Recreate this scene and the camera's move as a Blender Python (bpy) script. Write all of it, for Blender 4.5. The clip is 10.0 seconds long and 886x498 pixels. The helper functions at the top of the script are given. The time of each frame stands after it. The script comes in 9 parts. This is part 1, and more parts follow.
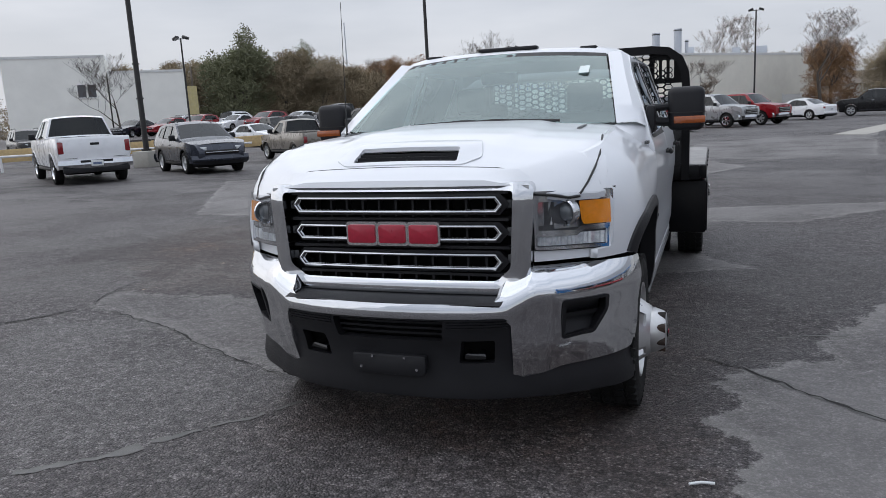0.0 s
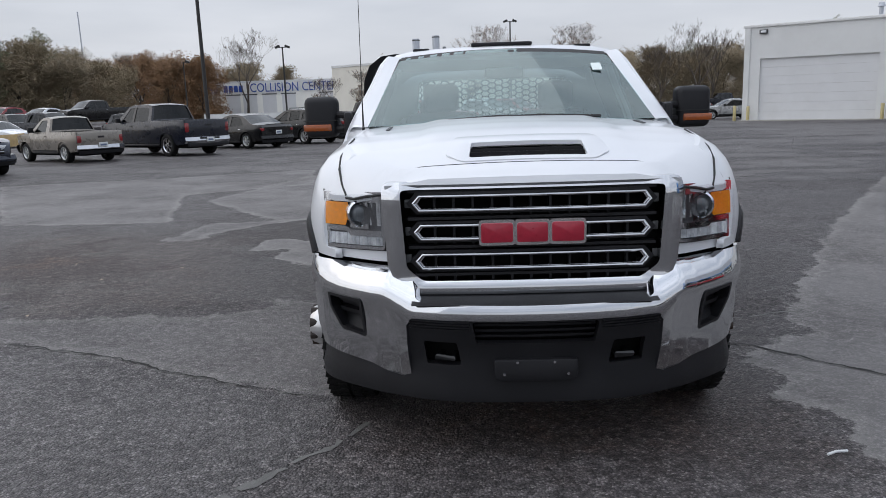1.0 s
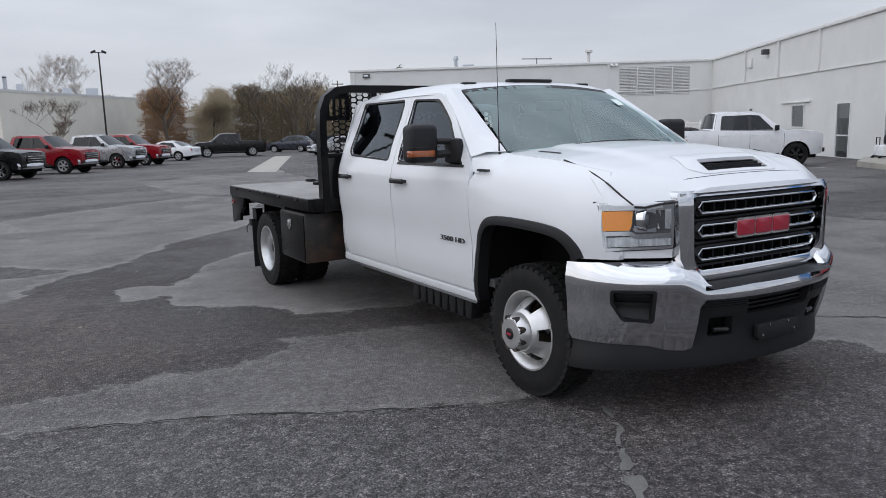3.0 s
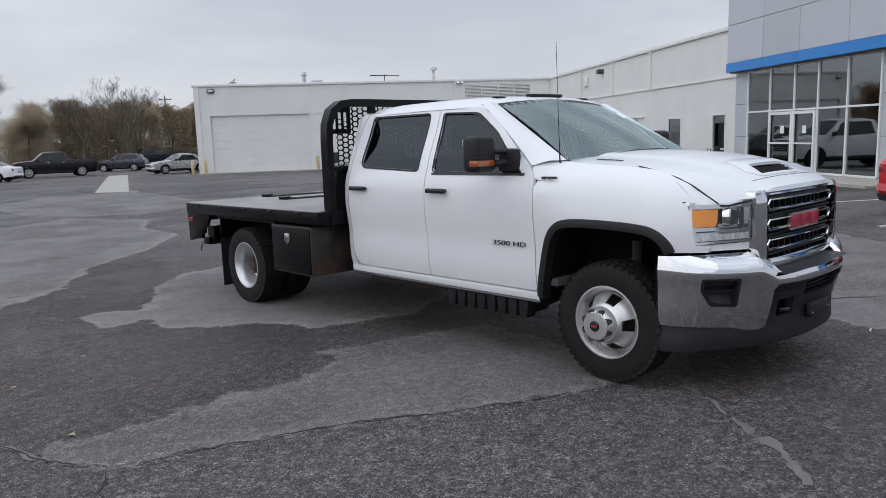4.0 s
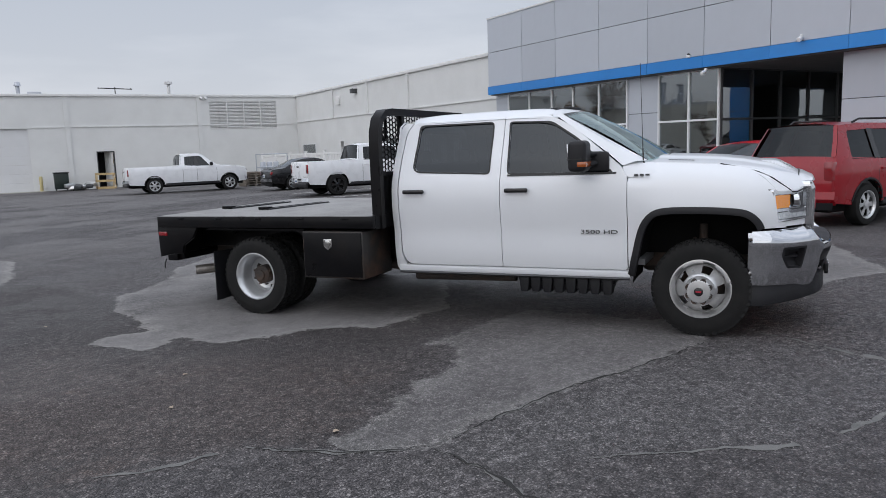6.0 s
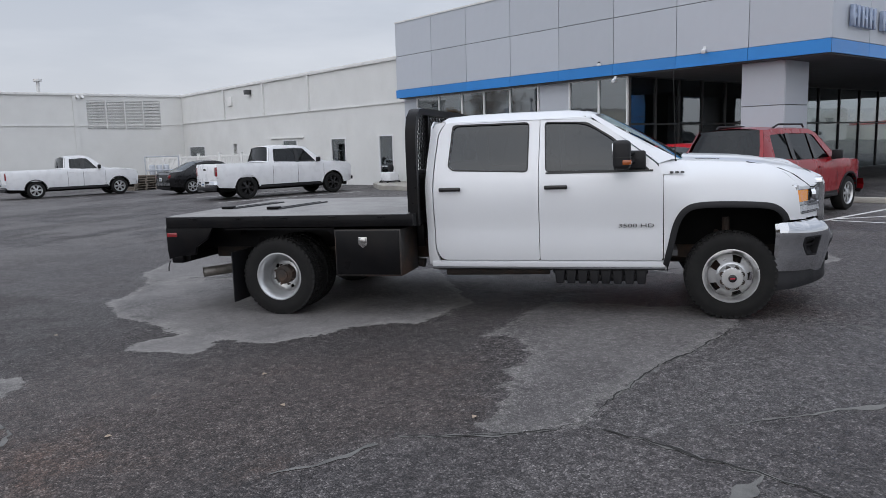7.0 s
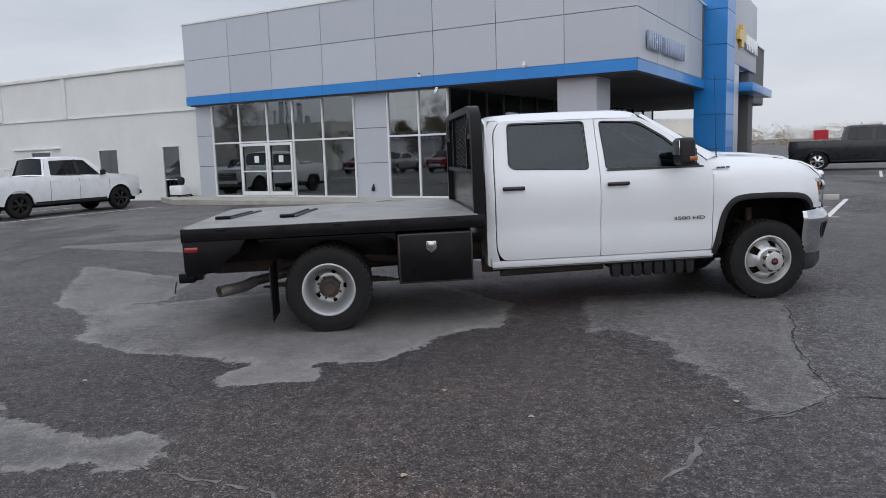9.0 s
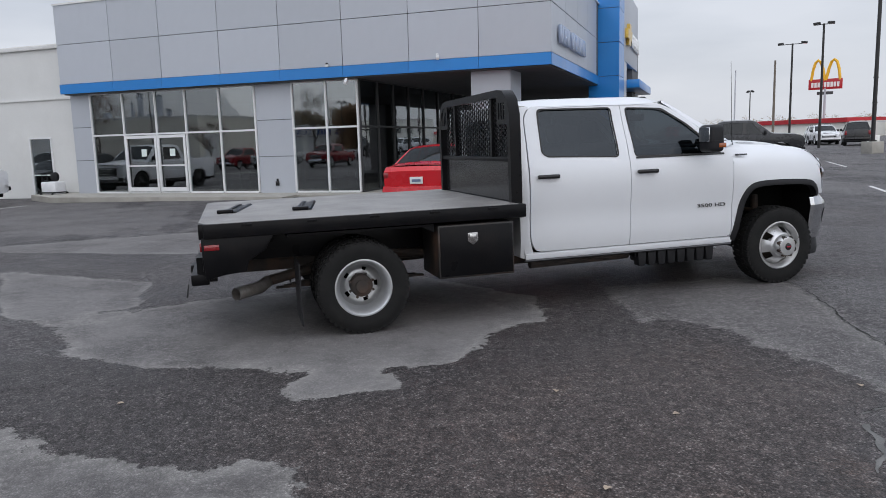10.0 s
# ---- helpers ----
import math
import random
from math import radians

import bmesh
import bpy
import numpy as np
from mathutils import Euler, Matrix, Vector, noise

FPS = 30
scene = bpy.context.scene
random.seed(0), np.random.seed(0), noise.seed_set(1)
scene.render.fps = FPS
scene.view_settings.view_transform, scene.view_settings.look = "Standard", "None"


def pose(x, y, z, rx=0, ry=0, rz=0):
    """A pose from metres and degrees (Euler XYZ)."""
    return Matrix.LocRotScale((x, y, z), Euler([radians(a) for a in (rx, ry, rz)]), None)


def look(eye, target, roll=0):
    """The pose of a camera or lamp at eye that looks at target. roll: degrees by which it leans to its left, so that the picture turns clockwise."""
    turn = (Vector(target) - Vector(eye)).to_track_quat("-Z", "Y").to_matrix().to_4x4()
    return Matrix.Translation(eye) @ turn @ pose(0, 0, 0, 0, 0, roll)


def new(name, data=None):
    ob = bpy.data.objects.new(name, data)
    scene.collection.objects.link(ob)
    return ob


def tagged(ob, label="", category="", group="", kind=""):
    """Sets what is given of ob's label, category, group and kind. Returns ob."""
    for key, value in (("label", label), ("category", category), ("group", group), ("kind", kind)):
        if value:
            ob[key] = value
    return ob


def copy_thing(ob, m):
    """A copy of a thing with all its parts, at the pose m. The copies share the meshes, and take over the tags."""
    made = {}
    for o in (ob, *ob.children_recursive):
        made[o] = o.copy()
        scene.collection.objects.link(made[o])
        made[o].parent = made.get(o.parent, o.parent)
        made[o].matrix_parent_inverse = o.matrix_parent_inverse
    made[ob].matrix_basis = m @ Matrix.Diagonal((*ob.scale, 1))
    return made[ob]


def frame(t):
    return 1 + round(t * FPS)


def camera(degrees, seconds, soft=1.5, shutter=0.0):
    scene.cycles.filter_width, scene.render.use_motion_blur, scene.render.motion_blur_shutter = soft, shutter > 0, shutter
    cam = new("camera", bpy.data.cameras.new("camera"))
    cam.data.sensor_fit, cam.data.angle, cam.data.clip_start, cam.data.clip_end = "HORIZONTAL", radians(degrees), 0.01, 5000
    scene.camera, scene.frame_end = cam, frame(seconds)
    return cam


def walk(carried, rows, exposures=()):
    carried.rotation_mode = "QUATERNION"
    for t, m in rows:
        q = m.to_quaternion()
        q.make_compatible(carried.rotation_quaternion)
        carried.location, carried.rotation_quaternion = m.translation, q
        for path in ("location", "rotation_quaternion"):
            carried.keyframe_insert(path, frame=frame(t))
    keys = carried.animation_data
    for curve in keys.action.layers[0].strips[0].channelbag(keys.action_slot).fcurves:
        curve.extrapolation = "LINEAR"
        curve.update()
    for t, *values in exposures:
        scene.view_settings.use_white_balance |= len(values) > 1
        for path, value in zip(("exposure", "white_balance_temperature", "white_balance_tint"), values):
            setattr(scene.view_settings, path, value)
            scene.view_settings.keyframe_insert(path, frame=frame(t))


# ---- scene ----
cam = camera(61.60, 10.0, 0.8)
PATH = [
    (0, (1.420, -3.655, 1.525), (0.696, -1.829, 1.151), -3.12),
    (0.5, (0.625, -3.730, 1.534), (0.206, -1.815, 1.140), -2.49),
    (1, (-0.154, -3.783, 1.547), (-0.260, -1.826, 1.149), -2.06),
    (1.5, (-0.953, -3.818, 1.573), (-0.746, -1.869, 1.175), -1.56),
    (2, (-1.764, -3.764, 1.570), (-1.271, -1.864, 1.187), -1.26),
    (2.5, (-2.582, -3.659, 1.597), (-1.840, -1.838, 1.230), -1.32),
    (3, (-3.372, -3.431, 1.586), (-2.424, -1.702, 1.251), -1.50),
    (3.2, (-3.668, -3.327, 1.592), (-2.642, -1.641, 1.264), -1.54),
    (4.5, (-5.386, -2.316, 1.601), (-3.925, -0.983, 1.304), -1.96),
    (5, (-5.996, -1.860, 1.603), (-4.412, -0.675, 1.312), -1.95),
    (5.5, (-6.538, -1.330, 1.597), (-4.848, -0.299, 1.314), -1.95),
    (7, (-7.742, 0.564, 1.591), (-5.845, 1.133, 1.310), -1.55),
    (7.5, (-7.949, 1.296, 1.582), (-6.008, 1.696, 1.311), -1.47),
    (8, (-8.048, 2.069, 1.584), (-6.078, 2.290, 1.318), -1.36),
    (8.5, (-7.994, 2.837, 1.574), (-6.012, 2.883, 1.313), -1.52),
    (9, (-7.832, 3.605, 1.541), (-5.854, 3.474, 1.275), -1.77),
    (9.5, (-7.567, 4.342, 1.533), (-5.611, 4.032, 1.253), -1.87),
    (10, (-7.202, 5.014, 1.501), (-5.282, 4.531, 1.213), -1.63),
]
walk(cam, [(t, look(eye, target, roll)) for t, eye, target, roll in PATH])

# ---- light ----
SUN_EL, SUN_AZ = radians(36), radians(278)
world = bpy.data.worlds.new("overcast_sky")
scene.world = world
world.use_nodes = True
wn, wl = world.node_tree.nodes, world.node_tree.links
wn.clear()
w_out = wn.new("ShaderNodeOutputWorld")
w_bg = wn.new("ShaderNodeBackground")
w_sky = wn.new("ShaderNodeTexSky")
w_sky.sky_type, w_sky.sun_disc = "NISHITA", False
w_sky.sun_elevation, w_sky.sun_rotation = SUN_EL, SUN_AZ
w_sky.air_density, w_sky.dust_density = 1.0, 4.0
w_dim = wn.new("ShaderNodeVectorMath")
w_dim.operation = "SCALE"
w_dim.inputs["Scale"].default_value = 0.10
w_geo = wn.new("ShaderNodeTexCoord")
w_sep = wn.new("ShaderNodeSeparateXYZ")
w_map = wn.new("ShaderNodeMapping")
w_map.inputs["Scale"].default_value = (1.4, 1.4, 6.0)
w_cloud = wn.new("ShaderNodeTexNoise")
w_cloud.inputs["Scale"].default_value, w_cloud.inputs["Detail"].default_value = 1.6, 5.0
w_ramp = wn.new("ShaderNodeValToRGB")
w_ramp.color_ramp.elements[0].position, w_ramp.color_ramp.elements[0].color = 0.38, (0.50, 0.55, 0.645, 1)
w_ramp.color_ramp.elements[1].position, w_ramp.color_ramp.elements[1].color = 0.66, (0.76, 0.80, 0.89, 1)
w_low = wn.new("ShaderNodeMapRange")
w_low.inputs["From Min"].default_value, w_low.inputs["From Max"].default_value = 0.0, 0.28
w_low.inputs["To Min"].default_value, w_low.inputs["To Max"].default_value = 0.62, 0.0
w_hor = wn.new("ShaderNodeMix")
w_hor.data_type = "RGBA"
w_hor.inputs["B"].default_value = (0.80, 0.82, 0.87, 1)
w_mix = wn.new("ShaderNodeMix")
w_mix.data_type = "RGBA"
w_mix.inputs["Factor"].default_value = 0.88
wl.new(w_geo.outputs["Generated"], w_map.inputs["Vector"])
wl.new(w_geo.outputs["Generated"], w_sep.inputs["Vector"])
wl.new(w_map.outputs["Vector"], w_cloud.inputs["Vector"])
wl.new(w_cloud.outputs["Fac"], w_ramp.inputs["Fac"])
wl.new(w_sep.outputs["Z"], w_low.inputs["Value"])
wl.new(w_low.outputs["Result"], w_hor.inputs["Factor"])
wl.new(w_ramp.outputs["Color"], w_hor.inputs["A"])
wl.new(w_sky.outputs["Color"], w_dim.inputs["Vector"])
wl.new(w_dim.outputs["Vector"], w_mix.inputs["A"])
wl.new(w_hor.outputs["Result"], w_mix.inputs["B"])
w_zen = wn.new("ShaderNodeMapRange")  # an overcast sky is brightest overhead
w_zen.interpolation_type = "SMOOTHSTEP"
w_zen.inputs["From Min"].default_value, w_zen.inputs["From Max"].default_value = 0.15, 1.0
w_zen.inputs["To Min"].default_value, w_zen.inputs["To Max"].default_value = 1.0, 1.9
w_top = wn.new("ShaderNodeVectorMath")
w_top.operation = "SCALE"
wl.new(w_sep.outputs["Z"], w_zen.inputs["Value"])
wl.new(w_mix.outputs["Result"], w_top.inputs[0])
wl.new(w_zen.outputs["Result"], w_top.inputs["Scale"])
wl.new(w_top.outputs["Vector"], w_bg.inputs["Color"])
w_bg.inputs["Strength"].default_value = 1.0
wl.new(w_bg.outputs["Background"], w_out.inputs["Surface"])

sun = new("sun", bpy.data.lights.new("sun", "SUN"))
sun.data.energy, sun.data.angle, sun.data.color = 1.15, radians(130), (0.98, 0.98, 1.0)
sun.matrix_world = look((0, 0, 0), (-math.sin(SUN_AZ) * math.cos(SUN_EL), -math.cos(SUN_AZ) * math.cos(SUN_EL), -math.sin(SUN_EL)))
scene.view_settings.exposure = 0.0


# ---- materials ----
def _nodes(name):
    m = bpy.data.materials.new(name)
    m.use_nodes = True
    t = m.node_tree
    return m, t.nodes, t.links, t.nodes["Principled BSDF"]


def material(name, color, rough=0.5, metal=0.0, vary=0.12, scale=6.0, bump=0.0, bump_scale=80.0, coat=0.0, coat_rough=0.05,
             dirt=0.0, dirt_color=(0.09, 0.075, 0.06), dirt_scale=2.5, spec=0.5, space="Object", rough_vary=0.1, per_object=0.0):
    """A painted, cast or woven surface: colour with variation at two scales, uneven roughness, a fine bump and dirt in patches."""
    m, n, l, b = _nodes(name)
    tc = n.new("ShaderNodeTexCoord")
    big = n.new("ShaderNodeTexNoise")
    big.inputs["Scale"].default_value, big.inputs["Detail"].default_value = scale, 6
    fine = n.new("ShaderNodeTexNoise")
    fine.inputs["Scale"].default_value, fine.inputs["Detail"].default_value = bump_scale, 4
    l.new(tc.outputs[space], big.inputs["Vector"])
    l.new(tc.outputs[space], fine.inputs["Vector"])
    both = n.new("ShaderNodeMath")
    both.operation = "MULTIPLY_ADD"
    both.inputs[1].default_value = 0.35
    l.new(fine.outputs["Fac"], both.inputs[0])
    l.new(big.outputs["Fac"], both.inputs[2])
    rng = n.new("ShaderNodeMapRange")
    rng.inputs["From Min"].default_value, rng.inputs["From Max"].default_value = 0.4, 0.95
    rng.inputs["To Min"].default_value, rng.inputs["To Max"].default_value = 1 - vary, 1 + vary
    l.new(both.outputs[0], rng.inputs["Value"])
    value = rng.outputs["Result"]
    if per_object:
        info = n.new("ShaderNodeObjectInfo")
        pr = n.new("ShaderNodeMapRange")
        pr.inputs["To Min"].default_value, pr.inputs["To Max"].default_value = 1 - per_object, 1 + per_object
        l.new(info.outputs["Random"], pr.inputs["Value"])
        mul = n.new("ShaderNodeMath")
        mul.operation = "MULTIPLY"
        l.new(value, mul.inputs[0])
        l.new(pr.outputs["Result"], mul.inputs[1])
        value = mul.outputs[0]
    sc = n.new("ShaderNodeVectorMath")
    sc.operation = "SCALE"
    sc.inputs[0].default_value = color[:3]
    l.new(value, sc.inputs["Scale"])
    out = sc.outputs["Vector"]
    if dirt:
        dn = n.new("ShaderNodeTexNoise")
        dn.inputs["Scale"].default_value, dn.inputs["Detail"].default_value, dn.inputs["Roughness"].default_value = dirt_scale, 8, 0.65
        l.new(tc.outputs[space], dn.inputs["Vector"])
        dr = n.new("ShaderNodeMapRange")
        dr.inputs["From Min"].default_value, dr.inputs["From Max"].default_value = 0.48, 0.75
        dr.inputs["To Max"].default_value = dirt
        l.new(dn.outputs["Fac"], dr.inputs["Value"])
        mx = n.new("ShaderNodeMix")
        mx.data_type = "RGBA"
        mx.inputs["B"].default_value = (*dirt_color, 1)
        l.new(dr.outputs["Result"], mx.inputs["Factor"])
        l.new(out, mx.inputs["A"])
        out = mx.outputs["Result"]
    l.new(out, b.inputs["Base Color"])
    rr = n.new("ShaderNodeMapRange")
    rr.inputs["From Min"].default_value, rr.inputs["From Max"].default_value = 0.3, 0.7
    rr.inputs["To Min"].default_value, rr.inputs["To Max"].default_value = max(0.02, rough * (1 - rough_vary)), min(1, rough * (1 + rough_vary))
    l.new(big.outputs["Fac"], rr.inputs["Value"])
    l.new(rr.outputs["Result"], b.inputs["Roughness"])
    b.inputs["Metallic"].default_value = metal
    b.inputs["Specular IOR Level"].default_value = spec
    b.inputs["Coat Weight"].default_value, b.inputs["Coat Roughness"].default_value = coat, coat_rough
    if bump:
        bp = n.new("ShaderNodeBump")
        bp.inputs["Strength"].default_value, bp.inputs["Distance"].default_value = bump, 0.01
        l.new(fine.outputs["Fac"], bp.inputs["Height"])
        l.new(bp.outputs["Normal"], b.inputs["Normal"])
    return m


def glass(name, tint=(0.6, 0.65, 0.66), through_share=0.6, rough=0.02, ior=1.5, sheen=(0.92, 0.95, 0.97)):
    """A thin pane: a tinted see-through share under a Fresnel gloss."""
    m, n, l, b = _nodes(name)
    n.remove(b)
    out = n["Material Output"]
    tr = n.new("ShaderNodeBsdfTransparent")
    tr.inputs["Color"].default_value = (*[c * through_share for c in tint], 1)
    gl = n.new("ShaderNodeBsdfGlossy")
    gl.inputs["Roughness"].default_value = rough
    gl.inputs["Color"].default_value = (*sheen, 1)
    fr = n.new("ShaderNodeLayerWeight")
    fr.inputs["Blend"].default_value = 0.5
    r0 = ((ior - 1) / (ior + 1)) ** 2
    power = n.new("ShaderNodeMath")
    power.operation = "POWER"
    power.inputs[1].default_value = 5.0
    l.new(fr.outputs["Facing"], power.inputs[0])
    gloss = n.new("ShaderNodeMath")
    gloss.operation = "MULTIPLY_ADD"
    gloss.inputs[1].default_value, gloss.inputs[2].default_value = 1 - r0, r0
    l.new(power.outputs[0], gloss.inputs[0])
    tc = n.new("ShaderNodeTexCoord")
    wob = n.new("ShaderNodeTexNoise")
    wob.inputs["Scale"].default_value = 1.3
    bp = n.new("ShaderNodeBump")
    bp.inputs["Strength"].default_value, bp.inputs["Distance"].default_value = 0.05, 0.02
    l.new(tc.outputs["Object"], wob.inputs["Vector"])
    l.new(wob.outputs["Fac"], bp.inputs["Height"])
    l.new(bp.outputs["Normal"], gl.inputs["Normal"])
    mx = n.new("ShaderNodeMixShader")
    l.new(gloss.outputs[0], mx.inputs["Fac"])
    l.new(tr.outputs["BSDF"], mx.inputs[1])
    l.new(gl.outputs["BSDF"], mx.inputs[2])
    l.new(mx.outputs["Shader"], out.inputs["Surface"])
    return m


WHITE = material("white_car_paint", (0.67, 0.685, 0.71), 0.32, vary=0.02, scale=3, coat=0.6, coat_rough=0.04, dirt=0.06, dirt_color=(0.45, 0.42, 0.38), dirt_scale=1.5)
CHROME = material("chrome", (0.64, 0.65, 0.67), 0.09, 1.0, vary=0.015, scale=3, rough_vary=0.3)
STEEL = material("polished_steel", (0.62, 0.62, 0.61), 0.26, 1.0, vary=0.1, scale=20, rough_vary=0.3, dirt=0.25, dirt_color=(0.2, 0.17, 0.14), dirt_scale=14)
SILVER = material("silver_wheel_paint", (0.55, 0.56, 0.57), 0.32, 0.7, vary=0.08, scale=12, dirt=0.2, dirt_scale=10)
PLASTIC = material("black_textured_plastic", (0.014, 0.014, 0.016), 0.50, spec=0.28, vary=0.15, bump=0.15, bump_scale=400)
GREYPLASTIC = material("dark_grey_bumper_plastic", (0.045, 0.047, 0.05), 0.45, vary=0.12, bump=0.12, bump_scale=400, dirt=0.15, dirt_color=(0.10, 0.095, 0.09))
BLACK = material("gloss_black", (0.012, 0.012, 0.013), 0.18, vary=0.1)
# near-black that paints shade into recesses, wheel wells and undersides
DARK = material("recess_shade_black", (0.006, 0.006, 0.006), 0.9, vary=0.2, spec=0.15)
RUBBER = material("tyre_rubber", (0.009, 0.009, 0.009), 0.75, vary=0.25, scale=14, bump=0.25, bump_scale=160, dirt=0.18, dirt_color=(0.040, 0.036, 0.032), dirt_scale=9, spec=0.25)
SEAL = material("rubber_seal", (0.014, 0.014, 0.014), 0.6, vary=0.1)
BEDSTEEL = material("black_bed_steel", (0.006, 0.006, 0.007), 0.30, vary=0.25, scale=5, bump=0.08, bump_scale=60, dirt=0.30, dirt_color=(0.022, 0.017, 0.014), dirt_scale=4, spec=0.14)
RUST = material("rusty_undercarriage", (0.035, 0.028, 0.024), 0.75, vary=0.4, scale=9, bump=0.3, bump_scale=120, dirt=0.8, dirt_color=(0.10, 0.05, 0.028), dirt_scale=5)
RUSTY_PAINT = material("rust_stained_black_paint", (0.018, 0.016, 0.015), 0.5, vary=0.3, scale=4, dirt=0.85, dirt_color=(0.11, 0.06, 0.038), dirt_scale=3.2)
AMBER = material("amber_lens", (0.90, 0.30, 0.02), 0.15, vary=0.12, scale=60, coat=1.0)
REDLENS = material("red_lens", (0.22, 0.008, 0.012), 0.15, vary=0.15, scale=30, coat=1.0)
CLEARLENS = material("clear_lamp_lens", (0.62, 0.64, 0.66), 0.14, 0.35, vary=0.25, scale=40, coat=1.0)
LAMPWHITE = material("lamp_reflector", (0.66, 0.68, 0.70), 0.12, 0.8, vary=0.2, scale=50)
REDBADGE = material("red_enamel", (0.36, 0.018, 0.040), 0.3, vary=0.12, scale=40, coat=0.5)
BADGE = material("grey_badge", (0.09, 0.092, 0.095), 0.3, 0.6, vary=0.1)
INTERIOR = material("grey_cab_upholstery", (0.10, 0.10, 0.105), 0.85, vary=0.2, scale=20)
TINTED = glass("tinted_window_glass", (0.14, 0.15, 0.17), 0.35, ior=1.6, sheen=(0.84, 0.92, 1.0))
PRIVACY = glass("dark_privacy_glass", (0.12, 0.13, 0.15), 0.35, ior=1.6, sheen=(0.84, 0.92, 1.0))
SCREEN = glass("windscreen_glass", (0.64, 0.82, 0.80), 1.0, ior=2.5, sheen=(0.84, 0.97, 0.95))
BACKGLASS = glass("clear_back_glass", (0.75, 0.80, 0.80), 0.9, ior=1.6)
SHOPGLASS = glass("shopfront_glass", (0.55, 0.60, 0.60), 0.8, ior=2.6)


# ---- geometry helpers ----
def slope(x, y):
    """Height of the tarmac: a gentle fall that runs out with distance."""
    k = min(1.0, 75.0 / max(1e-6, math.hypot(x, y)))
    return (-0.00437 * x - 0.01207 * y) * k


TILT = Vector((0.00437, 0.01207, 1.0)).normalized().to_track_quat("Z", "Y").to_matrix().to_4x4()


def stand(x, y, turn=0.0, lift=0.0, level=False):
    """A pose on the tarmac; what stands on wheels takes the ground's tilt."""
    m = Matrix.Translation((x, y, slope(x, y) + lift))
    q = Vector((0, 0, 1)).rotation_difference(Vector((0.00437, 0.01207, 1.0)).normalized()).to_matrix().to_4x4()
    return m @ (Matrix() if level else q) @ pose(0, 0, 0, 0, 0, turn)


def smooth(bm, angle=35):
    for f in bm.faces:
        f.smooth = True
    for e in bm.edges:
        if len(e.link_faces) == 2 and e.calc_face_angle(0) > radians(angle):
            e.smooth = False
    return bm


def mesh_of(name, bm, mat, angle=35):
    smooth(bm, angle)
    me = bpy.data.meshes.new(name)
    bm.to_mesh(me)
    bm.free()
    for m in (mat if isinstance(mat, (list, tuple)) else [mat]):
        me.materials.append(m)
    return me


def part(name, bm, mat, parent, label="", angle=35):
    ob = new(name, mesh_of(name, bm, mat, angle))
    ob.parent = parent
    return tagged(ob, label) if label else ob


def thing(name, m, label, category, group="", kind=""):
    ob = new(name)
    ob.empty_display_size = 0.2
    ob.matrix_world = m
    return tagged(ob, label, category, group, kind)


def solid(name, bm, mat, m, label, category, group="", kind="", angle=35):
    ob = new(name, mesh_of(name, bm, mat, angle))
    ob.matrix_world = m
    return tagged(ob, label, category, group, kind)


def join(*bms):
    """One bmesh out of several."""
    out = bmesh.new()
    for b in bms:
        me = bpy.data.meshes.new("tmp")
        b.to_mesh(me)
        out.from_mesh(me)
        bpy.data.meshes.remove(me)
        b.free()
    return out


def moved(bm, m):
    bmesh.ops.transform(bm, matrix=m, verts=bm.verts)
    return bm


def box(x0, x1, y0, y1, z0, z1, bevel=0.0, seg=2):
    bm = bmesh.new()
    bmesh.ops.create_cube(bm, size=1)
    bmesh.ops.transform(bm, matrix=Matrix.LocRotScale(((x0 + x1) / 2, (y0 + y1) / 2, (z0 + z1) / 2), None, (abs(x1 - x0), abs(y1 - y0), abs(z1 - z0))), verts=bm.verts)
    if bevel:
        bmesh.ops.bevel(bm, geom=bm.edges[:], offset=bevel, segments=seg, affect="EDGES", profile=0.5)
    return bm


def cyl(r0, r1, z0, z1, seg=20, bevel=0.0):
    bm = bmesh.new()
    bmesh.ops.create_cone(bm, cap_ends=True, segments=seg, radius1=r0, radius2=r1, depth=z1 - z0)
    bmesh.ops.translate(bm, vec=(0, 0, (z0 + z1) / 2), verts=bm.verts)
    if bevel:
        es = [e for e in bm.edges if len(e.link_faces) == 2 and e.calc_face_angle(0) > 0.8]
        bmesh.ops.bevel(bm, geom=es, offset=bevel, segments=2, affect="EDGES", profile=0.5)
    return bm


def lathe(profile, seg=40, axis="X"):
    """Turns (radius, along) points round an axis."""
    bm = bmesh.new()
    rings = []
    for r, a in profile:
        ring = []
        for i in range(seg):
            t = 2 * math.pi * i / seg
            c, s = r * math.cos(t), r * math.sin(t)
            ring.append(bm.verts.new((a, c, s) if axis == "X" else (c, s, a)))
        rings.append(ring)
    for p, q in zip(rings, rings[1:]):
        for i in range(seg):
            j = (i + 1) % seg
            bm.faces.new((p[i], p[j], q[j], q[i]))
    for ring, r in ((rings[0], profile[0][0]), (rings[-1], profile[-1][0])):
        if r < 0.02:
            bmesh.ops.pointmerge(bm, verts=ring, merge_co=sum((v.co for v in ring), Vector()) / seg)
    bmesh.ops.recalc_face_normals(bm, faces=bm.faces)
    return bm


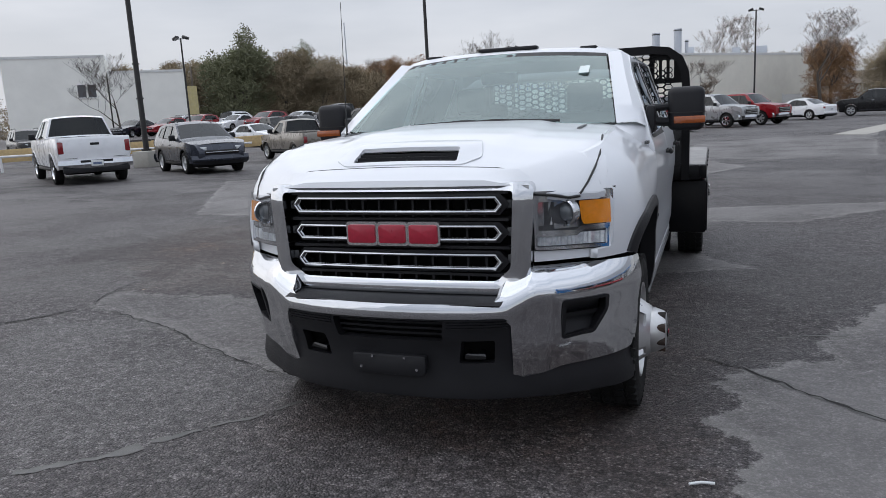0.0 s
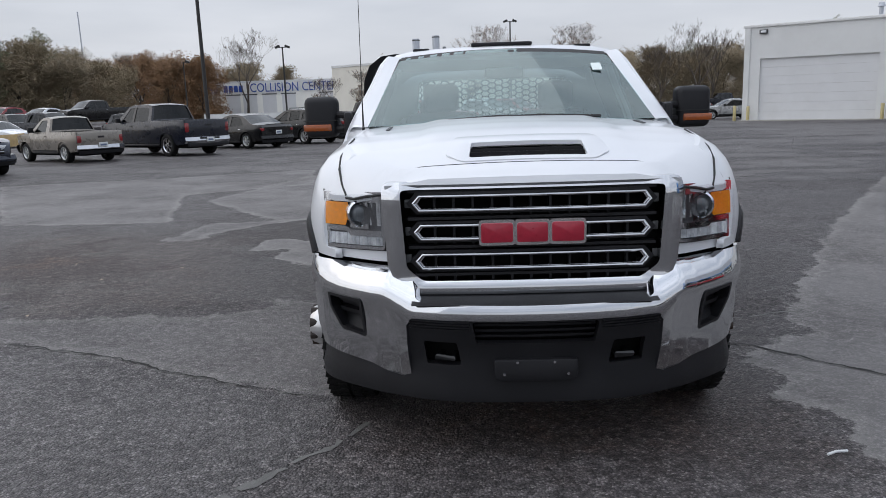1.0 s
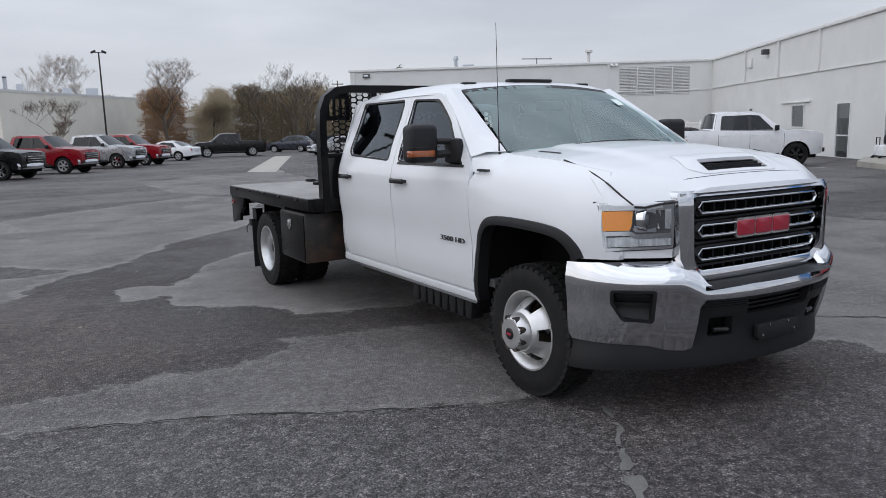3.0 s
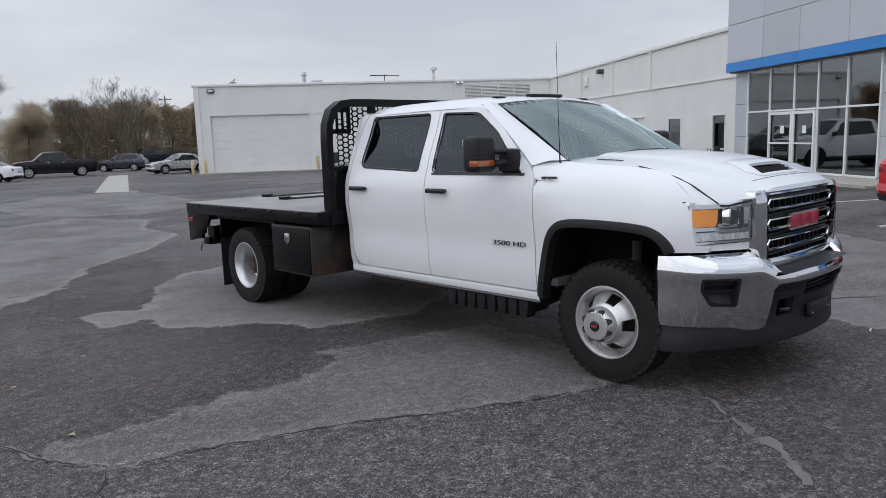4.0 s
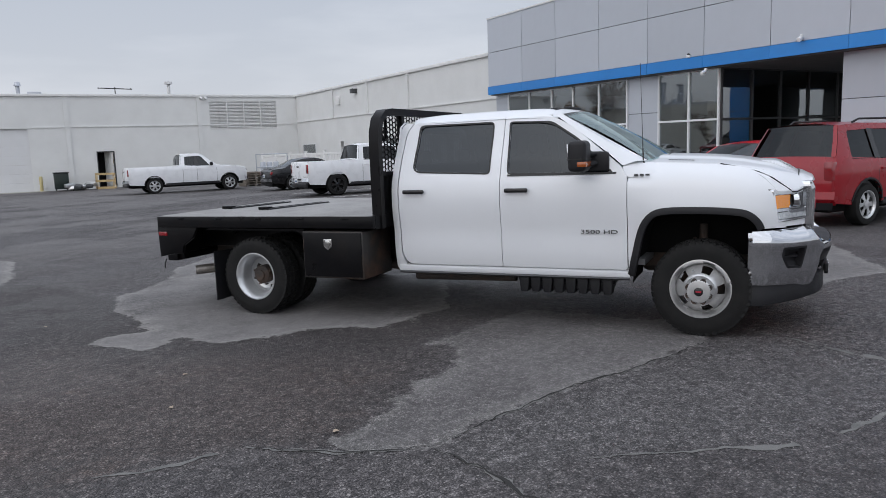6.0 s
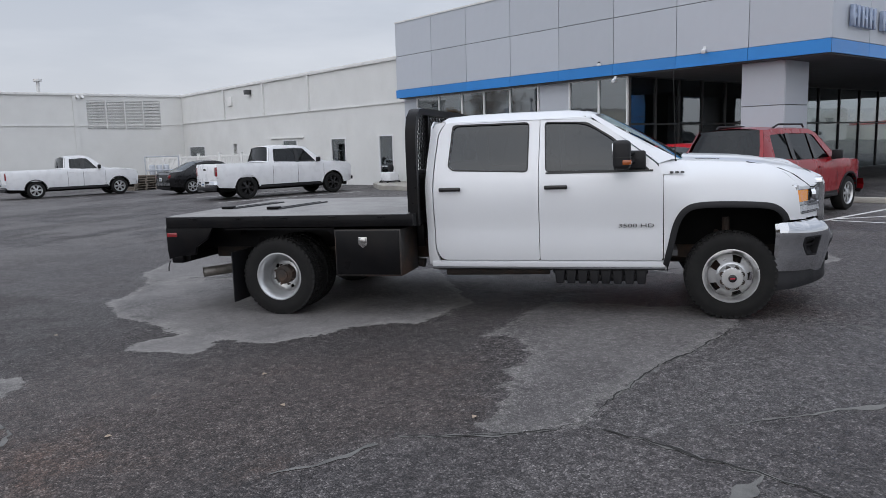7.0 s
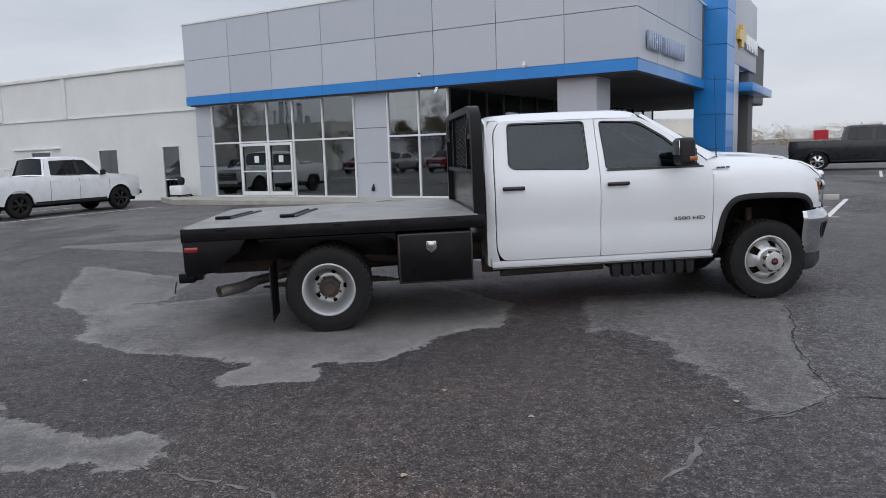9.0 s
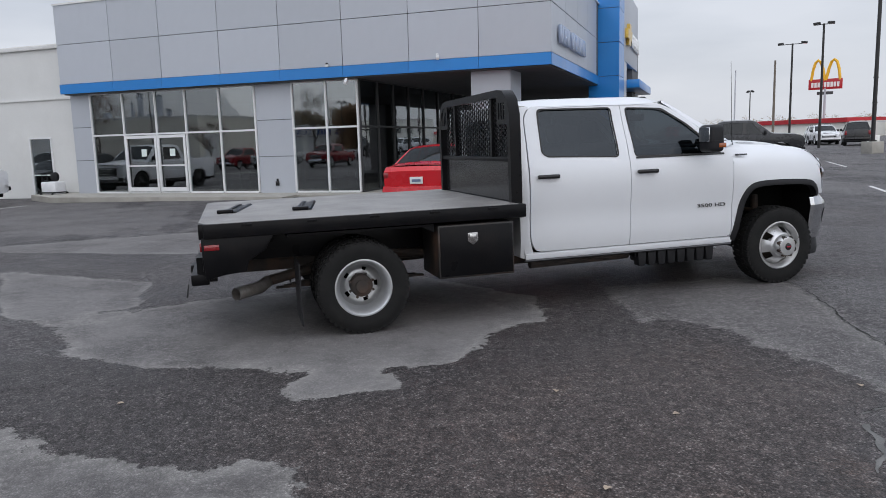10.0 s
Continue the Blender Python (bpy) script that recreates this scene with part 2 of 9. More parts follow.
def tube(points, radii, seg=8, caps=True):
    """A round rod through points; radii: one, or one a point."""
    pts = [Vector(p) for p in points]
    rs = radii if isinstance(radii, (list, tuple)) else [radii] * len(pts)
    bm = bmesh.new()
    rings = []
    side = None
    for i, p in enumerate(pts):
        way = (pts[min(i + 1, len(pts) - 1)] - pts[max(i - 1, 0)]).normalized()
        if side is None:
            side = way.orthogonal().normalized()
        else:
            side = (side - way * side.dot(way)).normalized()
        up = way.cross(side)
        rings.append([bm.verts.new(p + rs[i] * (math.cos(2 * math.pi * k / seg) * side + math.sin(2 * math.pi * k / seg) * up)) for k in range(seg)])
    for a, b in zip(rings, rings[1:]):
        for k in range(seg):
            bm.faces.new((a[k], a[(k + 1) % seg], b[(k + 1) % seg], b[k]))
    if caps:
        bm.faces.new(rings[0][::-1])
        bm.faces.new(rings[-1])
    bmesh.ops.recalc_face_normals(bm, faces=bm.faces)
    return bm


def prism(poly, a0, a1, axis="X", bevel=0.0, seg=2):
    """A flat outline pushed along an axis. axis X: (y, z) points; Y: (x, z); Z: (x, y)."""
    bm = bmesh.new()
    put = {"X": lambda u, v, a: (a, u, v), "Y": lambda u, v, a: (u, a, v), "Z": lambda u, v, a: (u, v, a)}[axis]
    lo = [bm.verts.new(put(u, v, a0)) for u, v in poly]
    hi = [bm.verts.new(put(u, v, a1)) for u, v in poly]
    bm.faces.new(lo)
    bm.faces.new(hi)
    for i in range(len(poly)):
        j = (i + 1) % len(poly)
        bm.faces.new((lo[i], lo[j], hi[j], hi[i]))
    bmesh.ops.recalc_face_normals(bm, faces=bm.faces)
    if bevel:
        bmesh.ops.bevel(bm, geom=bm.edges[:], offset=bevel, segments=seg, affect="EDGES", profile=0.5)
    return bm


def rounded(poly, radii, n=4):
    """A polygon with rounded corners; radii: one, or one a corner."""
    out = []
    count = len(poly)
    rs = radii if isinstance(radii, (list, tuple)) else [radii] * count
    for i, p in enumerate(poly):
        a, b, c = Vector(poly[i - 1]), Vector(p), Vector(poly[(i + 1) % count])
        r = min(rs[i], 0.45 * (a - b).length, 0.45 * (c - b).length)
        if r < 1e-4:
            out.append((b.x, b.y))
            continue
        s, e = b + (a - b).normalized() * r, b + (c - b).normalized() * r
        for k in range(n + 1):
            t = k / n
            q = (1 - t) ** 2 * s + 2 * t * (1 - t) * b + t * t * e
            out.append((q.x, q.y))
    return out


def inside(u, v, poly):
    hit = False
    j = len(poly) - 1
    for i in range(len(poly)):
        (x0, y0), (x1, y1) = poly[i], poly[j]
        if (y0 > v) != (y1 > v) and u < (x1 - x0) * (v - y0) / (y1 - y0) + x0:
            hit = not hit
        j = i
    return hit


def sheet(outline, holes=(), step=0.06, warp=None, depth=None):
    """A sheet cut to an outline with holes, in (u, v), then laid into space by warp(u, v). depth: a function of a vertex's place that
    gives the way in which its rims are turned back."""
    us, vs = [p[0] for p in outline], [p[1] for p in outline]
    u0, u1, v0, v1 = min(us), max(us), min(vs), max(vs)
    nu, nv = max(1, round((u1 - u0) / step)), max(1, round((v1 - v0) / step))
    bm = bmesh.new()
    grid = [[bm.verts.new((u0 + (u1 - u0) * i / nu, v0 + (v1 - v0) * j / nv, 0)) for j in range(nv + 1)] for i in range(nu + 1)]
    for i in range(nu):
        for j in range(nv):
            bm.faces.new((grid[i][j], grid[i + 1][j], grid[i + 1][j + 1], grid[i][j + 1]))
    for poly in (outline, *holes):
        for i in range(len(poly)):
            (ax, ay), (bx, by) = poly[i], poly[(i + 1) % len(poly)]
            lx, hx, ly, hy = min(ax, bx) - 1e-5, max(ax, bx) + 1e-5, min(ay, by) - 1e-5, max(ay, by) + 1e-5
            if hx - lx < 5e-5 and hy - ly < 5e-5:
                continue
            near = []
            for f in bm.faces:
                xs = [v.co.x for v in f.verts]
                ys = [v.co.y for v in f.verts]
                if max(xs) > lx and min(xs) < hx and max(ys) > ly and min(ys) < hy:
                    near.append(f)
            geom = set(near)
            for f in near:
                geom.update(f.edges)
                geom.update(f.verts)
            bmesh.ops.bisect_plane(bm, geom=list(geom), dist=1e-5, plane_co=(ax, ay, 0), plane_no=(by - ay, ax - bx, 0))
    dead = []
    for f in bm.faces:
        c = f.calc_center_median()
        if not inside(c.x, c.y, outline) or any(inside(c.x, c.y, h) for h in holes):
            dead.append(f)
    bmesh.ops.delete(bm, geom=dead, context="FACES")
    bmesh.ops.dissolve_degenerate(bm, dist=2e-4, edges=bm.edges)
    if warp:
        for v in bm.verts:
            v.co = warp(v.co.x, v.co.y)
    if depth:
        rim = [e for e in bm.edges if len(e.link_faces) == 1]
        ext = bmesh.ops.extrude_edge_only(bm, edges=rim)
        for v in [g for g in ext["geom"] if isinstance(g, bmesh.types.BMVert)]:
            v.co = v.co + Vector(depth(v.co))
    return bm


def lerp_table(table, t):
    """Straight-line reading of a table of (key, value)."""
    if t <= table[0][0]:
        return table[0][1]
    for (a, p), (b, q) in zip(table, table[1:]):
        if t <= b:
            k = (t - a) / (b - a)
            k = k * k * (3 - 2 * k) * 0.4 + k * 0.6
            return p + (q - p) * k
    return table[-1][1]


def loft(rows, close=False):
    """A skin over rows of points of equal count."""
    bm = bmesh.new()
    vr = [[bm.verts.new(p) for p in r] for r in rows]
    for a, b in zip(vr, vr[1:]):
        n = len(a)
        for i in range(n if close else n - 1):
            bm.faces.new((a[i], a[(i + 1) % n], b[(i + 1) % n], b[i]))
    bmesh.ops.recalc_face_normals(bm, faces=bm.faces)
    return bm


def text(body, size, depth, align="CENTER"):
    """Raised letters in the built-in font as a bmesh, in the x-z plane, facing -y."""
    cu = bpy.data.curves.new("letters", "FONT")
    cu.body, cu.size, cu.extrude, cu.align_x, cu.resolution_u = body, size, depth / 2, align, 3
    ob = bpy.data.objects.new("letters", cu)
    me = ob.to_mesh()
    bm = bmesh.new()
    bm.from_mesh(me)
    ob.to_mesh_clear()
    bpy.data.objects.remove(ob)
    bpy.data.curves.remove(cu)
    return moved(bm, pose(0, 0, 0, 90, 0, 0))


# ---- ground ----
# outlines of the paler, drier tarmac and of the brown-stained part, in metres
PALE = [
    [(-1.10, 6.50), (-0.66, 6.57), (0.00, 6.80), (0.57, 6.66), (0.97, 4.20), (1.62, 3.46), (-0.55, 2.44), (-1.44, 2.68), (-1.57, 3.07), (-2.00, 3.46), (-2.39, 3.71), (-2.28, 4.22), (-2.75, 4.22), (-2.72, 4.89), (-2.60, 5.00), (-2.21, 4.70), (-1.85, 5.23), (-1.59, 5.85)],
    [(-0.40, 1.62), (-0.95, 1.80), (-1.47, 1.95), (-1.83, 2.02), (-1.79, 1.77), (-2.05, 1.62), (-2.35, 1.53), (-2.56, 1.53), (-2.74, 1.66), (-2.91, 1.50), (-3.11, 1.62), (-3.25, 1.52), (-3.54, 1.52), (-3.83, 1.54), (-3.95, 1.45), (-3.85, 1.20), (-3.68, 0.98), (-3.20, 0.88), (-2.85, 0.73), (-2.30, 0.45), (-1.60, 0.13), (-1.08, -0.07), (-0.50, 0.30)],
    [(-2.80, 6.46), (-2.95, 6.22), (-3.12, 6.10), (-3.17, 5.92), (-3.39, 5.68), (-3.55, 5.38), (-3.54, 5.02), (-3.76, 4.86), (-4.02, 4.94), (-4.12, 5.05), (-3.98, 5.28), (-4.1, 5.42), (-3.9, 6.3)],
    [(0.59, 17.54), (1.69, 14.89), (0.86, 13.05), (0.83, 11.13), (-0.46, 9.27), (-1.59, 8.27), (-2.39, 6.76), (-2.91, 6.24), (-5.0, 9.0), (-4.0, 14.0)],
    [(7.40, 10.50), (4.74, 6.31), (3.34, 3.96), (2.68, 2.67), (2.12, 1.60), (1.94, 1.20), (1.96, 0.92), (1.69, 0.80), (1.50, 0.60), (1.32, 0.39), (1.55, 0.17), (1.31, -0.04), (1.41, -0.22), (1.52, -0.40), (1.46, -0.60), (1.45, -0.78), (1.55, -0.85), (2.6, -1.6), (5.0, -1.0), (8.0, 3.0)],
    [(-11.26, 12.84), (-8.33, 13.71), (-4.47, 15.46), (-3.65, 11.69), (-5.80, 10.09), (-4.61, 6.46), (-7.15, 6.54)],
    [(0.04, 26.20), (7.23, 33.39), (4.81, 17.98), (1.93, 16.95), (0.19, 19.28)],
    [(4.23, 8.52), (2.19, 6.27), (0.29, 6.24), (0.07, 6.84), (0.86, 7.53)],
]
BROWN = [
    [(-6.48, 5.52), (-5.06, 5.70), (-3.76, 5.29), (-2.85, 5.10), (-2.9, 4.2), (-2.6, 3.4), (-2.3, 2.2), (-3.27, 1.64), (-3.91, 1.59), (-4.6, 2.4), (-5.4, 3.2)],
    [(-0.9, -0.9), (0.9, -1.0), (1.30, -0.9), (1.30, 0.3), (1.15, 2.6), (0.4, 3.2), (-0.5, 2.4), (-0.7, 0.6)],
]
# the darker, still damp part between the dried patches; the second outline darkens the tarmac under and beside the
# truck's nose
DAMP_AND_DARK = [
    [(0.60, 1.50), (-0.40, 1.62), (-0.95, 1.80), (-1.47, 1.95), (-1.83, 2.02), (-1.79, 1.77), (-2.35, 1.53), (-2.91, 1.50), (-3.54, 1.52), (-3.95, 1.45), (-4.06, 1.92), (-4.65, 2.42), (-5.60, 1.70), (-5.80, 2.60), (-6.30, 3.50), (-5.95, 4.00),
     (-5.90, 4.90), (-5.00, 5.45), (-4.40, 5.20), (-4.45, 5.80), (-3.50, 6.25), (-2.86, 6.96), (-2.14, 8.18), (-1.20, 8.90), (-0.60, 8.20), (-1.10, 6.50), (-1.59, 5.85), (-1.5, 4.0), (0.60, 2.60)],
    [(-0.6, -0.75), (0.9, -0.95), (1.35, -0.95), (1.30, 0.3), (1.75, 1.0), (2.9, 3.5), (1.9, 4.2), (1.1, 2.6), (0.6, 1.5), (-0.5, 0.8)],
]
# half-dry tarmac in front of the wheel
HALF = [[(-1.08, -0.07), (-1.60, 0.13), (-2.30, 0.45), (-2.85, 0.73), (-3.68, 0.98), (-3.90, 0.56), (-3.54, 0.18), (-3.16, -0.52), (-2.37, -1.18), (-1.60, -1.52), (-1.11, -1.03), (-0.75, -0.47)]]


def signed(xs, ys, polys):
    """Metres inside (+) or outside (-) the nearest outline, for arrays of points."""
    best = np.full(xs.shape, 9.0)
    inn = np.zeros(xs.shape, bool)
    for poly in polys:
        here = np.zeros(xs.shape, bool)
        for (ax, ay), (bx, by) in zip(poly, poly[1:] + poly[:1]):
            dx, dy = bx - ax, by - ay
            t = np.clip(((xs - ax) * dx + (ys - ay) * dy) / (dx * dx + dy * dy + 1e-12), 0.0, 1.0)
            best = np.minimum(best, np.hypot(xs - ax - t * dx, ys - ay - t * dy))
            if ay != by:
                here ^= ((ay > ys) != (by > ys)) & (xs < ax + (ys - ay) / (by - ay) * dx)
        inn |= here
    return np.where(inn, best, -best)


def tarmac():
    m, n, l, b = _nodes("worn_tarmac")
    tc = n.new("ShaderNodeTexCoord")

    def noise_of(scale, detail=6, rough=0.6, stretch=None):
        t = n.new("ShaderNodeTexNoise")
        t.inputs["Scale"].default_value, t.inputs["Detail"].default_value, t.inputs["Roughness"].default_value = scale, detail, rough
        if stretch:
            mp = n.new("ShaderNodeMapping")
            mp.inputs["Scale"].default_value, mp.inputs["Rotation"].default_value = stretch[0], (0, 0, stretch[1])
            l.new(tc.outputs["Object"], mp.inputs["Vector"])
            l.new(mp.outputs["Vector"], t.inputs["Vector"])
        else:
            l.new(tc.outputs["Object"], t.inputs["Vector"])
        return t.outputs["Fac"]

    def calc(op, a, c, d=None):
        t = n.new("ShaderNodeMath")
        t.operation = op
        for i, v in enumerate((a, c, d)):
            if v is None:
                continue
            if isinstance(v, (int, float)):
                t.inputs[i].default_value = v
            else:
                l.new(v, t.inputs[i])
        return t.outputs[0]

    def ramp(v, lo, hi, a=0.0, c=1.0):
        t = n.new("ShaderNodeMapRange")
        t.interpolation_type = "SMOOTHSTEP"
        t.inputs["From Min"].default_value, t.inputs["From Max"].default_value = lo, hi
        t.inputs["To Min"].default_value, t.inputs["To Max"].default_value = a, c
        l.new(v, t.inputs["Value"])
        return t.outputs["Result"]

    def attr(name):
        t = n.new("ShaderNodeAttribute")
        t.attribute_name = name
        return t.outputs["Fac"]

    def mix(f, a, c):
        t = n.new("ShaderNodeMix")
        t.data_type = "RGBA"
        for key, v in (("Factor", f), ("A", a), ("B", c)):
            if isinstance(v, tuple):
                t.inputs[key].default_value = (*v, 1)
            elif isinstance(v, (int, float)):
                t.inputs[key].default_value = v
            else:
                l.new(v, t.inputs[key])
        return t.outputs["Result"]

    fray = calc("ADD", calc("MULTIPLY", calc("SUBTRACT", noise_of(2.3, 5, 0.6), 0.5), 0.34), calc("MULTIPLY", calc("SUBTRACT", noise_of(9, 6, 0.7), 0.5), 0.30))
    edge = calc("ADD", attr("pale"), fray)
    pale = calc("MULTIPLY", ramp(edge, -0.012, 0.018), attr("dryness"))
    rimline = calc("MULTIPLY", pale, ramp(edge, 0.01, 0.16, 1.0, 0.0))
    wet = ramp(edge, -0.30, 0.0)
    brown = ramp(calc("ADD", attr("brown"), calc("MULTIPLY", fray, 2.0)), -0.35, 0.6)
    damp_and_dark = ramp(calc("ADD", attr("damp_and_dark"), calc("MULTIPLY", fray, 1.5)), -0.10, 0.16)
    half = ramp(calc("ADD", attr("half"), calc("MULTIPLY", fray, 1.5)), -0.06, 0.12)
    swirl = calc("ADD", noise_of(0.11, 7, 0.62, ((1, 2.6, 1), 0.95)), calc("MULTIPLY", calc("SUBTRACT", noise_of(1.3, 6, 0.65), 0.5), 0.24))
    far = calc("MULTIPLY", ramp(swirl, 0.485, 0.503), attr("far"))
    pale = calc("MAXIMUM", pale, calc("MULTIPLY", far, 0.62))
    pale = calc("MULTIPLY", pale, ramp(noise_of(0.75, 4, 0.6), 0.36, 0.58, 0.55, 1.0))
    rough_part = calc("SUBTRACT", 1.0, calc("MULTIPLY", pale, 0.72))
    streaks = ramp(noise_of(0.8, 6, 0.7, ((0.5, 4.0, 1), 0.6)), 0.45, 0.62)
    stain = ramp(noise_of(0.5, 6, 0.65), 0.42, 0.62)
    blot = ramp(noise_of(1.6, 7, 0.7), 0.42, 0.64)
    rusty = ramp(noise_of(0.9, 6, 0.7), 0.52, 0.70)
    grit = noise_of(120, 3, 0.75)

    def stones(scale):
        t = n.new("ShaderNodeTexVoronoi")
        t.inputs["Scale"].default_value = scale
        l.new(tc.outputs["Object"], t.inputs["Vector"])
        sep = n.new("ShaderNodeSeparateColor")
        l.new(t.outputs["Color"], sep.inputs["Color"])
        return t.outputs["Distance"], sep.outputs["Red"]

    gap, tone = stones(88)
    gap2, tone2 = stones(31)
    speck = ramp(tone, 0.86, 0.93)
    col = mix(stain, (0.082, 0.073, 0.074), (0.122, 0.111, 0.112))
    col = mix(calc("MULTIPLY", blot, 0.40), col, (0.140, 0.131, 0.130))
    col = mix(calc("MULTIPLY", half, 0.55), col, (0.148, 0.140, 0.140))
    col = mix(calc("MULTIPLY", calc("MULTIPLY", streaks, attr("far")), 0.6), col, (0.048, 0.044, 0.045))
    col = mix(calc("MULTIPLY", damp_and_dark, 0.75), col, (0.062, 0.053, 0.052))
    col = mix(calc("MULTIPLY", brown, 0.60), col, (0.105, 0.082, 0.075))
    col = mix(calc("MULTIPLY", calc("MULTIPLY", brown, rusty), 0.65), col, (0.150, 0.095, 0.072))
    col = mix(calc("MULTIPLY", wet, 0.15), col, (0.052, 0.046, 0.046))
    ash = mix(noise_of(2.4, 7, 0.65), (0.135, 0.128, 0.127), (0.235, 0.224, 0.217))
    col = mix(calc("MULTIPLY", pale, 0.94), col, ash)
    col = mix(calc("MULTIPLY", rimline, 0.40), col, (0.31, 0.30, 0.28))
    col = mix(calc("MULTIPLY", calc("MULTIPLY", blot, pale), 0.25), col, (0.10, 0.097, 0.095))
    col = mix(calc("MULTIPLY", calc("MULTIPLY", speck, rough_part), 0.22), col, (0.30, 0.285, 0.265))
    grain = calc("MULTIPLY", ramp(tone, 0.0, 1.0, 0.54, 1.46), ramp(gap, 0.15, 0.55, 1.12, 0.58))
    grain = calc("MULTIPLY", grain, ramp(tone2, 0.0, 1.0, 0.72, 1.28))
    grain = calc("MULTIPLY", grain, ramp(noise_of(12, 5, 0.7), 0.36, 0.64, 0.80, 1.22))
    shade = calc("ADD", calc("MULTIPLY", grain, rough_part), calc("SUBTRACT", 1.0, rough_part))
    dark = n.new("ShaderNodeVectorMath")
    dark.operation = "SCALE"
    l.new(col, dark.inputs[0])
    l.new(shade, dark.inputs["Scale"])
    l.new(dark.outputs["Vector"], b.inputs["Base Color"])
    l.new(calc("ADD", calc("MULTIPLY", pale, 0.16), ramp(stain, 0.0, 1.0, 0.50, 0.66)), b.inputs["Roughness"])
    b.inputs["Specular IOR Level"].default_value = 0.28
    bp = n.new("ShaderNodeBump")
    bp.inputs["Strength"].default_value, bp.inputs["Distance"].default_value = 0.9, 0.012
    relief = calc("ADD", calc("MULTIPLY", gap, -0.8), calc("ADD", calc("MULTIPLY", tone, 0.5), calc("MULTIPLY", grit, 0.3)))
    l.new(calc("MULTIPLY", relief, rough_part), bp.inputs["Height"])
    l.new(bp.outputs["Normal"], b.inputs["Normal"])
    return m


TARMAC = tarmac()


def build_ground():
    far = [16, 20, 25, 32, 40, 50, 62, 75, 100, 150, 250, 500, 1000, 2500]
    xs = [-v for v in far[::-1] if v > 14] + [-14 + 0.2 * i for i in range(38)] + [-6.4 + 0.08 * i for i in range(121)] + [3.4 + 0.2 * i for i in range(47)] + [v for v in far if v > 12.8]
    ys = [-v for v in far[::-1] if v > 9] + [-6 + 0.2 * i for i in range(20)] + [-2.0 + 0.08 * i for i in range(116)] + [7.4 + 0.2 * i for i in range(60)] + [v for v in far if v > 20]
    bm = bmesh.new()
    grid = [[bm.verts.new((x, y, slope(x, y))) for y in ys] for x in xs]
    for i in range(len(xs) - 1):
        for j in range(len(ys) - 1):
            bm.faces.new((grid[i][j], grid[i + 1][j], grid[i + 1][j + 1], grid[i][j + 1]))
    ob = solid("ground", bm, TARMAC, Matrix(), "dark worn tarmac car lot with paler dried patches", "ground", kind="structure", angle=80)
    n = len(ob.data.vertices)
    co = np.empty(3 * n)
    ob.data.vertices.foreach_get("co", co)
    x, y = co[0::3], co[1::3]
    near = (x > -15) & (x < 13) & (y > -7) & (y < 34)
    dist = lambda polys: np.where(near, signed(x, y, polys), -9.0)
    away = np.clip((np.hypot(x + 2, y - 2) - 7.5) / 4, 0.0, 1.0)
    middle = (x > -5) & (x < -0.3) & (y > -1.2) & (y < 2.1)
    dry = np.where(middle, 0.62, np.where((x > 1.0) & (y < 11), 0.9, 1.0))
    for name, data in (("dryness", dry), ("pale", dist(PALE)), ("brown", dist(BROWN)), ("damp_and_dark", dist(DAMP_AND_DARK)), ("half", dist(HALF)), ("far", away)):
        ob.data.attributes.new(name, "FLOAT", "POINT").data.foreach_set("value", data)


build_ground()

CRACKFILL = material("crack_filler", (0.135, 0.132, 0.126), 0.8, vary=0.3, scale=8, bump=0.4, bump_scale=120, dirt=0.6, dirt_color=(0.05, 0.05, 0.05), dirt_scale=5)
CRACKDARK = material("open_crack", (0.016, 0.015, 0.014), 0.9, vary=0.2)


def crack(points, width, seed, dark=False):
    rng = random.Random(seed)
    pts = []
    for (ax, ay), (bx, by) in zip(points, points[1:]):
        n = max(2, int(math.hypot(bx - ax, by - ay) / 0.045))
        for k in range(n):
            pts.append((ax + (bx - ax) * k / n, ay + (by - ay) * k / n))
    pts.append(points[-1])
    bm = bmesh.new()
    rows = []
    for i, (x, y) in enumerate(pts):
        a, b = pts[max(0, i - 1)], pts[min(len(pts) - 1, i + 1)]
        tx, ty = b[0] - a[0], b[1] - a[1]
        q = math.hypot(tx, ty) or 1
        w = width * (0.35 + 1.1 * abs(noise.noise((x * 3.1, y * 3.1, seed)))) * rng.uniform(0.45, 1.25) * min(1, 4 * i / len(pts) + 0.2, 4 * (len(pts) - i) / len(pts) + 0.1)
        o = 0.02 * noise.noise((x * 1.7, y * 1.7, 5)) + 0.035 * noise.noise((x * 7, y * 7, 3)) + 0.02 * noise.noise((x * 21, y * 21, 7)) + rng.uniform(-0.006, 0.006)
        cx, cy = x - ty / q * o, y + tx / q * o
        lift = 0.005 if dark else 0.003
        rows.append([bm.verts.new((cx + s * -ty / q * w / 2, cy + s * tx / q * w / 2, slope(cx, cy) + lift)) for s in (-1, 1)])
    for p, q in zip(rows, rows[1:]):
        c = p[0].co
        if not dark and (noise.noise((c.x * 4.3, c.y * 4.3, seed * 1.7)) > 0.30 or rng.random() < 0.06):
            continue
        bm.faces.new((p[0], q[0], q[1], p[1]))
    solid("tarmac_crack", bm, CRACKDARK if dark else CRACKFILL, Matrix(), "open crack in the tarmac" if dark else "pale filled crack in the tarmac", "crack", kind="structure")


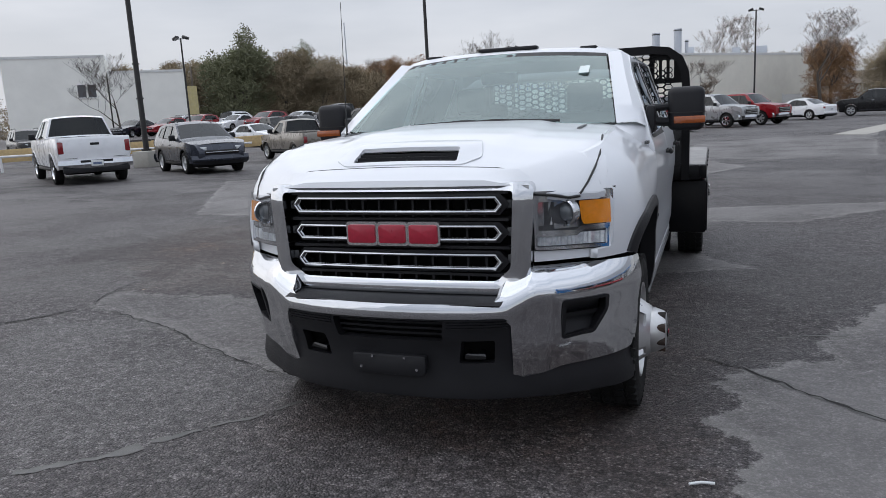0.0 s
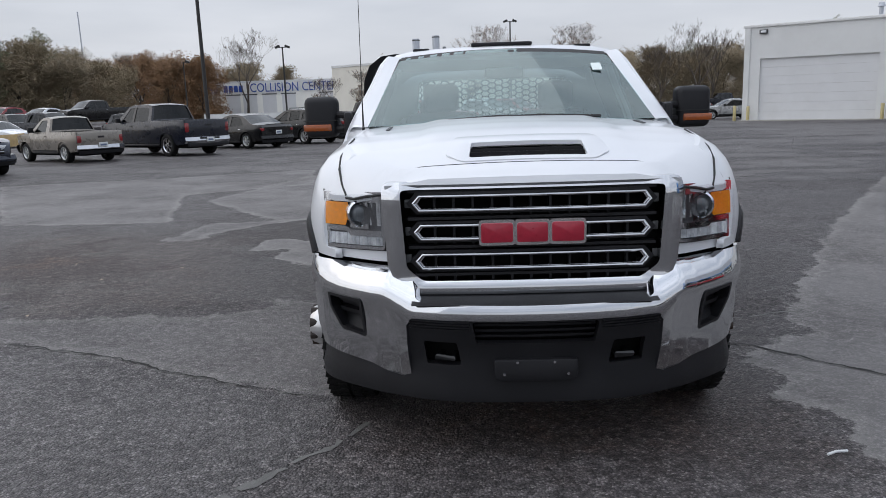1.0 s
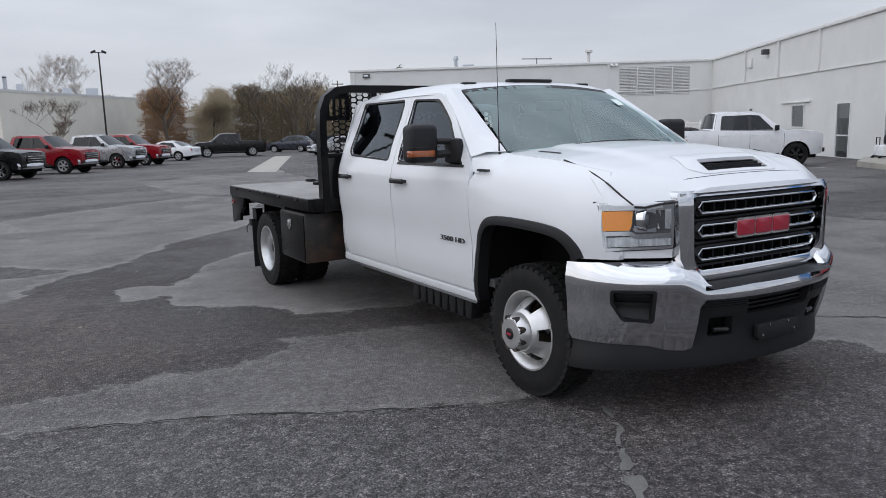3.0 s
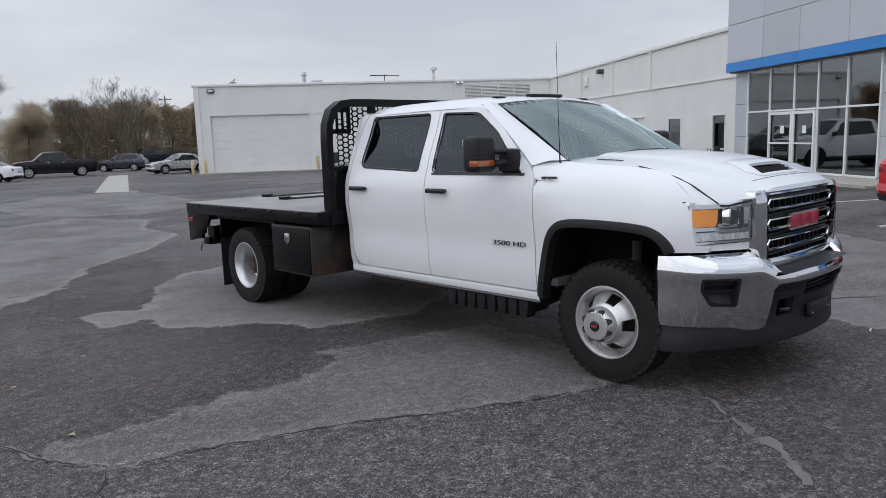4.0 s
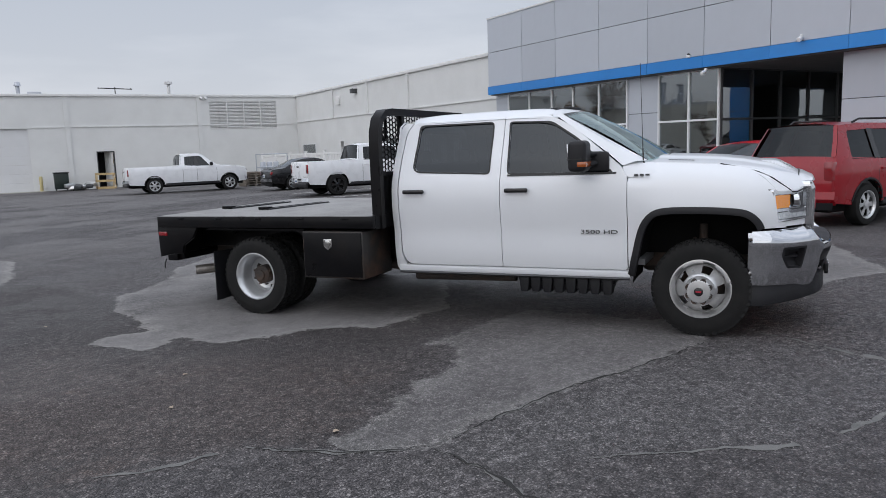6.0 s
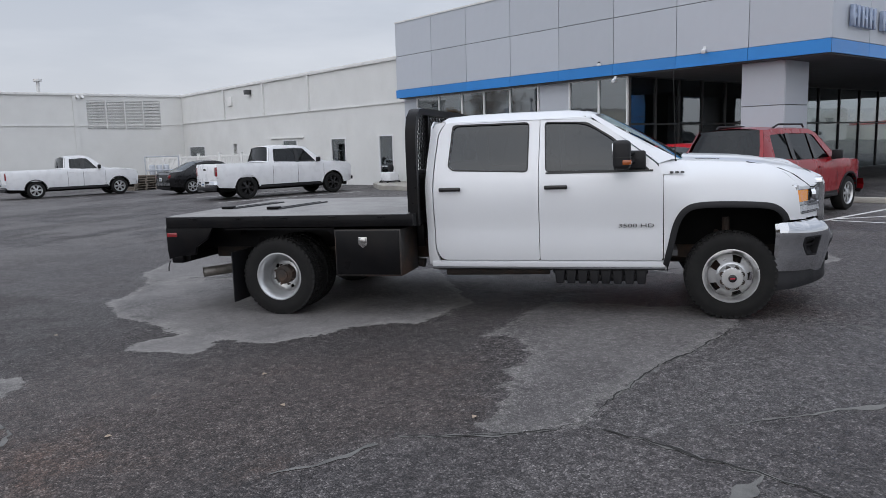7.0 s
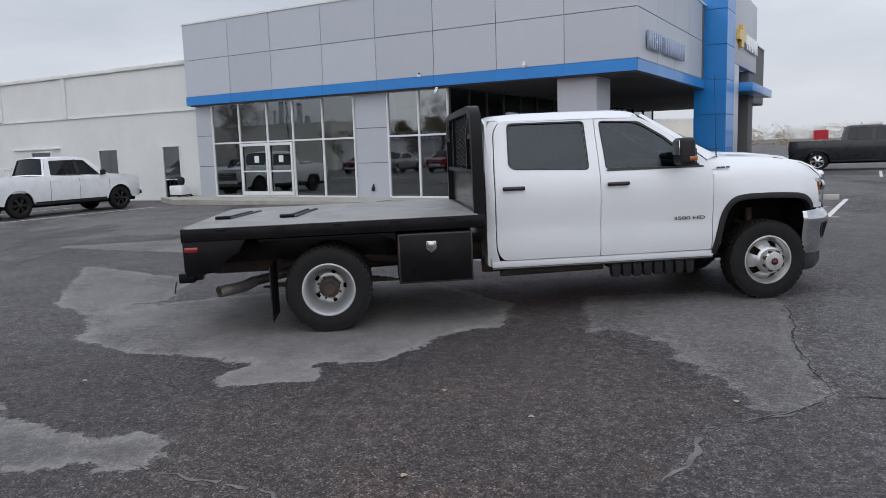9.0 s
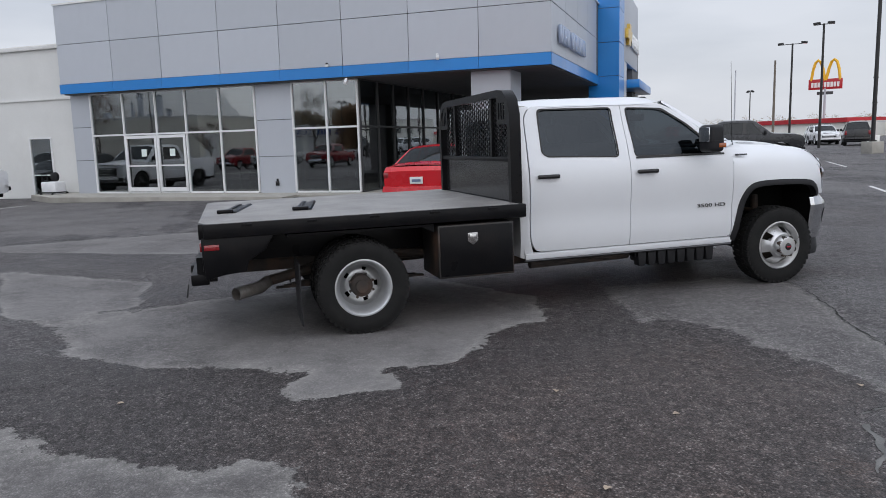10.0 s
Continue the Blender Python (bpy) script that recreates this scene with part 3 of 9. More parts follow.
CRACKS = [
    ([(-0.60, -0.22), (-0.75, -0.47), (-0.85, -0.67), (-0.98, -0.80), (-1.13, -1.03), (-1.26, -1.26), (-1.47, -1.45), (-1.60, -1.53), (-2.1, -1.9)], 0.085, 1, 0),
    ([(-1.55, -1.55), (-1.87, -1.40), (-2.06, -1.29), (-2.37, -1.18), (-2.75, -0.96), (-3.03, -0.75), (-3.17, -0.50), (-3.39, -0.05), (-3.56, 0.20)], 0.065, 6, 0),
    ([(-3.70, 1.00), (-3.27, 0.87), (-2.91, 0.74), (-2.50, 0.60), (-2.10, 0.37), (-1.60, 0.12), (-1.04, -0.09)], 0.020, 2, 1),
    ([(-3.70, 1.00), (-3.89, 1.27), (-3.98, 1.55), (-4.06, 1.92)], 0.022, 3, 1),
    ([(-4.04, 1.80), (-4.08, 1.94), (-4.20, 2.08), (-4.36, 2.14), (-4.50, 2.25), (-4.66, 2.42)], 0.075, 13, 0),
    ([(-3.70, 0.99), (-3.90, 0.56), (-4.06, 0.31), (-4.15, 0.13), (-4.30, -0.05), (-4.6, -0.5)], 0.022, 4, 1),
    ([(-4.16, 0.10), (-4.42, 0.23), (-4.63, 0.30), (-5.0, 0.42)], 0.085, 5, 0),
    ([(-4.00, 5.06), (-4.25, 4.67), (-4.43, 4.30), (-4.8, 4.0)], 0.055, 12, 0),
    ([(1.26, 0.80), (1.48, 0.67), (1.67, 0.45), (1.84, 0.29), (2.10, 0.07), (2.9, -0.6)], 0.030, 10, 1),
    ([(0.95, 1.51), (1.24, 1.37), (1.61, 1.26), (2.2, 1.5)], 0.035, 11, 0),
]
for pts, wide, seed, dark in CRACKS:
    crack(pts, wide, seed, bool(dark))
    if dark:  # pale dust shed along the open crack
        crack(pts, wide * 2.4, seed + 40)


# ---- the flatbed truck ----
SIDE_W = [(0.42, 0.925), (0.50, 0.962), (0.60, 0.982), (0.72, 0.986), (0.82, 0.984), (0.92, 0.998), (1.05, 1.010), (1.18, 1.008), (1.27, 0.993), (1.33, 0.968), (1.78, 0.802), (1.84, 0.768)]
FEND_W = [(0.42, 0.925), (0.50, 0.962), (0.62, 0.985), (0.80, 1.004), (0.95, 1.014), (1.05, 1.012), (1.14, 0.998), (1.20, 0.985), (1.26, 0.962), (1.31, 0.925), (1.345, 0.880), (1.375, 0.825), (1.39, 0.80)]
HOOD_Z = [(-0.78, 1.185), (-0.70, 1.215), (-0.60, 1.252), (-0.45, 1.302), (-0.25, 1.340), (-0.07, 1.362), (0.20, 1.378), (0.36, 1.386), (0.52, 1.394)]


def cab_x(y, z):
    return lerp_table(SIDE_W, z)


def fender_x(y, z):
    zz = z + max(0.0, 1.375 - lerp_table(HOOD_Z, y)) * max(0.0, min(1.0, (z - 0.95) / 0.25))
    w = lerp_table(FEND_W, zz)
    k = max(0.0, min(1.0, (y - 0.25) / 0.32))
    w = w * (1 - k) + cab_x(y, z) * k if z < 1.25 else w
    if y < -0.24:
        w -= 1.25 * (y + 0.24) ** 2
    return w


def hood_z(x, y):
    a = abs(x)
    z = lerp_table(HOOD_Z, y) + 0.042 * (1 - min(1.0, a / 0.82) ** 2)
    k = max(0.0, min(1.0, (0.50 - a) / 0.10))
    return z + 0.014 * k * k * (3 - 2 * k) * max(0.0, min(1.0, (y + 0.72) / 0.2))


BUMP = [(0.0, -0.957), (0.12, -0.954), (0.25, -0.943), (0.38, -0.920), (0.50, -0.880), (0.60, -0.835), (0.69, -0.780), (0.77, -0.715), (0.842, -0.650), (0.902, -0.582), (0.952, -0.510), (0.986, -0.44), (1.006, -0.370)]
BUMP_L = [0.0]
for (_ax, _ay), (_bx, _by) in zip(BUMP, BUMP[1:]):
    BUMP_L.append(BUMP_L[-1] + math.hypot(_bx - _ax, _by - _ay))
END = BUMP_L[-1]


def bumper_at(u, z, back=0.0):
    """A point of the bumper's face: u along it from the middle, back: metres behind the face."""
    a = min(abs(u), END)
    for i in range(len(BUMP) - 1):
        if a <= BUMP_L[i + 1] + 1e-9:
            break
    k = (a - BUMP_L[i]) / (BUMP_L[i + 1] - BUMP_L[i])
    x = BUMP[i][0] + (BUMP[i + 1][0] - BUMP[i][0]) * k
    y = BUMP[i][1] + (BUMP[i + 1][1] - BUMP[i][1]) * k
    lo, hi = BUMP[max(0, i - 0)], BUMP[min(len(BUMP) - 1, i + 1)]
    tx, ty = hi[0] - lo[0], hi[1] - lo[1]
    n = math.hypot(tx, ty)
    nx, ny = -ty / n, tx / n
    roll = 0.745 - 0.060 * max(0.0, min(1.0, (0.64 - a) / 0.12))
    f = max(0.0, min(1.0, (END - a) / 0.45))
    f = f * f * (3 - 2 * f)
    over = z - roll
    bent = 0.5 * (over + math.hypot(over, 0.022)) - 0.011
    lean = back + (0.22 + 0.46 * f) * bent + (0.12 + 0.12 * f) * (bent - over) + 2.0 * f * max(0.0, over - 0.05) ** 1.5
    return Vector((math.copysign(1, u if u else 1) * (x + nx * lean), y + ny * lean, z))


def mirror_pair(make):
    """Runs make(-1) and make(+1): the two flanks."""
    return [make(s) for s in (-1, 1)]


def tyre_bm(r, width, rim_r, blocks=44):
    h = width / 2
    tread = r - 0.007
    prof = [(rim_r, -h * 0.80), (rim_r + 0.012, -h * 0.92), (rim_r + (r - rim_r) * 0.45, -h * 1.02), (r - 0.035, -h * 0.97), (r - 0.010, -h * 0.86),
            (tread, -h * 0.40), (tread, 0), (tread, h * 0.40), (r - 0.010, h * 0.86), (r - 0.035, h * 0.97), (rim_r + (r - rim_r) * 0.45, h * 1.02), (rim_r + 0.012, h * 0.92), (rim_r, h * 0.80)]
    bm = lathe(prof, 56)
    cubes = []
    for row, (c, w) in enumerate(((-0.74, 0.36), (-0.26, 0.36), (0.26, 0.36), (0.74, 0.36))):
        for i in range(blocks):
            t = 2 * math.pi * (i + 0.5 * (row % 2)) / blocks
            b = box(-w * h / 2 * 1.05, w * h / 2 * 1.05, -r * 2 * math.pi / blocks * 0.36, r * 2 * math.pi / blocks * 0.36, -0.02, 0.003)
            drop = 0.006 if abs(c) > 0.5 else 0.0
            cubes.append(moved(b, Matrix.Rotation(t, 4, "X") @ Matrix.Translation((c * h, 0, r - drop)) @ Matrix.Rotation(radians(14 if row % 2 else -14), 4, "Z")))
    return join(bm, *cubes)


def hole_disc(r_in, r_out, x_of, holes, hole_r0, hole_r1, share, seg=72):
    """A dished disc round X with slots: x_of(r) gives its depth."""
    bm = bmesh.new()
    rs = sorted({r_in, r_in + (hole_r0 - r_in) * 0.5, hole_r0, (hole_r0 + hole_r1) / 2, hole_r1, (hole_r1 + r_out) / 2, r_out})
    rings = [[bm.verts.new((x_of(r), r * math.cos(2 * math.pi * i / seg), r * math.sin(2 * math.pi * i / seg))) for i in range(seg)] for r in rs]
    for k, (a, b) in enumerate(zip(rings, rings[1:])):
        mid = (rs[k] + rs[k + 1]) / 2
        for i in range(seg):
            ph = (i + 0.5) / seg * holes % 1.0
            if hole_r0 < mid < hole_r1 and abs(ph - 0.5) < share / 2:
                continue
            j = (i + 1) % seg
            bm.faces.new((a[i], a[j], b[j], b[i]))
    rim = [e for e in bm.edges if len(e.link_faces) == 1]
    ext = bmesh.ops.extrude_edge_only(bm, edges=rim)
    for v in [g for g in ext["geom"] if isinstance(g, bmesh.types.BMVert)]:
        v.co.x += 0.012
    bmesh.ops.recalc_face_normals(bm, faces=bm.faces)
    return bm


def wheel_front(parent, x, s, turn):
    """A steel front wheel of a dual-wheel truck: domed disc with hand holes and a bright hub cover. Outside looks to -x before turning."""
    hub = new("front_wheel")
    hub.parent = parent
    hub.matrix_local = Matrix.Translation((x * s, 0.01, 0.381)) @ pose(0, 0, 0, 0, 0, turn) @ (Matrix.Rotation(math.pi, 4, "Z") if s > 0 else Matrix())
    part("tyre", tyre_bm(0.384, 0.235, 0.222), RUBBER, hub)
    part("rim", lathe([(0.205, 0.09), (0.215, 0.02), (0.210, -0.05), (0.222, -0.095), (0.236, -0.104), (0.236, -0.112), (0.226, -0.113), (0.200, -0.085), (0.192, -0.04), (0.190, 0.0)], 56), WHEELSILVER, hub, "bright steel rim")
    dome = lambda r: -0.035 - 0.130 * max(0.0, 1 - max(0.0, (r - 0.11) / 0.085)) ** 0.8 if r > 0.11 else -0.165
    part("disc", hole_disc(0.105, 0.198, dome, 5, 0.132, 0.182, 0.42, 80), WHEELSILVER, hub, "polished disc with hand holes")
    part("hub_cover", lathe([(0.114, -0.158), (0.113, -0.172), (0.096, -0.218), (0.086, -0.228), (0.052, -0.231), (0.0, -0.232)], 40), WHEELSILVER, hub, "bright hub cover")
    nuts = []
    for i in range(8):
        t = 2 * math.pi * (i + 0.5) / 8
        nuts.append(moved(lathe([(0.017, -0.185), (0.017, -0.215), (0.010, -0.226), (0.0, -0.227)], 10), Matrix.Translation((0, 0.083 * math.cos(t), 0.083 * math.sin(t)))))
    for nut in nuts:
        part("lug_nut", nut, CHROME, hub)
    for i in range(8):
        t = 2 * math.pi * (i + 0.5) / 8
        part("lug_pocket", moved(lathe([(0.024, -0.175), (0.024, -0.2265), (0.019, -0.2265), (0.019, -0.205)], 14), Matrix.Translation((0, 0.083 * math.cos(t), 0.083 * math.sin(t)))), RUST, hub)
    part("cap_badge", join(lathe([(0.034, -0.225), (0.034, -0.236), (0.030, -0.238), (0.0, -0.238)], 24)), BLACK, hub)
    part("cap_badge_bar", box(-0.241, -0.237, -0.020, 0.020, -0.007, 0.007), REDBADGE, hub)
    part("brake_disc", lathe([(0.17, 0.02), (0.17, 0.05), (0.05, 0.05), (0.05, 0.02)], 32), RUST, hub)


def wheel_rear(parent, s):
    """Dual rear tyres with a deep dished outer rim and a rusty axle hub."""
    hub = new("rear_wheel")
    hub.parent = parent
    hub.matrix_local = Matrix.Translation((1.10 * s, 4.215, 0.381)) @ (Matrix.Rotation(math.pi, 4, "Z") if s > 0 else Matrix())
    part("outer_tyre", tyre_bm(0.384, 0.235, 0.222), RUBBER, hub)
    part("inner_tyre", moved(tyre_bm(0.384, 0.235, 0.222), Matrix.Translation((0.32, 0, 0))), RUBBER, hub)
    part("rim", lathe([(0.200, 0.10), (0.205, 0.02), (0.212, -0.05), (0.222, -0.095), (0.237, -0.104), (0.237, -0.112), (0.226, -0.113), (0.200, -0.085), (0.186, -0.03), (0.178, 0.055), (0.160, 0.075)], 56), SILVER, hub, "silver dished steel rim")
    part("disc", hole_disc(0.08, 0.165, lambda r: 0.072 + 0.02 * math.sin((r - 0.08) / 0.085 * math.pi), 5, 0.120, 0.150, 0.26), SILVER, hub)
    part("axle_hub", lathe([(0.092, 0.09), (0.092, -0.005), (0.080, -0.02), (0.055, -0.028), (0.052, -0.045), (0.0, -0.047)], 32), RUST, hub, "rusty axle hub")
    nuts = []
    for i in range(8):
        t = 2 * math.pi * (i + 0.5) / 8
        nuts.append(moved(lathe([(0.012, 0.07), (0.012, 0.0), (0.0, -0.002)], 8), Matrix.Translation((0, 0.103 * math.cos(t), 0.103 * math.sin(t)))))
        nuts.append(moved(lathe([(0.008, -0.02), (0.008, -0.033), (0.0, -0.034)], 6), Matrix.Translation((0, 0.068 * math.cos(t), 0.068 * math.sin(t)))))
    for nut in nuts:
        part("lug_nut", nut, RUST, hub)
    part("inner_rim", lathe([(0.222, 0.22), (0.16, 0.24), (0.05, 0.25)], 32), DARK, hub)


def build_truck():
    truck = thing("flatbed_truck", stand(0.027, 0.009, 1.41), "white crew-cab work truck with chrome grille and black flatbed", "truck")

    # cab shell
    roof_rows = []
    for y, dz, wx in ((1.16, -0.055, 0.0), (1.19, -0.032, 0.0), (1.26, -0.014, 0), (1.45, -0.002, 0), (1.9, 0.0, 0), (2.35, -0.004, 0), (2.58, -0.018, 0), (2.66, -0.045, -0.01), (2.715, -0.10, -0.02)):
        row = []
        for i in range(17):
            a = -1 + 2 * i / 16
            x = a * (0.796 + wx)
            q = abs(a)
            row.append((x, y + (0.05 * q * q if y < 1.3 else -0.03 * q * q if y > 2.6 else 0), 1.902 + dz - 0.030 * q ** 2 - 0.068 * max(0, (q - 0.80) / 0.20) ** 1.6))
        roof_rows.append(row)
    part("roof", loft(roof_rows), WHITE, truck)
    marks = [part("roof_marker_lamp", moved(box(-0.055, 0.055, -0.03, 0.03, 0, 0.022, 0.010), Matrix.Translation((x, 1.29, 1.862))), PLASTIC, truck) for x in (-0.53, 0.53)]
    part("roof_lamp_bar", moved(box(-0.20, 0.20, -0.035, 0.035, 0, 0.024, 0.010), Matrix.Translation((0, 1.27, 1.885))), PLASTIC, truck, "dark three-lamp roof marker bar")

    def flank(s):
        side = lambda f: (lambda y, z: Vector((s * f(y, z), y, z)))
        inward = lambda co: (-s * 0.03, 0, 0)
        rear_win = rounded([(1.775, 1.338), (2.47, 1.368), (2.512, 1.40), (2.49, 1.775), (1.775, 1.772)], [0.03, 0.03, 0.04, 0.06, 0.02])
        rear_door = rounded([(1.668, 0.515), (2.60, 0.515), (2.652, 0.62), (2.658, 1.30), (2.63, 1.72), (2.56, 1.812), (1.668, 1.812)], [0.02, 0.08, 0.10, 0.2, 0.1, 0.10, 0.01])
        d = part("rear_door", sheet(rear_door, [rear_win], 0.075, side(cab_x), inward), WHITE, truck)
        part("window", sheet(rounded([(1.77, 1.33), (2.47, 1.36), (2.517, 1.40), (2.495, 1.78), (1.77, 1.777)], 0.04), (), 0.15, lambda y, z: Vector((s * (cab_x(y, z) - 0.012), y, z))), PRIVACY, d, "dark tinted side glass")
        part("window_seal", sheet(rounded([(1.762, 1.325), (2.475, 1.355), (2.525, 1.395), (2.502, 1.788), (1.762, 1.785)], 0.045), [rear_win], 0.2, lambda y, z: Vector((s * (cab_x(y, z) + 0.004), y, z)), lambda co: (-s * 0.012, 0, 0)), SEAL, d)
        front_win = rounded([(0.70, 1.322), (1.595, 1.334), (1.612, 1.768), (1.245, 1.752), (1.02, 1.605)], [0.02, 0.02, 0.02, 0.10, 0.05])
        front_door = rounded([(0.577, 0.515), (1.662, 0.515), (1.662, 1.812), (1.235, 1.808), (1.06, 1.715), (0.62, 1.362), (0.574, 1.27)], [0.03, 0.01, 0.01, 0.12, 0.1, 0.04, 0.03])
        d2 = part("front_door", sheet(front_door, [front_win], 0.075, side(cab_x), inward), WHITE, truck)
        part("window", sheet(rounded([(0.69, 1.317), (1.60, 1.329), (1.617, 1.774), (1.24, 1.758), (1.01, 1.608)], 0.03), (), 0.15, lambda y, z: Vector((s * (cab_x(y, z) - 0.012), y, z))), TINTED, d2, "tinted side glass")
        part("window_seal", sheet(rounded([(0.675, 1.310), (1.604, 1.322), (1.622, 1.780), (1.236, 1.764), (1.0, 1.612)], 0.04), [front_win], 0.2, lambda y, z: Vector((s * (cab_x(y, z) + 0.004), y, z)), lambda co: (-s * 0.012, 0, 0)), SEAL, d2)
        part("belt_moulding", loft([[(s * (cab_x(0, z) + 0.006), y, z) for z in (1.306, 1.322)] for y in (0.66, 1.0, 1.3, 1.60)]), SEAL, d2)
        for door, y in ((d2, 1.505), (d, 2.492)):
            h = join(moved(box(-0.012, 0.012, -0.105, 0.105, -0.019, 0.019, 0.011), Matrix.Translation((s * 1.040, y, 1.187))),
                     box(s * 0.99, s * 1.035, y - 0.095, y - 0.065, 1.175, 1.199, 0.004), box(s * 0.99, s * 1.035, y + 0.065, y + 0.095, 1.175, 1.199, 0.004))
            part("handle", h, BLACK, door, "black pull handle")
        # rear corner, sill, pillar
        part("cab_corner", sheet(rounded([(2.612, 0.46), (2.74, 0.46), (2.745, 1.30), (2.72, 1.72), (2.66, 1.81), (2.572, 1.812), (2.640, 1.72), (2.668, 1.30), (2.662, 0.62)], [0.01, 0.03, 0.1, 0.1, 0.03, 0.01, 0.1, 0.1, 0.05]), (), 0.06,
                 lambda y, z: Vector((s * (cab_x(y, z) - 4 * max(0, y - 2.66) ** 2), y, z)), lambda co: (-s * 0.04, 0, 0)), WHITE, truck)
        part("sill", loft([[(s * 0.92, y, 0.43), (s * 0.955, y, 0.44), (s * 0.968, y, 0.465), (s * 0.966, y, 0.50), (s * 0.94, y, 0.51)] for y in (0.56, 1.1, 1.7, 2.3, 2.70)]), WHITE, truck, "white painted sill")
        part("sill_strip", loft([[(s * 0.95, y, 0.425), (s * 0.972, y, 0.438), (s * 0.960, y, 0.452)] for y in (0.56, 1.1, 1.7, 2.3, 2.70)]), GREYPLASTIC, truck)
        rows = []
        for i in range(9):
            t = i / 8
            yo, zo = 0.615 + (1.215 - 0.615) * t, 1.372 + (1.815 - 1.372) * (t ** 0.93)
            xi, yi, zi = 0.805 - 0.14 * t, 0.435 + 0.755 * t, 1.402 + 0.425 * t - 0.0
            xo = cab_x(yo, zo) - 0.006
            mid = ((xi + xo) / 2 + 0.022, (yi + yo) / 2 - 0.015, (zi + zo) / 2 + 0.016)
            rows.append([(s * xo, yo, zo), (s * mid[0], mid[1], mid[2]), (s * xi, yi, zi)])
        part("windscreen_pillar", loft(rows), WHITE, truck)
        # wing
        arch = [(0.532, 0.46), (0.490, 0.64), (0.448, 0.84), (0.385, 0.945), (0.300, 0.985), (0.05, 0.990), (-0.25, 0.978), (-0.335, 0.955), (-0.390, 0.900), (-0.408, 0.85)]
        for _ in range(2):
            arch = [arch[0]] + [(a[0] * (1 - k) + b[0] * k, a[1] * (1 - k) + b[1] * k) for a, b in zip(arch, arch[1:]) for k in (0.25, 0.75)] + [arch[-1]]
        wing = [(0.568, 0.46), (0.570, 1.26), (0.610, 1.345), (0.540, 1.396), (0.36, 1.384), (-0.07, 1.360), (-0.25, 1.338), (-0.45, 1.300), (-0.505, 1.245), (-0.535, 1.165), (-0.515, 1.150), (-0.545, 0.905), (-0.60, 0.900), (-0.60, 0.862), (-0.408, 0.862)]
        cor = [[(0.795, 0.34, 1.388), (0.858, 0.34, 1.358), (0.922, 0.34, 1.314), (0.962, 0.34, 1.262)],
               [(0.806, 0.46, 1.402), (0.868, 0.46, 1.382), (0.932, 0.46, 1.336), (0.966, 0.46, 1.272)],
               [(0.850, 0.545, 1.406), (0.898, 0.545, 1.396), (0.945, 0.545, 1.352), (0.968, 0.545, 1.280)],
               [(0.900, 0.600, 1.408), (0.925, 0.605, 1.398), (0.952, 0.612, 1.366), (0.968, 0.600, 1.290)]]
        part("wing_corner", loft([[(s * (x - 0.005), y, z - 0.005) for x, y, z in r] for r in cor]), WHITE, truck)
        part("front_wing", sheet(wing + arch[::-1][1:], (), 0.055, side(fender_x), lambda co: (-s * 0.03, 0, 0)), WHITE, truck)
        lip = []
        for i, (y, z) in enumerate(arch):
            a, b = arch[max(0, i - 1)], arch[min(len(arch) - 1, i + 1)]
            ty, tz = b[0] - a[0], b[1] - a[1]
            n = math.hypot(ty, tz)
            oy, oz = tz / n, -ty / n
            if oy * (y - 0.05) + oz * (z - 0.5) < 0:
                oy, oz = -oy, -oz
            w = 0.048
            p0, p1 = (y - oy * 0.005, z - oz * 0.005), (y + oy * w, z + oz * w)
            f = lambda q, off: (s * (fender_x(q[0], q[1]) + off), q[0], q[1])
            lip.append([(s * (fender_x(*p0) - 0.06), p0[0], p0[1]), f(p0, 0.018), f(((p0[0] + p1[0]) / 2, (p0[1] + p1[1]) / 2), 0.022), f(p1, 0.012), f(p1, -0.01)])
        part("arch_moulding", loft(lip), PLASTIC, truck, "dark plastic wheel-arch trim")
        part("arch_liner", loft([[(s * 0.96, y, z), (s * 0.75, y, z + 0.02), (s * 0.48, y, z + 0.02)] for y, z in [(0.54, 0.40)] + arch + [(-0.42, 0.60)]]), DARK, truck)
        # added near-black boxes stop the sky showing through the wheel well
        part("inner_wing", join(box(s * 0.46, s * 0.50, -0.62, 0.56, 0.60, 1.20), box(s * 0.46, s * 0.86, -0.50, -0.47, 0.50, 1.12), box(s * 0.46, s * 0.84, -0.5, 0.56, 1.05, 1.08)), DARK, truck)
        # lamp
        lamp_pt = lambda a, z, out=0.0: Vector((s * (0.897 - 0.290 * max(0.0, a) ** 0.9 + out * 0.5), -0.500 - 0.235 * (1 - max(0.0, 1 - a) ** 1.22) - out - 0.03 * (1 - (z - 0.9) / 0.25) * (1 - a), z))
        lamp = part("headlamp", sheet(rounded([(0, 0.912), (1, 0.925), (1, 1.156), (0, 1.140)], 0.03), (), 0.05, lambda a, z: lamp_pt(a, z), lambda co: (0, 0.05, 0)), LAMPDARK, truck, "clear headlamp unit with chrome lining")
        part("chrome_rim", sheet(rounded([(-0.01, 0.905), (1.0, 0.918), (1.0, 1.162), (-0.01, 1.150)], 0.03), [rounded([(0.02, 1.004), (0.34, 1.006), (0.44, 0.990), (0.94, 0.998), (0.94, 1.116), (0.03, 1.110)], 0.012), rounded([(0.05, 0.920), (0.96, 0.930), (0.96, 0.972), (0.42, 0.966), (0.34, 0.984), (0.05, 0.982)], 0.008)], 0.05, lambda a, z: lamp_pt(a, z, 0.008), lambda co: (0, 0.03, 0)), CHROME, lamp, "bright lamp surround")
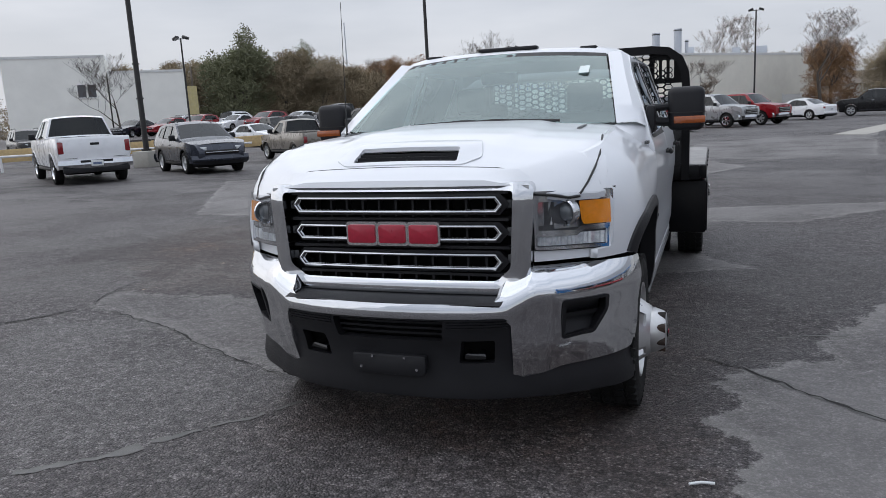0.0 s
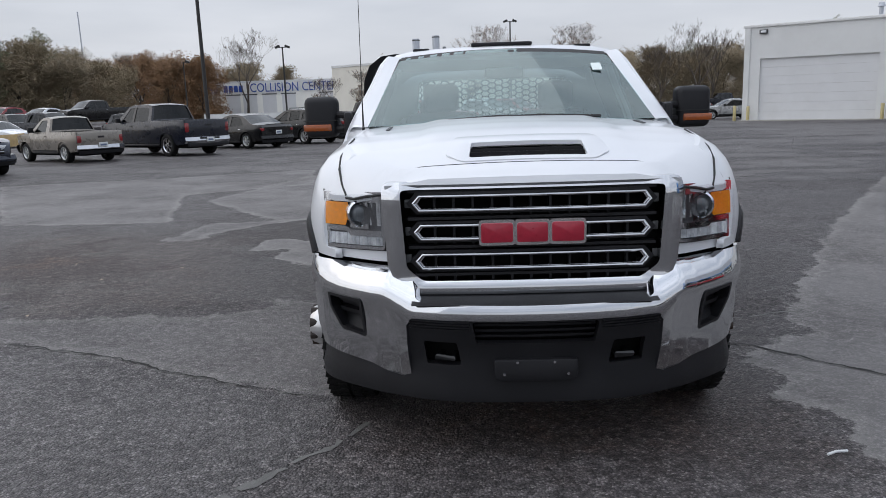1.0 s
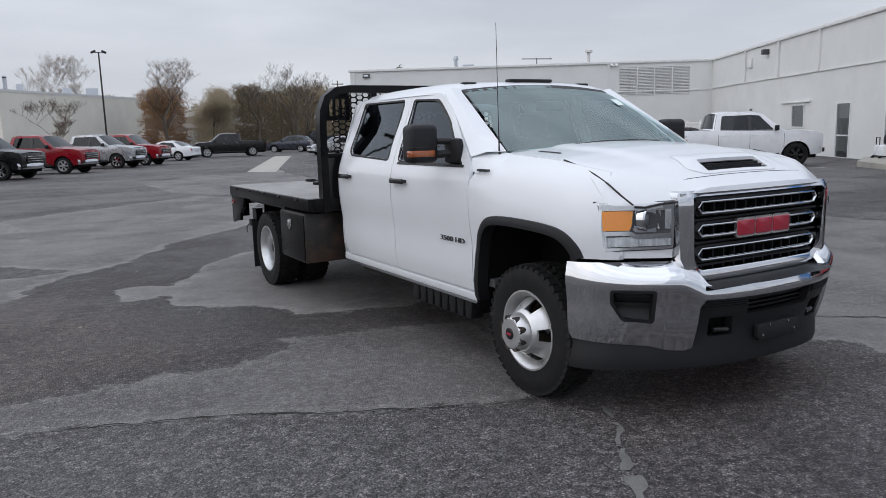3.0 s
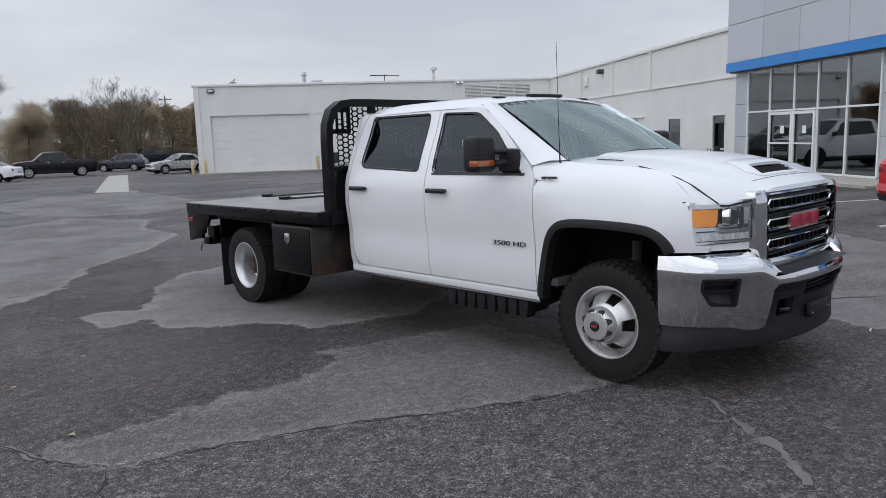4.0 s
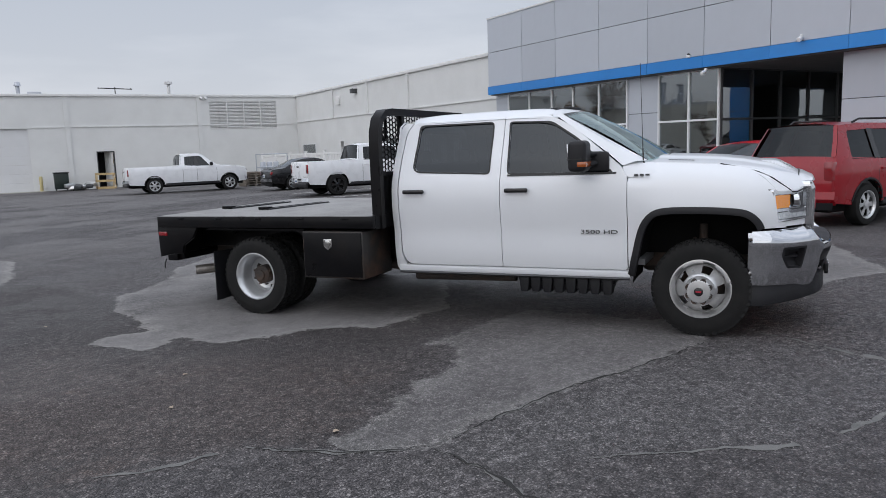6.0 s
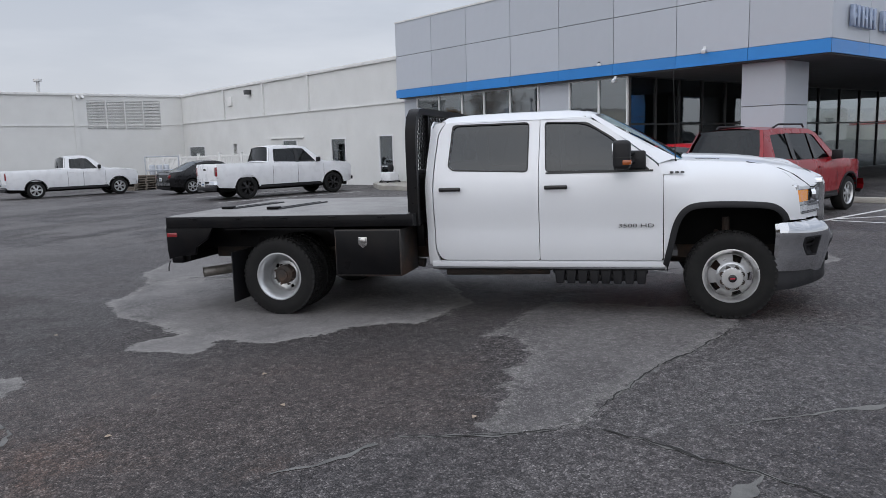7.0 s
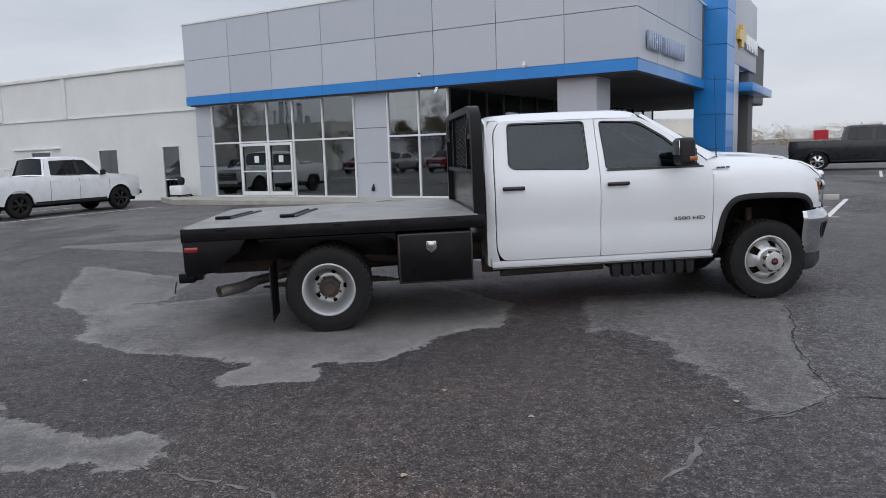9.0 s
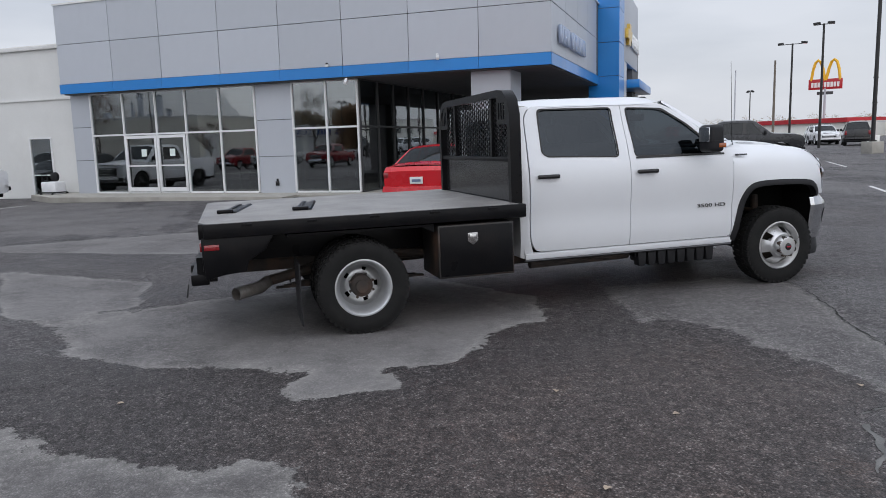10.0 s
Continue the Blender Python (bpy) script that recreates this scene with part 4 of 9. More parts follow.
        part("indicator_lens", sheet(rounded([(0.015, 1.008), (0.34, 1.010), (0.37, 1.03), (0.40, 1.110), (0.03, 1.107)], 0.012), (), 0.05, lambda a, z: lamp_pt(a, z, 0.012), lambda co: (0, 0.03, 0)), AMBER, lamp, "amber indicator")
        c = lamp_pt(0.58, 1.065, 0.0)
        aim = Matrix.Translation(c) @ Matrix.Rotation(radians(90 - s * 22), 4, "Z")
        part("projector_ring", moved(lathe([(0.058, 0.03), (0.060, -0.006), (0.053, -0.014), (0.044, 0.0), (0.040, 0.006)], 28), aim), CHROME, lamp)
        part("projector_lens", moved(lathe([(0.040, 0.006), (0.036, -0.006), (0.024, -0.015), (0.0, -0.019)], 28), aim), LENSGLASS, lamp, "dark glassy projector lens")
        part("reflector_lining", sheet(rounded([(0.40, 1.000), (0.72, 1.000), (0.72, 1.114), (0.43, 1.110)], 0.01), [[(0.58 + 0.20 * math.cos(2 * math.pi * k / 14), 1.060 + 0.046 * math.sin(2 * math.pi * k / 14)) for k in range(14)]], 0.04, lambda a, z: lamp_pt(a, z, 0.004), lambda co: (0, 0.04, 0)), CHROME, lamp, "bright reflector lining")
        part("lamp_gap", sheet(rounded([(-0.035, 0.898), (1.02, 0.912), (1.02, 1.168), (-0.035, 1.156)], 0.03), (), 0.06, lambda a, z: lamp_pt(min(1.0, max(a, 0.0)), z, -0.003) + Vector((s * (0.012 if a < 0 else 0.0), 0.02 if a < 0 else 0.0, 0)), lambda co: (0, 0.03, 0)), SEAL, truck)
        part("main_beam", sheet(rounded([(0.74, 1.018), (0.95, 1.018), (0.95, 1.125), (0.76, 1.118)], 0.01), (), 0.05, lambda a, z: lamp_pt(a, z, 0.004 + 0.006 * math.sin(a * 140)), lambda co: (0, 0.03, 0)), LAMPWHITE, lamp)
        part("running_lamp", sheet(rounded([(0.06, 0.924), (0.95, 0.934), (0.95, 0.983), (0.06, 0.973)], 0.01), (), 0.03, lambda a, z: lamp_pt(a, z, 0.004 + 0.004 * math.sin(a * 90)), lambda co: (0, 0.03, 0)), CLEARLENS, lamp)
        part("lamp_cover", sheet(rounded([(0.0, 0.915), (1.0, 0.925), (1.0, 1.156), (0.0, 1.142)], 0.03), (), 0.08, lambda a, z: lamp_pt(a, z, 0.026)), COVER, lamp, "clear lamp cover")
        part("lower_wing", sheet([(0, 0.866), (1, 0.866), (1, 0.915), (0, 0.902)], (), 0.05, lambda a, z: lamp_pt(a, z, -0.004 - 0.03 * max(0.0, 0.14 - a) / 0.14), lambda co: (0, 0.04, 0)), WHITE, truck)
        # fog slot
        part("fog_recess", sheet([(0.765, 0.52), (1.02, 0.52), (1.02, 0.72), (0.765, 0.72)], (), 0.03, lambda u, z: bumper_at(s * u, z, 0.016 + 0.054 * max(0.0, min(1.0, (z - 0.535) / 0.065)))), PLASTIC, truck)
        for zz in (0.676, 0.630):
            part("fog_slat", sheet([(0.80, zz - 0.010), (0.975, zz - 0.010), (0.985, zz + 0.008), (0.80, zz + 0.008)], (), 0.05, lambda u, z: bumper_at(s * u, z, 0.036), lambda co: (-s * 0.02, 0.03, 0)), PLASTIC, truck)
        part("fog_surround", sheet(rounded([(0.771, 0.710), (1.004, 0.710), (1.007, 0.638), (0.948, 0.541), (0.781, 0.526)], 0.018), [rounded([(0.788, 0.696), (0.988, 0.696), (0.990, 0.645), (0.938, 0.558), (0.797, 0.544)], 0.012)], 0.04, lambda u, z: bumper_at(s * u, z, -0.003), lambda co: (-s * 0.03, 0.05, 0)), PLASTIC, truck)
        # mirror
        mir = part("door_mirror", box(s * 1.045, s * 1.250, 0.845, 0.995, 1.335, 1.585, 0.04, 4), PLASTIC, truck, "black towing mirror")
        part("mirror_glass", box(s * 1.07, s * 1.225, 0.992, 1.002, 1.43, 1.56, 0.004), CHROME, mir)
        part("indicator_lens", join(box(s * 1.08, s * 1.2555, 0.838, 0.915, 1.375, 1.418, 0.008), ), AMBERDARK, mir, "smoked amber repeater")
        part("split_line", box(s * 1.043, s * 1.253, 0.842, 0.998, 1.436, 1.441), SEAL, mir)
        part("mirror_arm", join(tube([(s * 0.93, 0.80, 1.40), (s * 1.07, 0.90, 1.385)], 0.026, 10), tube([(s * 0.93, 0.80, 1.47), (s * 1.07, 0.90, 1.475)], 0.022, 10), box(s * 0.935, s * 0.985, 0.72, 0.90, 1.33, 1.49, 0.02)), PLASTIC, mir)
        part("door_badge", moved(text("3500 HD", 0.048, 0.006), Matrix.Translation((s * 0.992, 0.805, 0.815)) @ pose(0, 0, 0, 0, 0, s * 90) @ Matrix.Diagonal((1.75, 1, 1, 1))), BADGE, d2, "raised grey model number lettering")
        bars = [box(s * 0.955, s * 0.972, 0.40 + k * 0.045, 0.43 + k * 0.045, 1.285, 1.300) for k in range(3)]
        part("wing_badge", join(*bars), BADGE, truck)
        # underbody at this flank
        part("step_guard", join(*[moved(prism([(-0.05, 0.0), (0.05, 0.0), (0.035, -0.15), (-0.035, -0.15)], -0.05, 0.05, "X", 0.012), Matrix.Translation((s * 0.86, 0.76 + 0.105 * k, 0.435))) for k in range(8)],
                                box(s * 0.70, s * 0.88, 0.70, 1.56, 0.37, 0.435, 0.02), box(s * 0.62, s * 0.87, 0.74, 1.48, 0.30, 0.38, 0.03)), PLASTIC, truck, "ribbed black plastic under-sill guard")
        part("toolbox", box(s * 0.72, s * 1.25, 2.92, 3.585, 0.40, 0.845, 0.008), [RUSTY_PAINT if s < 0 else BEDSTEEL][0], truck, "black steel under-bed toolbox, rust-stained end")
        door = part("toolbox_door", box(s * 1.249, s * 1.262, 2.935, 3.57, 0.415, 0.832, 0.006), BEDSTEEL, truck, "gloss black lid")
        part("latch", join(prism(rounded([(-0.045, 0.05), (0.045, 0.05), (0.045, -0.02), (0.0, -0.055), (-0.045, -0.02)], 0.008), 0, 0.012, "X", 0.003)), STEEL, door, "bright paddle latch")
        door.children[0].data.transform(Matrix.Translation((s * 1.268 - (0.006 if s < 0 else 0.0), 3.29, 0.725)))
        part("latch_pad", box(s * 1.272, s * 1.282, 3.262, 3.318, 0.710, 0.765, 0.004), STEEL, door)
        wheel_front(truck, 0.868, s, 0)
        wheel_rear(truck, s)
        part("mud_flap", prism([(0.74, 0.115), (1.215, 0.115), (1.215, 0.62), (0.74, 0.62)], 4.665, 4.675, "Y") if s > 0 else moved(prism([(-1.215, 0.115), (-0.74, 0.115), (-0.74, 0.62), (-1.215, 0.62)], 4.665, 4.675, "Y"), pose(0, 0.05, 0, 0, 0, 0)), PLASTIC, truck, "hanging black mud flap")
        part("frame_rail", box(s * 0.38, s * 0.46, -0.55, 5.35, 0.47, 0.64, 0.01), RUST, truck)
        part("coil_strut", join(tube([(s * 0.62, 0.02, 0.42), (s * 0.60, 0.02, 0.86)], 0.035, 10), tube([(s * 0.45, -0.15, 0.60), (s * 0.80, 0.0, 0.52)], 0.025, 8), tube([(s * 0.45, 0.22, 0.58), (s * 0.80, 0.02, 0.52)], 0.025, 8), tube([(s * 0.50, 0.1, 0.72), (s * 0.82, 0.03, 0.70)], 0.02, 8)), RUST, truck)
        part("tow_hook", join(tube([bumper_at(s * 0.43, 0.475, 0.10), bumper_at(s * 0.43, 0.475, 0.03), bumper_at(s * 0.35, 0.475, 0.03), bumper_at(s * 0.35, 0.475, 0.10)], 0.014, 8)), BLACK, truck)
        part("wiper", tube([(s * 0.10 - 0.25, 0.335, 1.425), (s * 0.10 + 0.05, 0.36, 1.44), (s * 0.10 + 0.40, 0.42, 1.425)], 0.011, 6), SEAL, truck)
        part("tail_side", moved(prism([(5.44, 0.875), (5.425, 0.555), (5.28, 0.585), (5.12, 0.60), (5.10, 0.68), (4.97, 0.76), (4.90, 0.875)], s * 1.20, s * 1.235, "X", 0.004), Matrix()), BEDSTEEL, truck)
        part("tail_lamp", box(s * 1.228, s * 1.244, 5.31, 5.425, 0.78, 0.825, 0.006), REDLENS, truck, "red side marker lamp")
        part("tail_lamp_rear", box(s * 0.86, s * 1.12, 5.44, 5.46, 0.76, 0.83, 0.006), REDLENS, truck)
        part("rear_corner_post", box(s * 1.05, s * 1.23, 5.37, 5.44, 0.62, 0.87, 0.006), BEDSTEEL, truck)
        # rack post with a bent shoulder
        pts = [(s * 1.085, 2.83, 0.86), (s * 1.085, 2.83, 1.60), (s * 1.075, 2.83, 1.74), (s * 1.03, 2.83, 1.85), (s * 0.94, 2.83, 1.915), (s * 0.82, 2.83, 1.93), (0, 2.83, 1.93)]
        row = []
        for i, p in enumerate(pts):
            a, b = Vector(pts[max(0, i - 1)]), Vector(pts[min(len(pts) - 1, i + 1)])
            w = (b - a).normalized()
            nrm = Vector((w.z, 0, -w.x)) * 0.032
            p = Vector(p)
            row.append([p + nrm + Vector((0, -0.05, 0)), p + nrm + Vector((0, 0.05, 0)), p - nrm + Vector((0, 0.05, 0)), p - nrm + Vector((0, -0.05, 0))])
        part("rack_post", loft(row, close=True), BEDSTEEL, truck, "bent black steel rack post")
        slots = [rounded([(x0, 1.70), (x0 + 0.035, 1.70), (x0 + 0.035, 1.85), (x0, 1.85)], 0.017, 4) for x0 in (0.83, 0.89, 0.95)]
        part("rack_corner_plate", sheet(rounded([(0.79, 1.66), (1.06, 1.66), (1.05, 1.78), (0.98, 1.89), (0.88, 1.91), (0.79, 1.91)], 0.02), slots, 0.08, lambda x, z: Vector((s * x, 2.875, z)), lambda co: (0, -0.008, 0)), BEDSTEEL, truck)

    mirror_pair(flank)

    # bonnet, scoop, screen
    edge = [(-0.80, 0.50), (-0.802, 0.36), (-0.805, -0.10), (-0.835, -0.30), (-0.872, -0.46), (-0.874, -0.53), (-0.845, -0.568), (-0.742, -0.668), (-0.615, -0.738), (-0.58, -0.748), (-0.30, -0.756), (0, -0.758)]
    outline = edge + [(-x, y) for x, y in edge[::-1][1:]] + [(0.45, 0.40), (0, 0.36), (-0.45, 0.40)]
    nose = sorted((abs(x), y) for x, y in edge if y < -0.5)

    def wing_top(x, y):
        lo, hi = 1.05, 1.45
        for _ in range(24):
            mid = (lo + hi) / 2
            lo, hi = (mid, hi) if fender_x(y, mid) > x else (lo, mid)
        return lo + 0.005

    def soft_min(a, b, k):
        h = max(k - abs(a - b), 0.0) / k
        return min(a, b) - h * h * k * 0.25

    def bz(x, y):
        a = abs(x)
        z = hood_z(x, y) - 0.10 * max(0.0, a - 0.80)
        if y < 0.0:
            z = soft_min(z, wing_top(a, y) + 0.25 * max(0.0, y + 0.25), 0.05)
        if a > 0.57:
            lead = y - lerp_table(nose, a)
            z = soft_min(z, 1.163 + 1.15 * max(0.0, lead) ** 0.82 + 0.3 * max(0.0, 0.62 - a), 0.045)
        return Vector((x, y, z))
    rise = lambda x, y: 0.022 * max(0.0, min(1.0, (y + 0.645) / 0.10)) * max(0.0, min(1.0, (-0.40 - y) / 0.13)) ** 1.3 * max(0.0, min(1.0, (0.345 - abs(x)) / 0.07))
    under = [(-0.27, -0.645), (0.27, -0.645), (0.26, -0.49), (-0.26, -0.49)]
    part("bonnet", sheet(outline, [under], 0.04, bz, lambda co: (0, 0, -0.025)), WHITE, truck, "white bonnet with a raised centre")
    for s in (-1, 1):
        seam = [(s * x, y) for x, y in ((0.806, -0.12), (0.822, -0.28), (0.832, -0.40), (0.826, -0.50), (0.806, -0.575), (0.782, -0.630))]
        part("bonnet_seam", tube([bz(x, y) + Vector((0, 0, 0.002)) for x, y in seam], 0.005, 6), SEAL, truck)
        part("bonnet_gap", tube([bz(s * x, y) + Vector((0, -0.006, -0.004)) for x, y in ((0.782, -0.632), (0.742, -0.668), (0.68, -0.705), (0.615, -0.738))], 0.006, 6), SEAL, truck)
        part("bonnet_lettering", join(*[moved(box(-0.011, 0.011, -0.009, 0.009, 0, 0.005, 0.002), Matrix.Translation(bz(s * 0.66 + 0.0, 0.10 + 0.026 * k) + Vector((0, 0, 0.001)))) for k in range(8)]), BADGE, truck)
    part("bonnet_front_gap", tube([bz(-0.56 + 0.112 * k, lerp_table(nose, abs(-0.56 + 0.112 * k)) + 0.070) + Vector((0, 0, 0.003)) for k in range(11)], 0.005, 6), SEAL, truck)
    bezel = rounded([(-0.355, -0.600), (-0.285, -0.662), (0.285, -0.662), (0.355, -0.600), (0.30, -0.40), (-0.30, -0.40)], 0.03)
    mouth = rounded([(-0.25, -0.640), (0.25, -0.640), (0.238, -0.548), (-0.238, -0.548)], 0.012)
    scoop_z = lambda x, y: hood_z(x, y) + 0.005 + rise(x, y)
    scoop = part("bonnet_scoop", sheet(bezel, [mouth], 0.03, lambda x, y: Vector((x, y, scoop_z(x, y))), lambda co: (0, 0, -0.018)), WHITE, truck)
    # near-black sheet paints the shade inside the scoop
    part("scoop_floor", sheet([(-0.27, -0.65), (0.27, -0.65), (0.27, -0.48), (-0.27, -0.48)], (), 0.1, lambda x, y: Vector((x, y, hood_z(x, y) - 0.04))), DARK, scoop)
    for y in (-0.620, -0.596, -0.572):
        part("scoop_slat", moved(box(-0.245, 0.245, -0.004, 0.004, -0.012, 0.003), Matrix.Translation((0, y, scoop_z(0, y) - 0.016))), PLASTIC, scoop)
    for x in (-0.16, -0.08, 0.0, 0.08, 0.16):
        part("scoop_rib", moved(box(-0.003, 0.003, -0.045, 0.045, -0.012, 0.0), Matrix.Translation((x, -0.595, scoop_z(x, -0.595) - 0.02)) @ pose(0, 0, 0, 27)), PLASTIC, scoop)
    part("cowl", loft([[(x, 0.30 + 0.12 * (abs(x) / 0.8) ** 2, 1.392), (x, 0.38 + 0.10 * (abs(x) / 0.8) ** 2, 1.400), (x, 0.50 + 0.02 * (abs(x) / 0.8) ** 2, 1.385)] for x in [-0.80 + 0.1 * k for k in range(17)]]), PLASTIC, truck)
    rows = []
    for j in range(9):
        t = j / 8
        wx = 0.80 - 0.145 * t
        rows.append([(wx * a, 0.345 + 0.79 * t + (0.09 - 0.045 * t) * a * a - 0.012 * math.sin(math.pi * t), 1.405 + 0.452 * t - 0.035 * t * a * a + 0.012 * math.sin(math.pi * t)) for a in [k / 8 - 1 for k in range(17)]])
    part("windscreen", loft(rows), SCREEN, truck, "curved clear windscreen")
    part("screen_shade_band", loft([[(p[0], p[1] + 0.004, p[2] + 0.002) for p in r] for r in (rows[8], [tuple(0.5 * (a + b) for a, b in zip(p, q)) for p, q in zip(rows[8], rows[7])])]), SEAL, truck)
    part("cab_back", sheet([(-0.96, 0.46), (0.96, 0.46), (0.97, 1.30), (0.80, 1.78), (0.70, 1.83), (-0.70, 1.83), (-0.80, 1.78), (-0.97, 1.30)], [rounded([(-0.66, 1.36), (0.66, 1.36), (0.62, 1.72), (-0.62, 1.72)], 0.05)], 0.12, lambda x, z: Vector((x, 2.735 - 0.03 * (abs(x)) ** 2, z)), lambda co: (0, -0.02, 0)), WHITE, truck)
    part("back_window", sheet(rounded([(-0.67, 1.35), (0.67, 1.35), (0.63, 1.73), (-0.63, 1.73)], 0.05), (), 0.2, lambda x, z: Vector((x, 2.725 - 0.03 * x * x, z))), BACKGLASS, truck, "clear back glass")
    part("sticker", sheet([(0.50, 0.62), (0.56, 0.62), (0.56, 0.72), (0.50, 0.72)], (), 0.1, lambda a, t: Vector((a + 0.03, 0.345 + 0.79 * t + 0.03 + 0.004, 1.405 + 0.452 * t + 0.012))), PAPER, truck)
    aer = part("aerial", tube([(-0.835, 0.46, 1.36), (-0.835, 0.47, 1.41), (-0.835, 0.475, 1.60), (-0.832, 0.49, 2.18)], [0.012, 0.006, 0.0025, 0.0018], 6), SEAL, truck, "thin black whip aerial")

    # cab inside
    part("cab_floor", box(-0.90, 0.90, 0.45, 2.68, 0.55, 0.60), INTERIOR, truck)
    part("firewall", box(-0.78, 0.78, 0.52, 0.56, 0.60, 1.36), DARK, truck)
    part("dashboard", moved(box(-0.80, 0.80, 0.50, 0.80, 1.12, 1.37, 0.05, 3), Matrix()), INTERIOR, truck, "dark grey dashboard")
    part("steering_wheel", moved(join(lathe([(0.19, 0.012), (0.205, 0.0), (0.19, -0.012), (0.175, 0.0), (0.19, 0.012)], 28), box(-0.012, 0.012, -0.18, 0.18, -0.02, 0.02), lathe([(0.06, -0.02), (0.06, 0.02), (0, 0.02)], 16)), Matrix.Translation((0.40, 0.92, 1.22)) @ Matrix.Rotation(radians(90), 4, "Z") @ Matrix.Rotation(radians(25), 4, "Y")), PLASTIC, truck)
    for x in (-0.42, 0.42):
        part("front_seat", join(box(x - 0.26, x + 0.26, 1.02, 1.55, 0.72, 0.90, 0.06, 3), moved(box(x - 0.26, x + 0.26, -0.08, 0.08, 0.0, 0.66, 0.07, 3), Matrix.Translation((0, 1.60, 0.82)) @ pose(0, 0, 0, -14)), moved(box(x - 0.13, x + 0.13, -0.05, 0.05, 0.0, 0.20, 0.045, 3), Matrix.Translation((0, 1.77, 1.47)) @ pose(0, 0, 0, -8))), INTERIOR, truck)
    part("rear_bench", join(box(-0.80, 0.80, 2.00, 2.48, 0.72, 0.92, 0.06, 3), moved(box(-0.80, 0.80, -0.08, 0.08, 0.0, 0.58, 0.06, 3), Matrix.Translation((0, 2.54, 0.85)) @ pose(0, 0, 0, -10)), *[moved(box(x - 0.12, x + 0.12, -0.05, 0.05, 0, 0.13, 0.04, 3), Matrix.Translation((0, 2.64, 1.43))) for x in (-0.5, 0.5)]), INTERIOR, truck)
    part("inside_mirror", moved(box(-0.12, 0.12, -0.02, 0.02, -0.035, 0.035, 0.015, 2), Matrix.Translation((0, 1.02, 1.70))), PLASTIC, truck)
    part("headlining", box(-0.74, 0.74, 1.25, 2.66, 1.80, 1.82), LINING, truck)

    # grille
    outer = [(-0.617, 1.172), (-0.611, 1.190), (-0.596, 1.201), (-0.574, 1.204), (0.574, 1.204), (0.596, 1.201), (0.611, 1.190), (0.617, 1.172), (0.600, 0.860), (0.580, 0.815), (0.500, 0.742), (0.470, 0.735), (-0.470, 0.735), (-0.500, 0.742), (-0.580, 0.815), (-0.600, 0.860)]
    inner = rounded([(-0.538, 1.172), (0.538, 1.172), (0.520, 0.850), (0.455, 0.790), (-0.455, 0.790), (-0.520, 0.850)], 0.02)
    gy = lambda x, z: -0.800 + 0.10 * abs(x) ** 2.2 + 0.07 * max(0.0, z - 1.15) / 0.1 * 0.6 + 0.10 * (1.0 - z) * 0.12
    part("grille_surround", sheet(outer, [inner], 0.025, lambda x, z: Vector((x, gy(x, z) - 0.004 - 0.022 * math.sin(min(1, max(0, (abs(x) - 0.47) / 0.15)) * math.pi) - 0.012 - 0.12 * max(0.0, min(0.037, z - 0.735)) + 0.8 * max(0.0, min(0.02, z - 0.772)), z)), lambda co: (0, 0.075, 0)), CHROME, truck, "broad chrome grille surround")
    head = []
    for k in range(21):
        x = -0.600 + 1.20 * k / 20
        a = min(abs(x), 0.562)
        e = max(0.0, abs(x) - 0.562) / 0.038
        ny = lerp_table(nose, a)
        at = lambda back, up: bz(math.copysign(a, x), ny + back) + Vector((x - math.copysign(a, x), 0, up - 0.028 * e * e))
        low = Vector((x, gy(x, 1.190) - 0.024, 1.192))
        head.append([low + Vector((0, 0.02, -0.002)), low, low.lerp(at(0.0, 0.004) + Vector((0, -0.02, 0)), 0.5) + Vector((0, -0.004, 0.004)), at(0.002, 0.006), at(0.035, 0.009), at(0.062, 0.008), at(0.066, -0.004)])
    part("grille_header", loft(head), WHITE, truck, "white painted panel over the grille")
    for k in range(3):
        for sx in (-1, 1):
            part("grille_mesh_end", box(sx * 0.500, sx * 0.522, gy(0.5, 1.0) + 0.018, gy(0.5, 1.0) + 0.03, 0.865 + 0.115 * k, 0.900 + 0.115 * k, 0.003), GREYPLASTIC, truck)
    # near-black sheet paints shaded depth behind the grille bars
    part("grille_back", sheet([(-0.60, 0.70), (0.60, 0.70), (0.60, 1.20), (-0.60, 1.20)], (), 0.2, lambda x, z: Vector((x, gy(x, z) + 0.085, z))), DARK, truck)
    for k, (z0, z1) in enumerate(((1.085, 1.144), (0.966, 1.023), (0.842, 0.901))):
        w = 0.485 - 0.004 * k
        zm = (z0 + z1) / 2
        ring = [(-w, zm), (-w + 0.025, z1), (w - 0.025, z1), (w, zm), (w - 0.025, z0), (-w + 0.025, z0)]
        t = 0.007
        hole = [(-w + 0.017, zm), (-w + 0.033, z1 - t), (w - 0.033, z1 - t), (w - 0.017, zm), (w - 0.033, z0 + t), (-w + 0.033, z0 + t)]
        path = []
        for p, q in zip(ring, ring[1:] + ring[:1]):
            cuts = max(1, int(abs(q[0] - p[0]) / 0.12))
            path += [(p[0] + (q[0] - p[0]) * c / cuts, p[1] + (q[1] - p[1]) * c / cuts) for c in range(cuts)]
        path.append(path[0])
        part("grille_bar", join(tube([(x, gy(x, z) - 0.002, z) for x, z in path], 0.0072, 8, False), sheet(ring, [hole], 0.12, lambda x, z: Vector((x, gy(x, z) + 0.004, z)), lambda co: (0, 0.035, 0))), CHROME, truck, "chrome-edged grille bar")
